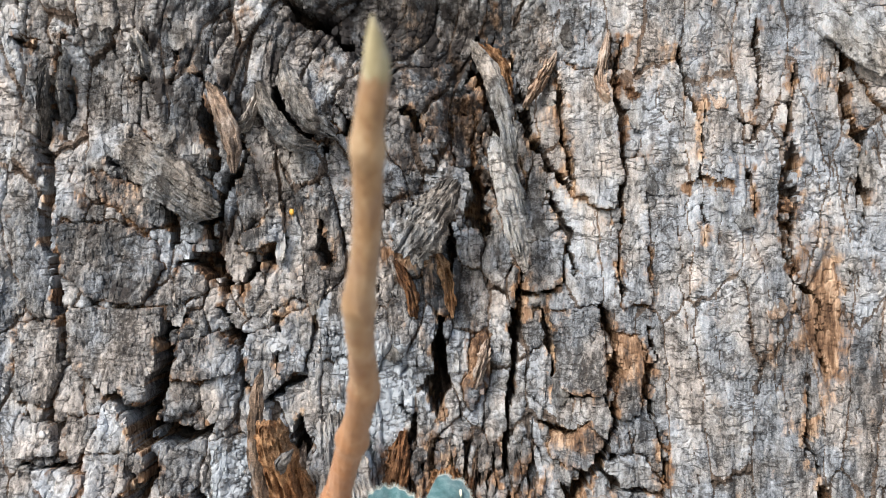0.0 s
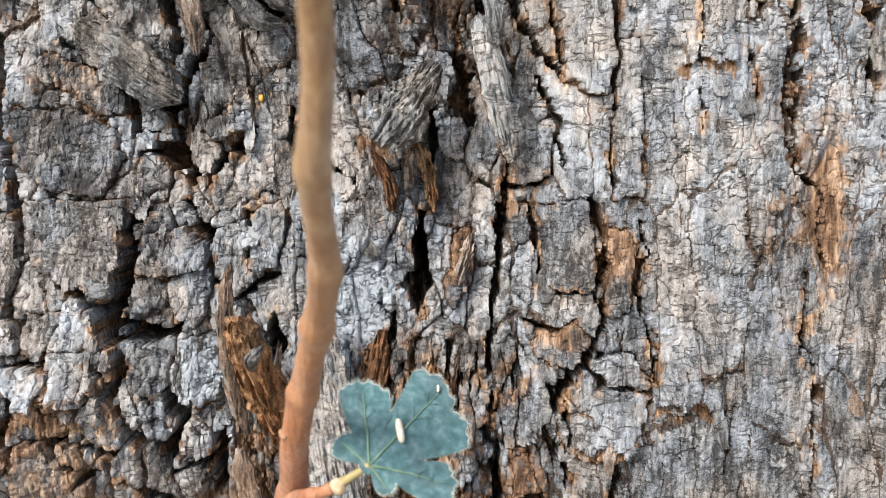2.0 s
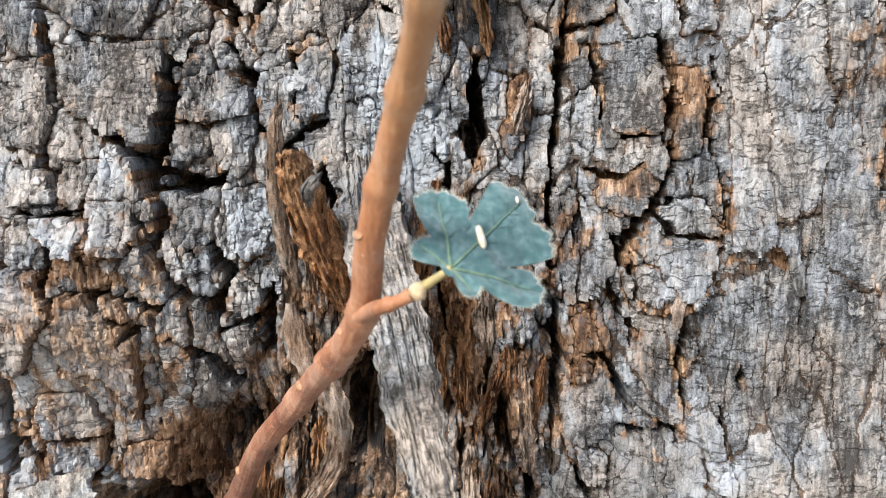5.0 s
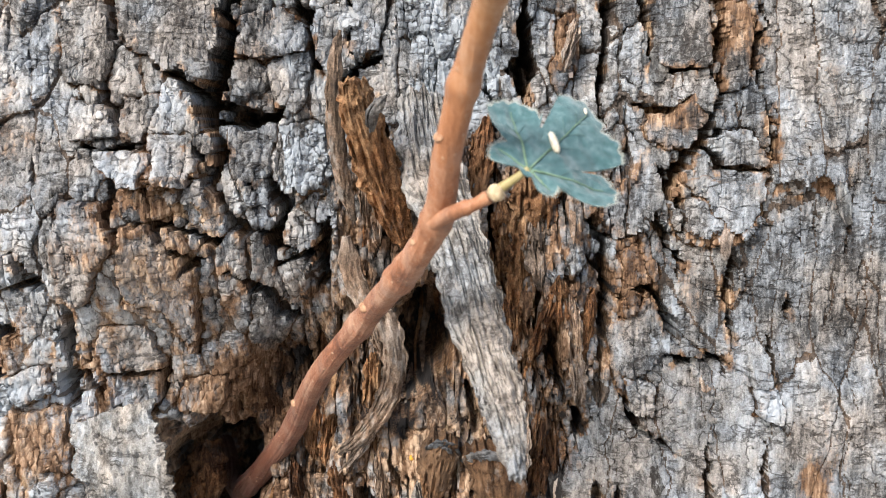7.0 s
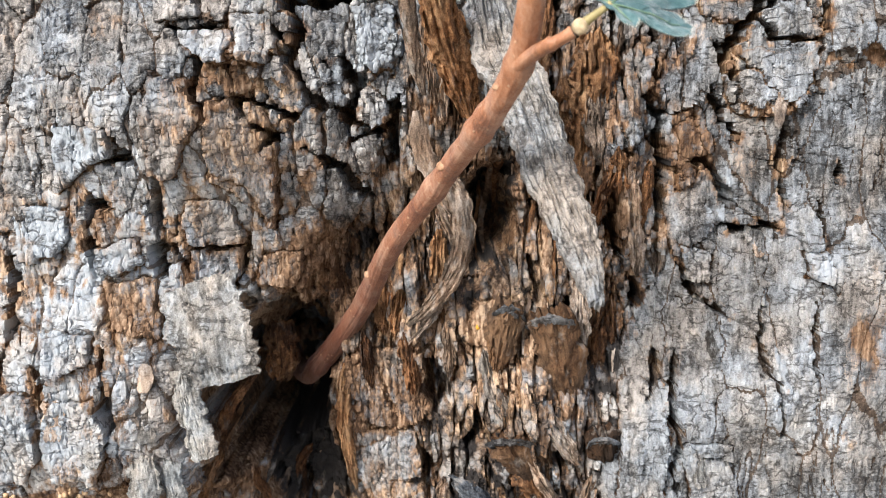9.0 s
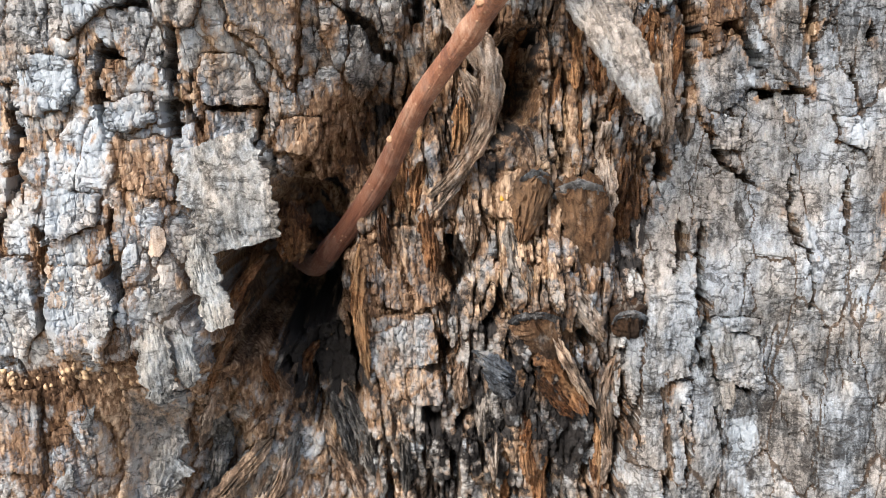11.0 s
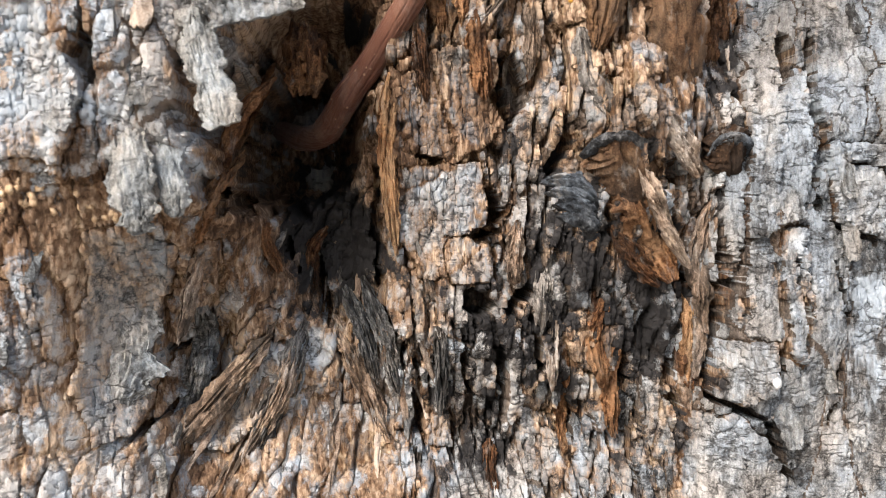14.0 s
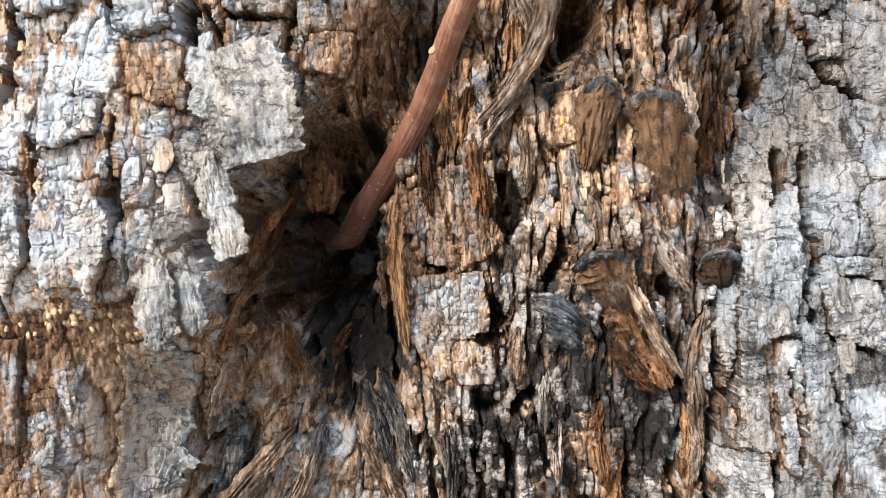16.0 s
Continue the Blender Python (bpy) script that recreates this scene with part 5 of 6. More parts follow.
def piece_of(name, faces, material):
    used, inv = np.unique(QUADS[faces].ravel(), return_inverse=True)
    return grid_mesh(name, CO[used], inv.reshape(-1, 4), material, WEAR[used], 50)


trunk = thing("tree", "old tree with deeply furrowed grey-brown bark and a dark hollow", "tree")
mesh_part("inner_bark", piece_of("inner_bark", faces_of[-1], INNER_SHADED), trunk, "brown inner bark deep in the furrows, with shade put into its colour")
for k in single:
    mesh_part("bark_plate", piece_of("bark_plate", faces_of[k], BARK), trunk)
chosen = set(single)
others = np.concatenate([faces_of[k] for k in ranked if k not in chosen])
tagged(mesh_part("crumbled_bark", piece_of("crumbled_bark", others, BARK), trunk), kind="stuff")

# the rest of the trunk, all round and down to the ground
zz = np.concatenate([np.linspace(-0.05, 0.85, 60), np.linspace(0.862, 1.448, 40), np.linspace(1.46, 3.05, 80), 3.05 + 0.15 * np.sin(np.linspace(0.05, math.pi / 2, 14))])
aa = np.linspace(0, 2 * np.pi, 180, endpoint=False)
A2, Z2 = np.meshgrid(aa, zz)
crown = np.sqrt(np.clip(1 - np.clip((Z2 - 3.05) / 0.15, 0, 1) ** 2, 0, 1))
rr = 0.43 + 0.16 * np.exp(-Z2 / 0.16) + 0.012 * fbm(A2 * 9, Z2 * 5, 4, 121) + 0.02 * np.abs(fbm(np.cos(A2) * 4, np.sin(A2) * 4 + Z2, 3, 125))
rr = rr * np.maximum(crown, 0.002)
bx, by = -0.04 + rr * np.cos(A2), 0.80 + rr * np.sin(A2)
behind = (np.abs(bx + 0.04) < 0.262) & (Z2 > 0.856) & (Z2 < 1.452) & (by < 0.8)
by = np.where(behind, np.maximum(by, 0.52), by)
wear2 = np.stack([0.3 + 0.4 * RAND[(A2 * 20).astype(int) & 255, (Z2 * 15).astype(int) & 255], 0.2 + 0 * A2, 0 * A2, 0 * A2], -1).reshape(-1, 4)
quads2 = closed_grid(len(zz), len(aa))
mesh_part("trunk_wall", grid_mesh("trunk_wall", np.stack([bx, by, Z2], -1).reshape(-1, 3), quads2, BARK, wear2), trunk, "grey-brown furrowed bark round the back")

# unseen ground, its soil paled to bounce light up onto the bark
bm = bmesh.new()
bmesh.ops.create_grid(bm, x_segments=80, y_segments=80, size=1500)
for v in bm.verts:
    r = v.co.xy.length
    v.co.xy *= (r / 2130) ** 2.0 if r else 1
    v.co.z = 0.04 * noise.noise(Vector((v.co.x * 0.6, v.co.y * 0.6, 0)))
ground = part("ground", bm, SOIL, None)
tagged(ground, "unseen soil at the foot of the tree, paled to bounce light", "ground", kind="structure")


# ---- the young shoot that grows out of the hollow ----
shoot = thing("tree_shoot", "slender reddish-brown shoot growing from the hollow with one leaf", "shoot")
STEM_LINE = [
    (-0.1580, 0.476, 1.0460, 0.0050), (-0.1475, 0.446, 1.0400, 0.0053), (-0.1380, 0.425, 1.0410, 0.0054), (-0.1294, 0.405, 1.0515, 0.0053), (-0.1165, 0.392, 1.0680, 0.0052), (-0.1010, 0.374, 1.0910, 0.0050),
    (-0.0865, 0.347, 1.120, 0.0047), (-0.0655, 0.321, 1.149, 0.0044), (-0.0485, 0.286, 1.173, 0.0043), (-0.0383, 0.268, 1.191, 0.0044),
    (-0.0344, 0.252, 1.213, 0.0040), (-0.0298, 0.241, 1.231, 0.0038), (-0.0240, 0.2245, 1.2495, 0.0037), (-0.0190, 0.2025, 1.2665, 0.0034),
    (-0.0180, 0.1880, 1.2775, 0.0032), (-0.0172, 0.1740, 1.2886, 0.0030), (-0.0144, 0.1620, 1.3044, 0.0028), (-0.0135, 0.1514, 1.3187, 0.0028),
    (-0.0112, 0.1425, 1.3300, 0.0023), (-0.0113, 0.1395, 1.3335, 0.0009)]
STEM_NODES = [(0.365, 0.2, 0.006), (0.414, 0.26, 0.006), (0.427, 0.14, 0.005), (0.472, 0.14, 0.007), (0.571, 0.2, 0.008), (0.633, 0.24, 0.007), (0.684, 0.2, 0.01), (0.79, 0.2, 0.01), (0.893, 0.22, 0.009), (0.11, 0.08, 0.007), (0.16, 0.08, 0.007), (0.27, 0.06, 0.007)]
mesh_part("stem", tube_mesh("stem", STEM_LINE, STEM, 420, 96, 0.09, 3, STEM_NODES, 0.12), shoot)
tip = mesh_part("tip_bud", tube_mesh("tip_bud", [(-0.0120, 0.1455, 1.3260, 0.0020), (-0.0112, 0.1425, 1.3300, 0.0024), (-0.0112, 0.1385, 1.3345, 0.0014), (-0.0113, 0.1360, 1.3372, 0.0003)], BUD, 24, 14, 0.05, 5), shoot, "yellow-green pointed tip bud")
mesh_part("side_twig", tube_mesh("side_twig", [(-0.0395, 0.2665, 1.190, 0.0026), (-0.0330, 0.2560, 1.1945, 0.0022), (-0.0275, 0.2525, 1.1970, 0.0018), (-0.0240, 0.2512, 1.1990, 0.0020)], STEM, 40, 14, 0.05, 7, [(0.5, 0.2, 0.05)]), shoot)
bud = bmesh.new()
bmesh.ops.create_icosphere(bud, subdivisions=3, radius=0.0023)
for v in bud.verts:
    v.co *= 1 + 0.3 * noise.noise(v.co * 500) + 0.1 * noise.noise(v.co * 1500)
    v.co += Vector((-0.0222, 0.2488, 1.2003))
part("bud", bud, CREAM, shoot, "cream-coloured bud on the side twig")
stalk = mesh_part("leaf_stalk", tube_mesh("leaf_stalk", [(-0.0222, 0.250, 1.2005, 0.0016), (-0.0185, 0.2488, 1.2030, 0.0012), (-0.0135, 0.2488, 1.2063, 0.0010)], GREEN, 20, 10, 0.04, 9), shoot, "yellow-green leaf stalk")
for at, turn, size in ((6.55, 0.5, 1.0), (7.3, 3.4, 1.0), (7.35, 0.2, 0.8), (5.55, 3.2, 0.9), (5.1, 0.6, 0.7), (10.1, 3.0, 0.8), (12.1, 0.3, 0.8), (3.0, 1.4, 0.9), (2.1, 1.3, 0.9), (9.3, 2.4, 0.6), (8.6, 3.0, 0.6), (17.0, 1.57, 0.6), (15.0, 3.1, 0.6), (13.0, 0.2, 0.6)):
    i = int(at)
    p = spline(STEM_LINE[max(0, i - 1):i + 3], 60)[int(59 * (at - i + (1 if i else 0)) / (3 if i else 2))]
    side = Vector((math.cos(turn), -abs(math.sin(turn)) - 0.55, 0.25)).normalized()
    bm = bmesh.new()
    bmesh.ops.create_uvsphere(bm, u_segments=14, v_segments=8, radius=0.0028 * size)
    q = side.to_track_quat("Z", "Y").to_matrix()
    for v in bm.verts:
        v.co.z *= 0.20
        v.co.y *= 0.62
        v.co *= 1 + 0.18 * noise.noise(v.co * 1500)
        v.co = q @ v.co + Vector(p[:3]) + side * (p[3] * 1.03)
    part("leaf_scar", bm, SCAR, shoot, "pale raised leaf scar")

# the leaf: three blunt lobes with a toothed, downy edge
LEAF_AT = Vector((-0.0135, 0.2488, 1.2063))
L1, L2, L3 = Vector((0.912, 0.410, 0.0)), Vector((-0.291, 0.646, 0.706)), Vector((0.290, -0.644, 0.708))
LOBES = [(0.70, 0.0395, 0.35), (0.30, 0.0345, 0.39), (1.37, 0.0282, 0.42), (-0.38, 0.0256, 0.47), (2.20, 0.0120, 0.64), (-1.15, 0.0098, 0.50)]
VEINS = [(0.62, 0.0385, 1), (1.37, 0.0270, 1), (-0.38, 0.0245, 1), (2.20, 0.0112, 0), (-1.15, 0.0092, 0)]


def leaf_radius(th):
    r = 0.0028 + 0.0165 * smooth(1.35, 1.0, np.abs(th - 0.45))
    for at, far, wide in LOBES:
        d = np.abs((th - at + np.pi) % (2 * np.pi) - np.pi) / wide
        r = np.maximum(r, far * np.sqrt(np.clip(1 - np.clip(d, 0, 1) ** 7, 0, 1)) * (1 - 0.12 * d))
    for at, low in ((0.97, 0.0195), (-0.03, 0.0172)):   # narrow slits between the lobes
        r = np.minimum(r, low + 0.42 * np.maximum(0, np.abs(th - at) - 0.02))
    return r * (1 + 0.012 * np.sin(th * 31) + 0.014 * np.sin(th * 53 + 1))


def leaf_point(r, th, lift=0.0):
    x, y = r * np.cos(th), r * np.sin(th)
    w = 0.0016 * np.sin(x * 170 + 1) * np.cos(y * 150) * smooth(0, 0.02, r) - 0.5 * r * r + 0.0007 * fbm(x / 0.006, y / 0.006, 3, 131)
    for at, far, _ in VEINS:
        w = w - 0.0005 * np.exp(-((th - at) * np.maximum(r, 0.004) / 0.0016) ** 2)
    w = w + lift
    return LEAF_AT[0] + x * L1.x + y * L2.x + w * L3.x, LEAF_AT[1] + x * L1.y + y * L2.y + w * L3.y, LEAF_AT[2] + x * L1.z + y * L2.z + w * L3.z


TH, RF = np.meshgrid(np.linspace(-np.pi, np.pi, 420, endpoint=False), np.concatenate([np.linspace(0.01, 1, 40), np.linspace(0.99, 0.01, 30)]))
RR = RF * leaf_radius(TH)
under_side = (np.arange(70) >= 40)[:, None] * -0.00035
lx, ly, lz = leaf_point(RR, TH, under_side)
leaf = mesh_part("leaf", grid_mesh("leaf", np.stack([lx, ly, lz], -1).reshape(-1, 3), closed_grid(70, 420), LEAF), shoot, "blue-green downy three-lobed leaf")
for at, far, _ in VEINS:
    s = np.linspace(0.02, 0.90, 16)
    px, py, pz = leaf_point(s * far, at + 0 * s, 0.00035)
    mesh_part("vein", tube_mesh("vein", [(a, b, c, 0.00030 * (1 - 0.8 * k) + 0.00004) for a, b, c, k in zip(px, py, pz, s)], VEIN, 40, 6, 0.02, 11), leaf)
    if far > 0.02:
        for f, sgn in ((0.35, 1), (0.35, -1), (0.55, 1), (0.55, -1), (0.72, 1), (0.72, -1)):
            g = np.linspace(0, 1, 8)
            r0, reach = f * far, 0.30 * far * (1.1 - f)
            x, y = r0 * np.cos(at) + g * reach * np.cos(at + sgn * 0.75), r0 * np.sin(at) + g * reach * np.sin(at + sgn * 0.75)
            px, py, pz = leaf_point(np.hypot(x, y), np.arctan2(y, x), 0.00028)
            mesh_part("vein", tube_mesh("vein", [(a, b, c, 0.00016 * (1 - 0.7 * k)) for a, b, c, k in zip(px, py, pz, g)], FINE_VEIN, 14, 5, 0.0, 13), leaf)
# down along the edge
th = np.linspace(-np.pi, np.pi, 2000, endpoint=False)
hr = leaf_radius(th)
hv, hf = [], []
for k, (a, r) in enumerate(zip(th, hr)):
    if r < 0.006:
        continue
    j = RAND[k & 255, (k * 7) & 255]
    p = np.array(leaf_point(np.float64(r * 0.99), np.float64(a)))
    q = np.array(leaf_point(np.float64(r * 1.0 + 0.0008 + 0.0008 * j), np.float64(a + (j - 0.5) * 0.05), 0.0002))
    w = np.array(leaf_point(np.float64(r * 0.99), np.float64(a + 0.0035)))
    hv += [p, w, q]
    hf.append((len(hv) - 3, len(hv) - 2, len(hv) - 1))
me = bpy.data.meshes.new("leaf_down")
me.from_pydata([tuple(map(float, v)) for v in hv], [], hf)
me.materials.append(HAIR)
tagged(mesh_part("leaf_down", me, leaf, "pale down along the leaf's edge"), kind="stuff")


def pod(name, at, along_dir, length, girth, material, label, category):
    """A husked seed: a long rounded body with ribs."""
    d = Vector(along_dir).normalized() * length / 2
    c = Vector(at)
    pts = [(*(c + d * s), girth * g) for s, g in ((-1, 0.35), (-0.75, 0.85), (-0.2, 1.0), (0.4, 0.95), (0.85, 0.75), (1, 0.3))]
    ob = new(name, tube_mesh(name, pts, material, 30, 12, 0.12, 17))
    return tagged(ob, label, category)


sx, sy, sz = leaf_point(np.float64(0.0143), np.float64(0.65), 0.0011)
pod("seed", (sx, sy, sz), L1 * 0.12 + L2 * 0.99, 0.0076, 0.00105, SEED, "small cream-coloured husked seed lying on the leaf", "seed")
sx, sy, sz = leaf_point(np.float64(0.0345), np.float64(0.65), 0.0006)
pod("seed", (sx, sy, sz), L1 * 0.25 + L2 * 0.9, 0.0024, 0.0004, SEED, "tiny white seed husk lying on the leaf", "seed")


# ---- loose bark on the trunk ----
def flake(name, label, category, points, material, thick, **more):
    return tagged(new(name, strip_mesh(name, points, material, thick, **more)), label, category)


def torn_piece(name, points, material, thick, label="", **more):
    return mesh_part(name, strip_mesh(name, points, material, thick, **more), trunk, label)


flake("bark_slab", "long weathered grey slab of bark wedged in a crevice", "bark slab",
      [(-0.044, 0.348, 1.232, 0.0105), (-0.040, 0.338, 1.205, 0.0115), (-0.031, 0.312, 1.178, 0.0105), (-0.0245, 0.290, 1.152, 0.0090), (-0.0185, 0.272, 1.133, 0.0066), (-0.0155, 0.257, 1.1175, 0.0034)],
      SILVER, 0.0055, curl=0.28, n=170, m=41, rag=0.22, rough=0.0013, seed=23, blunt=0.7, facing=(0.12, -1, -0.2))
# curled strips beside the shoot
torn_piece("bark_strip", [(-0.0715, 0.334, 1.2525, 0.0010), (-0.0735, 0.334, 1.243, 0.0024), (-0.0750, 0.337, 1.222, 0.0032), (-0.0735, 0.342, 1.200, 0.0030), (-0.0700, 0.350, 1.182, 0.0022)], SPLINTER, 0.0030, "thin upright strip of torn bark", curl=0.5, seed=31, rag=0.3, n=70)
torn_piece("bark_strip", [(-0.0665, 0.318, 1.2330, 0.0050), (-0.0645, 0.322, 1.222, 0.0068), (-0.0600, 0.331, 1.204, 0.0080), (-0.0560, 0.339, 1.190, 0.0078), (-0.0510, 0.350, 1.172, 0.0040)], ORANGE, 0.0050, "rust-brown slab of torn bark", curl=0.6, seed=33, rag=0.28, rough=0.0018, n=90, m=19, blunt=0.9)
torn_piece("bark_curl", [(-0.0600, 0.316, 1.2160, 0.0016), (-0.0590, 0.306, 1.2215, 0.0022), (-0.0560, 0.302, 1.2255, 0.0020), (-0.0535, 0.304, 1.2285, 0.0006)], SILVER, 0.0010, "small pale curled flake", curl=0.5, seed=35, rag=0.3, n=30)
torn_piece("bark_strip", [(-0.0620, 0.345, 1.150, 0.0050), (-0.0575, 0.346, 1.138, 0.0052), (-0.0560, 0.348, 1.122, 0.0048), (-0.0610, 0.352, 1.106, 0.0046), (-0.0720, 0.360, 1.090, 0.0034), (-0.0870, 0.371, 1.0755, 0.0008)], SPLINTER, 0.0022, "curved strip of pale torn bark", curl=0.45, seed=37, rag=0.26, rough=0.0010, n=90, m=17)
torn_piece("bark_strip", [(-0.0735, 0.350, 1.176, 0.0030), (-0.0720, 0.352, 1.160, 0.0040), (-0.0660, 0.352, 1.146, 0.0036), (-0.0610, 0.356, 1.134, 0.0014)], SPLINTER, 0.0025, curl=0.5, seed=39, rag=0.3, n=50)
torn_piece("bark_strip", [(0.0010, 0.362, 1.205, 0.0095), (0.0015, 0.360, 1.186, 0.0105), (-0.0015, 0.366, 1.160, 0.0085), (-0.0040, 0.372, 1.135, 0.0050)], ORANGE, 0.006, "rust-brown slab of torn bark", curl=0.5, seed=41, rag=0.3, rough=0.0026, n=80, m=21, blunt=0.8)
# flakes that hang over the hollow
torn_piece("hanging_flake", [(-0.1770, 0.342, 1.072, 0.0050), (-0.1745, 0.338, 1.060, 0.0056), (-0.1710, 0.335, 1.046, 0.0060), (-0.1675, 0.334, 1.0345, 0.0052)], LICHEN, 0.0024, "grey flake hanging over the hollow", curl=0.35, seed=43, rag=0.6, n=80, m=31, rough=0.0006, blunt=0.9, fray=0.15, streak=0.45)
torn_piece("hanging_flake", [(-0.1990, 0.342, 1.040, 0.0050), (-0.1965, 0.338, 1.026, 0.0062), (-0.1950, 0.336, 1.010, 0.0062), (-0.1940, 0.337, 1.002, 0.0040)], LICHEN, 0.0022, "grey flake hanging from the bark", curl=0.35, seed=45, rag=0.6, n=80, m=31, rough=0.0006, blunt=0.8, fray=0.15, streak=0.45)
torn_piece("hanging_flake", [(-0.1900, 0.348, 1.036, 0.0040), (-0.1870, 0.344, 1.026, 0.0052), (-0.1845, 0.341, 1.014, 0.0046), (-0.1840, 0.343, 1.007, 0.0026)], LICHEN, 0.0022, curl=0.3, seed=47, rag=0.6, n=70, m=27, rough=0.0006, blunt=0.8, fray=0.15, streak=0.45)
torn_piece("bark_chunk", [(-0.1450, 0.392, 1.080, 0.0060), (-0.1445, 0.386, 1.070, 0.0074), (-0.1440, 0.384, 1.060, 0.0076), (-0.1450, 0.386, 1.050, 0.0052)], ORANGE, 0.010, "dark rust-brown chunk of bark in the hollow's roof", curl=0.7, seed=49, rag=0.35, rough=0.0024, n=50, m=17, blunt=0.8)
torn_piece("bark_strip", [(-0.1540, 0.378, 1.056, 0.0010), (-0.1640, 0.376, 1.046, 0.0026), (-0.1720, 0.378, 1.032, 0.0028), (-0.1760, 0.384, 1.018, 0.0014)], RUST, 0.002, curl=0.4, seed=51, rag=0.3, n=46)
# pale splinters that fan out below the hollow
torn_piece("bark_strip", [(-0.1600, 0.394, 0.9620, 0.0024), (-0.1690, 0.392, 0.9520, 0.0044), (-0.1810, 0.390, 0.9390, 0.0054), (-0.1930, 0.392, 0.9260, 0.0046), (-0.2010, 0.398, 0.9140, 0.0012)], SPLINTER, 0.003, "pale diagonal splinter of bark below the hollow", curl=0.4, seed=53, rag=0.3, rough=0.0012, n=80, m=17)

# larger flakes that have lifted off the plates
torn_piece("bark_flake", [(-0.1390, 0.368, 1.3450, 0.0070), (-0.1240, 0.360, 1.3350, 0.0105), (-0.1080, 0.357, 1.3220, 0.0095), (-0.0960, 0.361, 1.3150, 0.0050)], FLAKE, 0.0040, "lifted grey slab of bark", curl=0.25, seed=71, rag=0.3, rough=0.0012, n=90, m=31, blunt=0.7)
torn_piece("bark_flake", [(-0.0700, 0.368, 1.3820, 0.0030), (-0.0640, 0.356, 1.3680, 0.0050), (-0.0560, 0.352, 1.3550, 0.0055), (-0.0450, 0.356, 1.3480, 0.0030)], FLAKE, 0.0030, "curled grey flake beside the knot", curl=0.5, seed=73, rag=0.3, rough=0.0009, n=60, m=19)
torn_piece("bark_flake", [(-0.0800, 0.366, 1.3720, 0.0025), (-0.0730, 0.358, 1.3570, 0.0040), (-0.0640, 0.354, 1.3460, 0.0042), (-0.0530, 0.358, 1.3430, 0.0022)], FLAKE, 0.0030, "curled grey flake beside the knot", curl=0.5, seed=75, rag=0.3, rough=0.0009, n=60, m=19)
torn_piece("bark_flake", [(-0.1020, 0.366, 1.3720, 0.0022), (-0.0950, 0.357, 1.3610, 0.0038), (-0.0890, 0.354, 1.3460, 0.0040), (-0.0890, 0.360, 1.3320, 0.0020)], SPLINTER, 0.0030, "upright torn flake", curl=0.5, seed=77, rag=0.3, rough=0.0009, n=60, m=17)
torn_piece("bark_flake", [(0.0060, 0.368, 1.3300, 0.0040), (-0.0020, 0.360, 1.3180, 0.0080), (-0.0090, 0.356, 1.3070, 0.0105), (-0.0160, 0.356, 1.2970, 0.0085)], FLAKE, 0.0036, "tongue-shaped grey flake", curl=0.3, seed=79, rag=0.35, rough=0.0011, n=70, m=27, blunt=0.8)
torn_piece("bark_flake", [(0.0120, 0.366, 1.3900, 0.0025), (0.0200, 0.356, 1.3740, 0.0042), (0.0260, 0.352, 1.3550, 0.0042), (0.0300, 0.356, 1.3360, 0.0022)], FLAKE, 0.0030, "long brown flake beside the knot", curl=0.5, seed=81, rag=0.3, rough=0.0009, n=70, m=17)
torn_piece("bark_flake", [(0.0220, 0.360, 1.3480, 0.0035), (0.0240, 0.354, 1.3330, 0.0045), (0.0300, 0.354, 1.3100, 0.0045), (0.0350, 0.360, 1.2900, 0.0025)], FLAKE, 0.0030, curl=0.4, seed=83, rag=0.3, rough=0.0009, n=70, m=17)
torn_piece("bark_flake", [(-0.1690, 0.346, 1.1090, 0.0165), (-0.1650, 0.340, 1.0960, 0.0175), (-0.1605, 0.336, 1.0820, 0.0170), (-0.1570, 0.336, 1.0670, 0.0140)], FLAKE, 0.0030, "broad grey flake over the hollow", curl=0.12, seed=85, rag=0.22, rough=0.0006, n=80, m=41, blunt=1.0, fray=0.1, streak=0.45)
torn_piece("bark_flake", [(0.1560, 0.356, 1.4080, 0.0080), (0.1650, 0.346, 1.3950, 0.0110), (0.1740, 0.342, 1.3820, 0.0090), (0.1800, 0.342, 1.3720, 0.0040)], FLAKE, 0.0024, "lifted pale flake", curl=0.2, seed=87, rag=0.3, rough=0.0009, n=60, m=27, blunt=0.8)
torn_piece("bark_flake", [(-0.2140, 0.384, 0.9790, 0.0100), (-0.2120, 0.378, 0.9660, 0.0140), (-0.2150, 0.376, 0.9510, 0.0140), (-0.2190, 0.378, 0.9360, 0.0060)], FLAKE, 0.0036, "broad grey-brown flake below the hollow", curl=0.25, seed=89, rag=0.4, rough=0.0012, n=70, m=31, blunt=0.8, fray=0.3)



rnd = random.Random(5)


def surface_y(x, z):
    i = min(max(int(round((z - AZ[0]) / STEP)), 0), rows - 1)
    j = min(max(int(round((x - AX[0]) / STEP)), 0), cols - 1)
    return float(base[i, j] - height[i, j])


def laid_strip(points, half, material, thick, seed, proud=0.003, label=""):
    """A strip of torn bark that follows the trunk's face through the points (x, z)."""
    xs = spline(points, 5)
    ys = [surface_y(x, z) for x, z in xs]
    lo = min(ys)
    pts = [(x, 0.45 * y + 0.55 * lo - proud * k, z, half * w) for (x, z), y, k, w in zip(xs, ys, (0.3, 0.9, 1.0, 0.9, 0.3), (0.55, 1.0, 1.0, 0.9, 0.4))]
    return torn_piece("bark_strip", pts, material, thick, label, curl=0.45, seed=seed, rag=0.4, rough=0.0019, n=90, m=21)


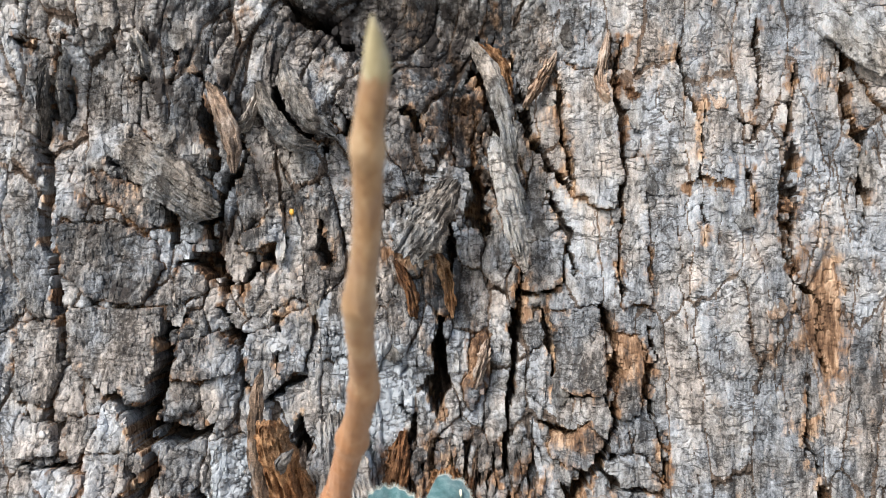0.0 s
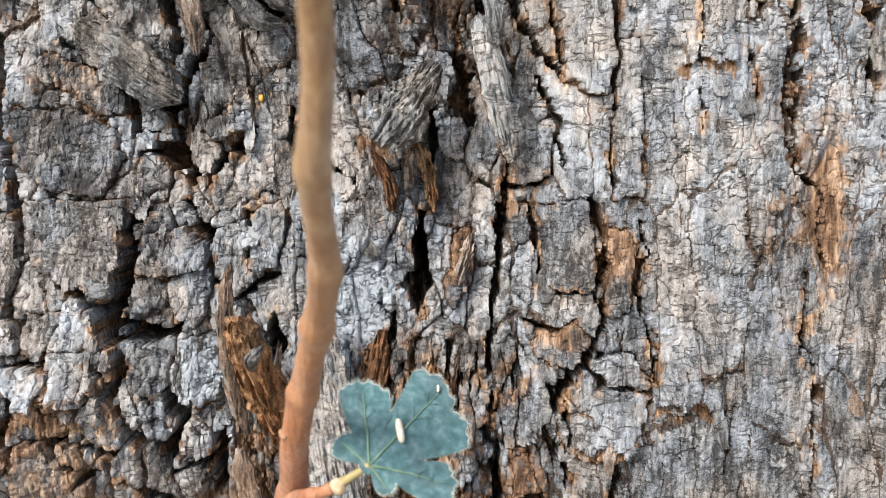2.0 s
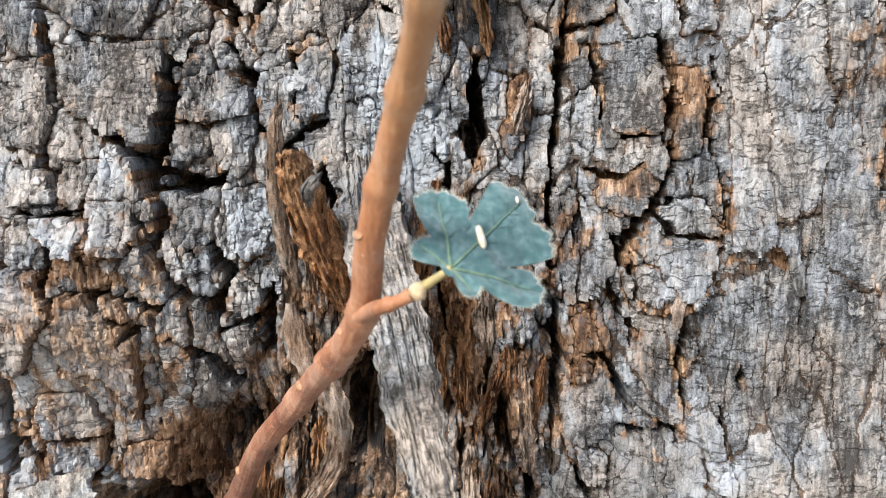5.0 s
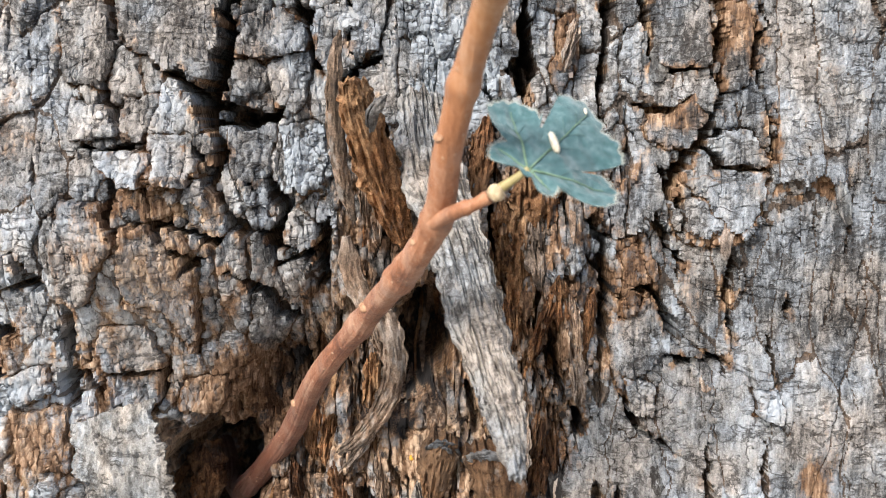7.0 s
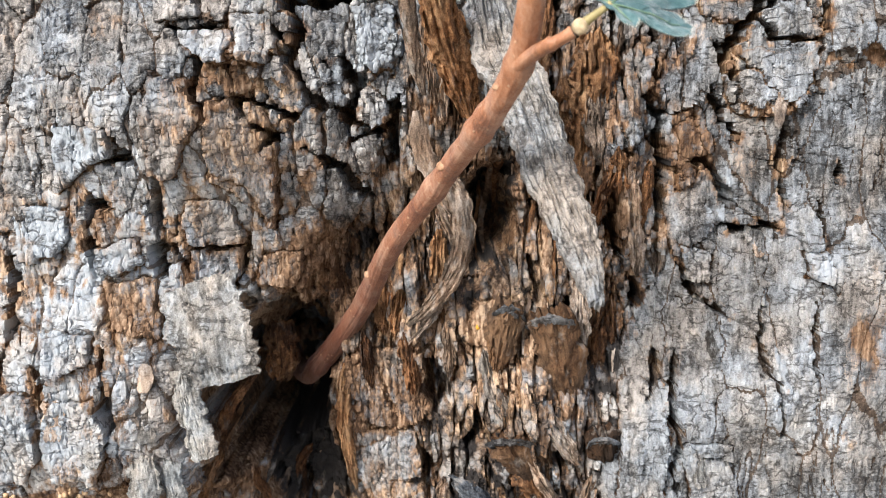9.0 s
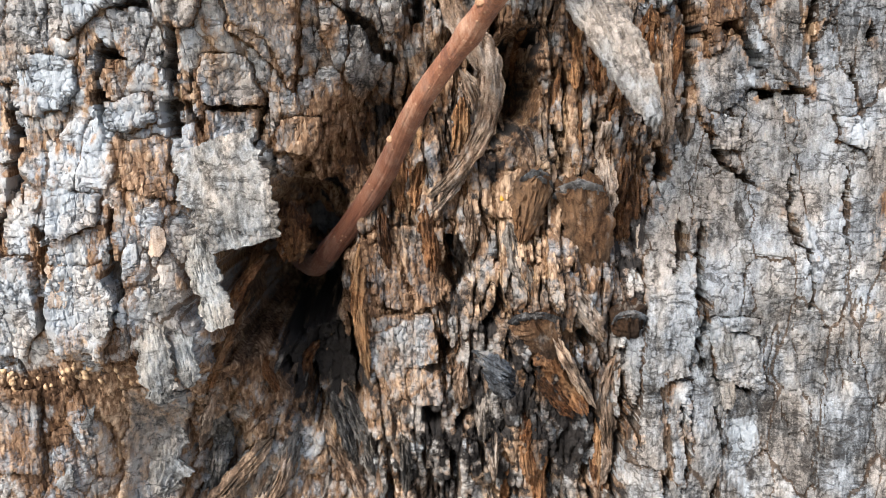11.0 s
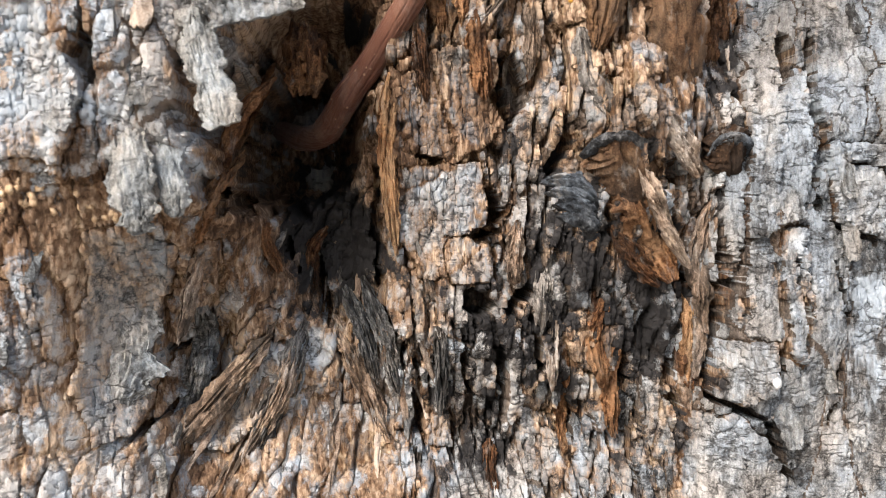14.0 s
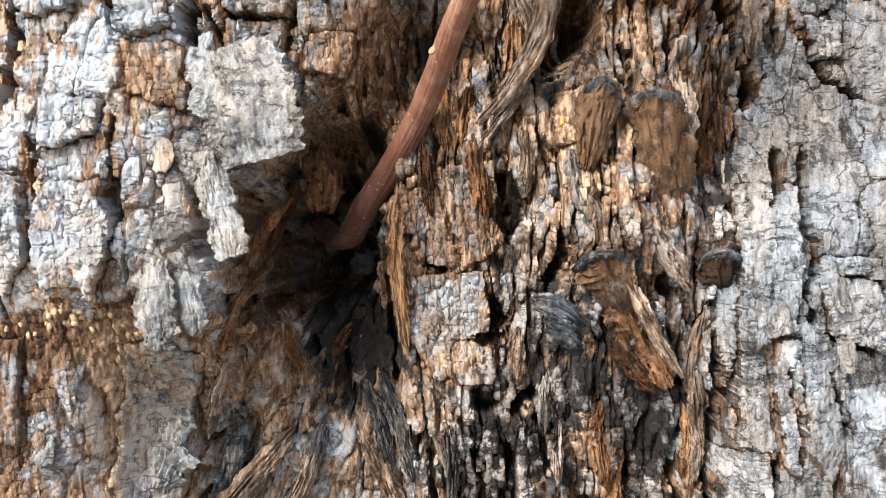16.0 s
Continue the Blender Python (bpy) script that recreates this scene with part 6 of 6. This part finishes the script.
# strips below the fungi and round the hollow
laid_strip([(-0.036, 1.028), (-0.026, 1.006), (-0.013, 0.980)], 0.0085, RUST, 0.009, 101, 0.006, "dark russet ridge below the bracket fungus")
laid_strip([(-0.030, 1.022), (-0.021, 1.004), (-0.009, 0.984)], 0.0026, SPLINTER, 0.005, 102, 0.008)
laid_strip([(-0.028, 1.050), (-0.017, 1.031), (-0.007, 1.016)], 0.0030, SPLINTER, 0.004, 103, 0.003)
laid_strip([(-0.048, 1.069), (-0.043, 1.051), (-0.035, 1.035)], 0.0045, SILVER, 0.005, 105, 0.002)
laid_strip([(0.001, 1.009), (-0.003, 0.985), (-0.001, 0.960)], 0.0034, SPLINTER, 0.005, 107)
laid_strip([(0.020, 1.003), (0.021, 0.978), (0.020, 0.956)], 0.0050, SPLINTER, 0.006, 109, 0.004)
laid_strip([(-0.169, 1.031), (-0.177, 1.012), (-0.182, 0.997)], 0.0030, RUST, 0.003, 111)
laid_strip([(-0.158, 1.062), (-0.167, 1.050), (-0.174, 1.031)], 0.0022, RUST, 0.003, 113)
laid_strip([(-0.136, 0.966), (-0.127, 0.944), (-0.117, 0.916)], 0.0046, SPLINTER, 0.004, 115, 0.001)
laid_strip([(-0.125, 0.982), (-0.116, 0.954), (-0.112, 0.934)], 0.0036, SILVER, 0.004, 117)
laid_strip([(-0.147, 0.966), (-0.158, 0.940), (-0.170, 0.914)], 0.0050, SILVER, 0.004, 119, 0.001)
laid_strip([(-0.113, 1.058), (-0.115, 1.030), (-0.112, 0.990)], 0.0036, ORANGE, 0.006, 121, 0.004)
laid_strip([(-0.186, 0.972), (-0.188, 0.950), (-0.196, 0.925)], 0.0050, FLAKE, 0.004, 123, 0.001)

# curled strips round the knot, in the torn middle and fanning out below the hollow
laid_strip([(-0.071, 1.379), (-0.062, 1.360), (-0.045, 1.347)], 0.0032, FLAKE, 0.004, 131, 0.006)
laid_strip([(-0.109, 1.377), (-0.096, 1.363), (-0.085, 1.343)], 0.0022, SPLINTER, 0.003, 132, 0.006)
laid_strip([(-0.134, 1.396), (-0.131, 1.385), (-0.129, 1.374)], 0.003, FLAKE, 0.004, 133, 0.005)
laid_strip([(0.015, 1.395), (0.026, 1.382), (0.030, 1.361)], 0.0036, ORANGE, 0.004, 134, 0.006)
laid_strip([(0.037, 1.364), (0.043, 1.374), (0.050, 1.387)], 0.0026, SPLINTER, 0.003, 135, 0.006)
laid_strip([(0.023, 1.353), (0.030, 1.336), (0.038, 1.313)], 0.0028, FLAKE, 0.004, 136, 0.005)
laid_strip([(0.072, 1.361), (0.067, 1.371), (0.070, 1.392)], 0.0024, SPLINTER, 0.003, 137, 0.004)
laid_strip([(-0.021, 1.295), (-0.014, 1.281), (-0.012, 1.269)], 0.003, ORANGE, 0.004, 138, 0.004)
laid_strip([(-0.003, 1.300), (0.002, 1.285), (0.004, 1.270)], 0.0028, ORANGE, 0.004, 139, 0.004)
laid_strip([(0.020, 1.260), (0.017, 1.250), (0.014, 1.238)], 0.0026, SPLINTER, 0.004, 140, 0.004)
laid_strip([(-0.178, 1.390), (-0.176, 1.368), (-0.178, 1.348)], 0.0024, FLAKE, 0.003, 141, 0.005)
laid_strip([(-0.166, 1.388), (-0.169, 1.369), (-0.169, 1.351)], 0.0022, FLAKE, 0.003, 142, 0.005)
laid_strip([(-0.094, 1.352), (-0.085, 1.356), (-0.079, 1.373)], 0.0026, FLAKE, 0.004, 143, 0.006)
laid_strip([(-0.068, 1.138), (-0.061, 1.122), (-0.059, 1.109)], 0.0034, SPLINTER, 0.004, 144, 0.006)
laid_strip([(-0.060, 1.109), (-0.067, 1.092), (-0.085, 1.069)], 0.003, SPLINTER, 0.004, 145, 0.006)
laid_strip([(-0.015, 1.182), (-0.008, 1.155), (-0.004, 1.129)], 0.003, RUST, 0.004, 146, 0.003)
laid_strip([(0.010, 1.156), (0.004, 1.135), (-0.002, 1.119)], 0.0028, ORANGE, 0.004, 147, 0.003)
laid_strip([(0.025, 1.152), (0.021, 1.131), (0.015, 1.111)], 0.003, ORANGE, 0.004, 148, 0.003)
laid_strip([(-0.035, 1.000), (-0.024, 0.985), (-0.017, 0.978)], 0.004, RUST, 0.006, 149, 0.004)
laid_strip([(-0.028, 1.050), (-0.015, 1.033), (-0.006, 1.018)], 0.003, SPLINTER, 0.004, 150, 0.004)
laid_strip([(-0.181, 0.996), (-0.187, 0.979), (-0.193, 0.961)], 0.0028, SPLINTER, 0.003, 151, 0.003)
laid_strip([(-0.165, 0.958), (-0.180, 0.939), (-0.191, 0.922)], 0.0042, SILVER, 0.004, 152, 0.005)
laid_strip([(-0.152, 0.957), (-0.157, 0.939), (-0.170, 0.917)], 0.0034, SPLINTER, 0.004, 153, 0.004)
laid_strip([(-0.144, 0.974), (-0.145, 0.992), (-0.138, 1.002)], 0.003, RUST, 0.004, 154, 0.003)
laid_strip([(-0.156, 0.985), (-0.161, 0.999), (-0.160, 1.007)], 0.0026, RUST, 0.004, 155, 0.003)
laid_strip([(-0.132, 0.978), (-0.126, 0.962), (-0.120, 0.938)], 0.0034, SILVER, 0.004, 156, 0.003)


def splinters(count, place, flow, size, mats):
    """Thin slivers that stand a little off the torn bark, along its grain."""
    for _ in range(count):
        x, z = place()
        ln, w = rnd.uniform(*size), rnd.uniform(0.0008, 0.0024)
        dx, dz = flow(x, z)
        pts = []
        for k in range(4):
            s = k / 3 - 0.5
            px, pz = x + dx * ln * s + rnd.uniform(-1, 1) * 0.0010, z + dz * ln * s
            py = surface_y(px, pz)
            pts.append([px, py, pz, w * (1.1 - 0.75 * k / 3)])
        ys = [p[1] for p in pts]
        lift = rnd.uniform(0.0, 0.0022)
        for k, p in enumerate(pts):
            p[1] = 0.5 * p[1] + 0.5 * (ys[0] + (ys[3] - ys[0]) * k / 3) - lift * k / 3 + 0.0004
        torn_piece("splinter", pts, rnd.choice(mats), rnd.uniform(0.0008, 0.0020), curl=rnd.uniform(0.2, 0.6), seed=rnd.randrange(900), rag=0.35, rough=0.0005, n=22, m=7, blunt=0.4)


def middle():
    z = rnd.uniform(1.06, 1.205)
    lo, hi = float(np.interp(z, [1.05, 1.1, 1.15, 1.2], [-0.11, -0.10, -0.085, -0.07])), float(np.interp(z, [1.05, 1.2], [0.012, 0.022]))
    return rnd.uniform(lo, hi), z


def below():
    z = rnd.uniform(0.905, 0.99)
    return rnd.uniform(-0.185, -0.10), z


for k in range(34):   # broad torn strips down the middle
    x, z = middle()
    if abs(x + 0.047) < 0.016 and 1.075 < z < 1.165:
        continue
    ln, lean_x = rnd.uniform(0.022, 0.055), rnd.uniform(-0.22, 0.12)
    laid_strip([(x - lean_x * ln * s, z + ln * s) for s in (0.5, 0.0, -0.5)], rnd.uniform(0.0024, 0.0052), rnd.choice([ORANGE, RUST, ORANGE, SPLINTER]), rnd.uniform(0.003, 0.006), 200 + k, rnd.uniform(0.001, 0.006))
for k in range(16):   # and below the fungi
    x, z = rnd.uniform(-0.10, 0.0), rnd.uniform(0.90, 0.99)
    ln = rnd.uniform(0.018, 0.04)
    laid_strip([(x, z + ln * 0.5), (x + rnd.uniform(-0.002, 0.002), z), (x, z - ln * 0.5)], rnd.uniform(0.0022, 0.0042), rnd.choice([SPLINTER, ORANGE, RUST, SILVER]), rnd.uniform(0.003, 0.005), 300 + k, rnd.uniform(0.0005, 0.003))
splinters(90, middle, lambda x, z: (0.10 * rnd.uniform(-1, 1) - 0.12, -1.0), (0.014, 0.036), [SPLINTER, ORANGE, SPLINTER])
splinters(70, below, lambda x, z: (np.clip((x + 0.115) * 9, -0.9, 0.3) + 0.1 * rnd.uniform(-1, 1), -1.0), (0.014, 0.034), [SPLINTER, SPLINTER, SILVER])


def anywhere():
    while True:
        x, z = rnd.uniform(-0.25, 0.18), rnd.uniform(0.91, 1.41)
        if not (-0.19 < x < 0.01 and z < 1.2):
            return x, z


def small_flakes(count):
    """Thin scales of bark that have lifted at their lower end."""
    for _ in range(count):
        x, z = anywhere()
        ln, w = rnd.uniform(0.006, 0.018), rnd.uniform(0.0016, 0.0050)
        slope = rnd.uniform(-0.25, 0.25)
        ys = [surface_y(x + slope * s * ln, z - s * ln) for s in (0.0, 0.33, 0.66, 1.0)]
        y0, y1 = ys[0], min(ys[0], min(ys[1:]))
        lift = rnd.uniform(0.0004, 0.0022)
        pts = [(x + slope * s * ln, y0 + (y1 - y0) * s - lift * s * s + 0.0006 * (1 - s), z - s * ln, w * f) for s, f in ((0.0, 0.7), (0.33, 1.0), (0.66, 1.0), (1.0, 0.7))]
        torn_piece("bark_scale", pts, FLAKE if rnd.random() < 0.9 else SPLINTER, rnd.uniform(0.0008, 0.0018), curl=rnd.uniform(-0.1, 0.3), seed=rnd.randrange(900), rag=0.45, rough=0.0004, n=24, m=11, blunt=0.8)


small_flakes(90)


# ---- bracket fungi on the dead wood ----
def bracket(label, x, z, wide, tall, proud, turn=0.0, seed=1, face=RUSSET):
    """A small hood fungus: a russet face that runs down into the wood below a felted grey rim."""
    top = thing("bracket_fungus", label, "fungus", group="bracket fungi on the trunk")
    y = surface_y(x, z - tall * 0.6)
    dx = math.tan(radians(turn)) * tall
    body = [(x, y - proud, z, wide * 0.46), (x + dx * 0.3, y - proud * 0.75, z - tall * 0.3, wide * 0.5), (x + dx * 0.7, y - proud * 0.35, z - tall * 0.7, wide * 0.42), (x + dx, y + 0.002, z - tall, wide * 0.2)]
    mesh_part("body", strip_mesh("body", body, face, 0.007 + proud * 0.6, curl=0.5, seed=seed, n=50, m=19, rag=0.4, rough=0.0009, blunt=0.8), top, "russet face")
    w = wide * 0.54
    rim = [(x - w, y - proud * 0.1, z - 0.006, 0.0008), (x - w * 0.75, y - proud * 0.75, z - 0.0010, 0.0014), (x - w * 0.1, y - proud * 1.08, z + 0.0014, 0.0017), (x + w * 0.7, y - proud * 0.8, z - 0.0014, 0.0015), (x + w, y - proud * 0.1, z - 0.0070, 0.0008)]
    mesh_part("rim", strip_mesh("rim", rim, FELT, 0.0028, curl=0.9, seed=seed + 3, n=70, m=11, rag=1.1, rough=0.0012, facing=(0, -1, 0.7)), top, "felted grey rim")


bracket("small bracket fungus with felted grey rim and russet face", -0.0365, 1.0310, 0.023, 0.030, 0.013, 30, 3)
bracket("tall bracket fungus with grey frayed top and russet face", -0.0190, 1.0870, 0.021, 0.046, 0.013, 12, 7)
bracket("dark bracket fungus with rusty orange face", 0.0040, 1.0300, 0.015, 0.016, 0.007, 8, 11)
bracket("small bracket fungus with felted grey rim", -0.0375, 1.0915, 0.014, 0.030, 0.008, -10, 13)
shell = thing("bracket_fungus", "grey folded shell-shaped fungus on the dead wood", "fungus", group="bracket fungi on the trunk")
for k in range(4):
    d = 0.0040 * k
    mesh_part("fold", strip_mesh("fold", [(-0.0665 + 0.5 * d, 0.352, 1.0165 - d, 0.0010), (-0.0610 + 0.3 * d, 0.338, 1.0175 - d, 0.0026), (-0.0540 + 0.2 * d, 0.335, 1.0140 - d, 0.0027), (-0.0490, 0.342, 1.0085 - d * 0.8, 0.0020), (-0.0475, 0.352, 1.0040 - d * 0.6, 0.0008)], FELT, 0.0040, curl=1.0, seed=60 + k, n=56, m=17, rag=0.6, rough=0.0011, facing=(0, -1, 0.25)), shell)


# ---- specks ----
def speck(name, label, category, x, z, size, material, proud=0.0003):
    bm = bmesh.new()
    bmesh.ops.create_icosphere(bm, subdivisions=2, radius=size)
    y = surface_y(x, z) - proud
    for v in bm.verts:
        v.co *= 1 + 0.5 * noise.noise(v.co * 1.2 / size + Vector((x, 0, z)) * 700)
        v.co = Vector((v.co.x * 0.9, v.co.y * 0.5, v.co.z * 1.2)) + Vector((x, y, z))
    return tagged(part(name, bm, material, None), label, category)


speck("white_crust", "white oval crust stuck to the bark", "crust", 0.018, 0.943, 0.0019, CHALK)
speck("white_crust", "tiny white crumb caught in the bark", "crust", -0.164, 1.224, 0.0014, CHALK)
speck("resin_drop", "orange-yellow resin drop on the bark", "resin", -0.0505, 1.080, 0.0010, AMBER)
speck("resin_drop", "small yellow fleck on the bark", "resin", -0.066, 1.316, 0.0012, AMBER)

crumbs = bmesh.new()
for k in range(50):   # golden crumbs along the broken edge
    x = rnd.uniform(-0.268, -0.196)
    z = 1.0125 + 0.003 * math.sin(x * 160) + rnd.gauss(0, 0.0026) - 0.01 * max(0.0, x + 0.21)
    r = rnd.uniform(0.0007, 0.0021)
    got = bmesh.ops.create_icosphere(crumbs, subdivisions=1, radius=r)["verts"]
    at = Vector((x, surface_y(x, z) - r * 0.3, z))
    for v in got:
        v.co = Vector((v.co.x * 0.8, v.co.y * 0.5, v.co.z)) * rnd.uniform(0.5, 1.4) + at
gold = part("bark_crumb", crumbs, CRUMB, None)
tagged(gold, "golden crumbs of broken bark along a torn edge", "crumbs", kind="stuff")
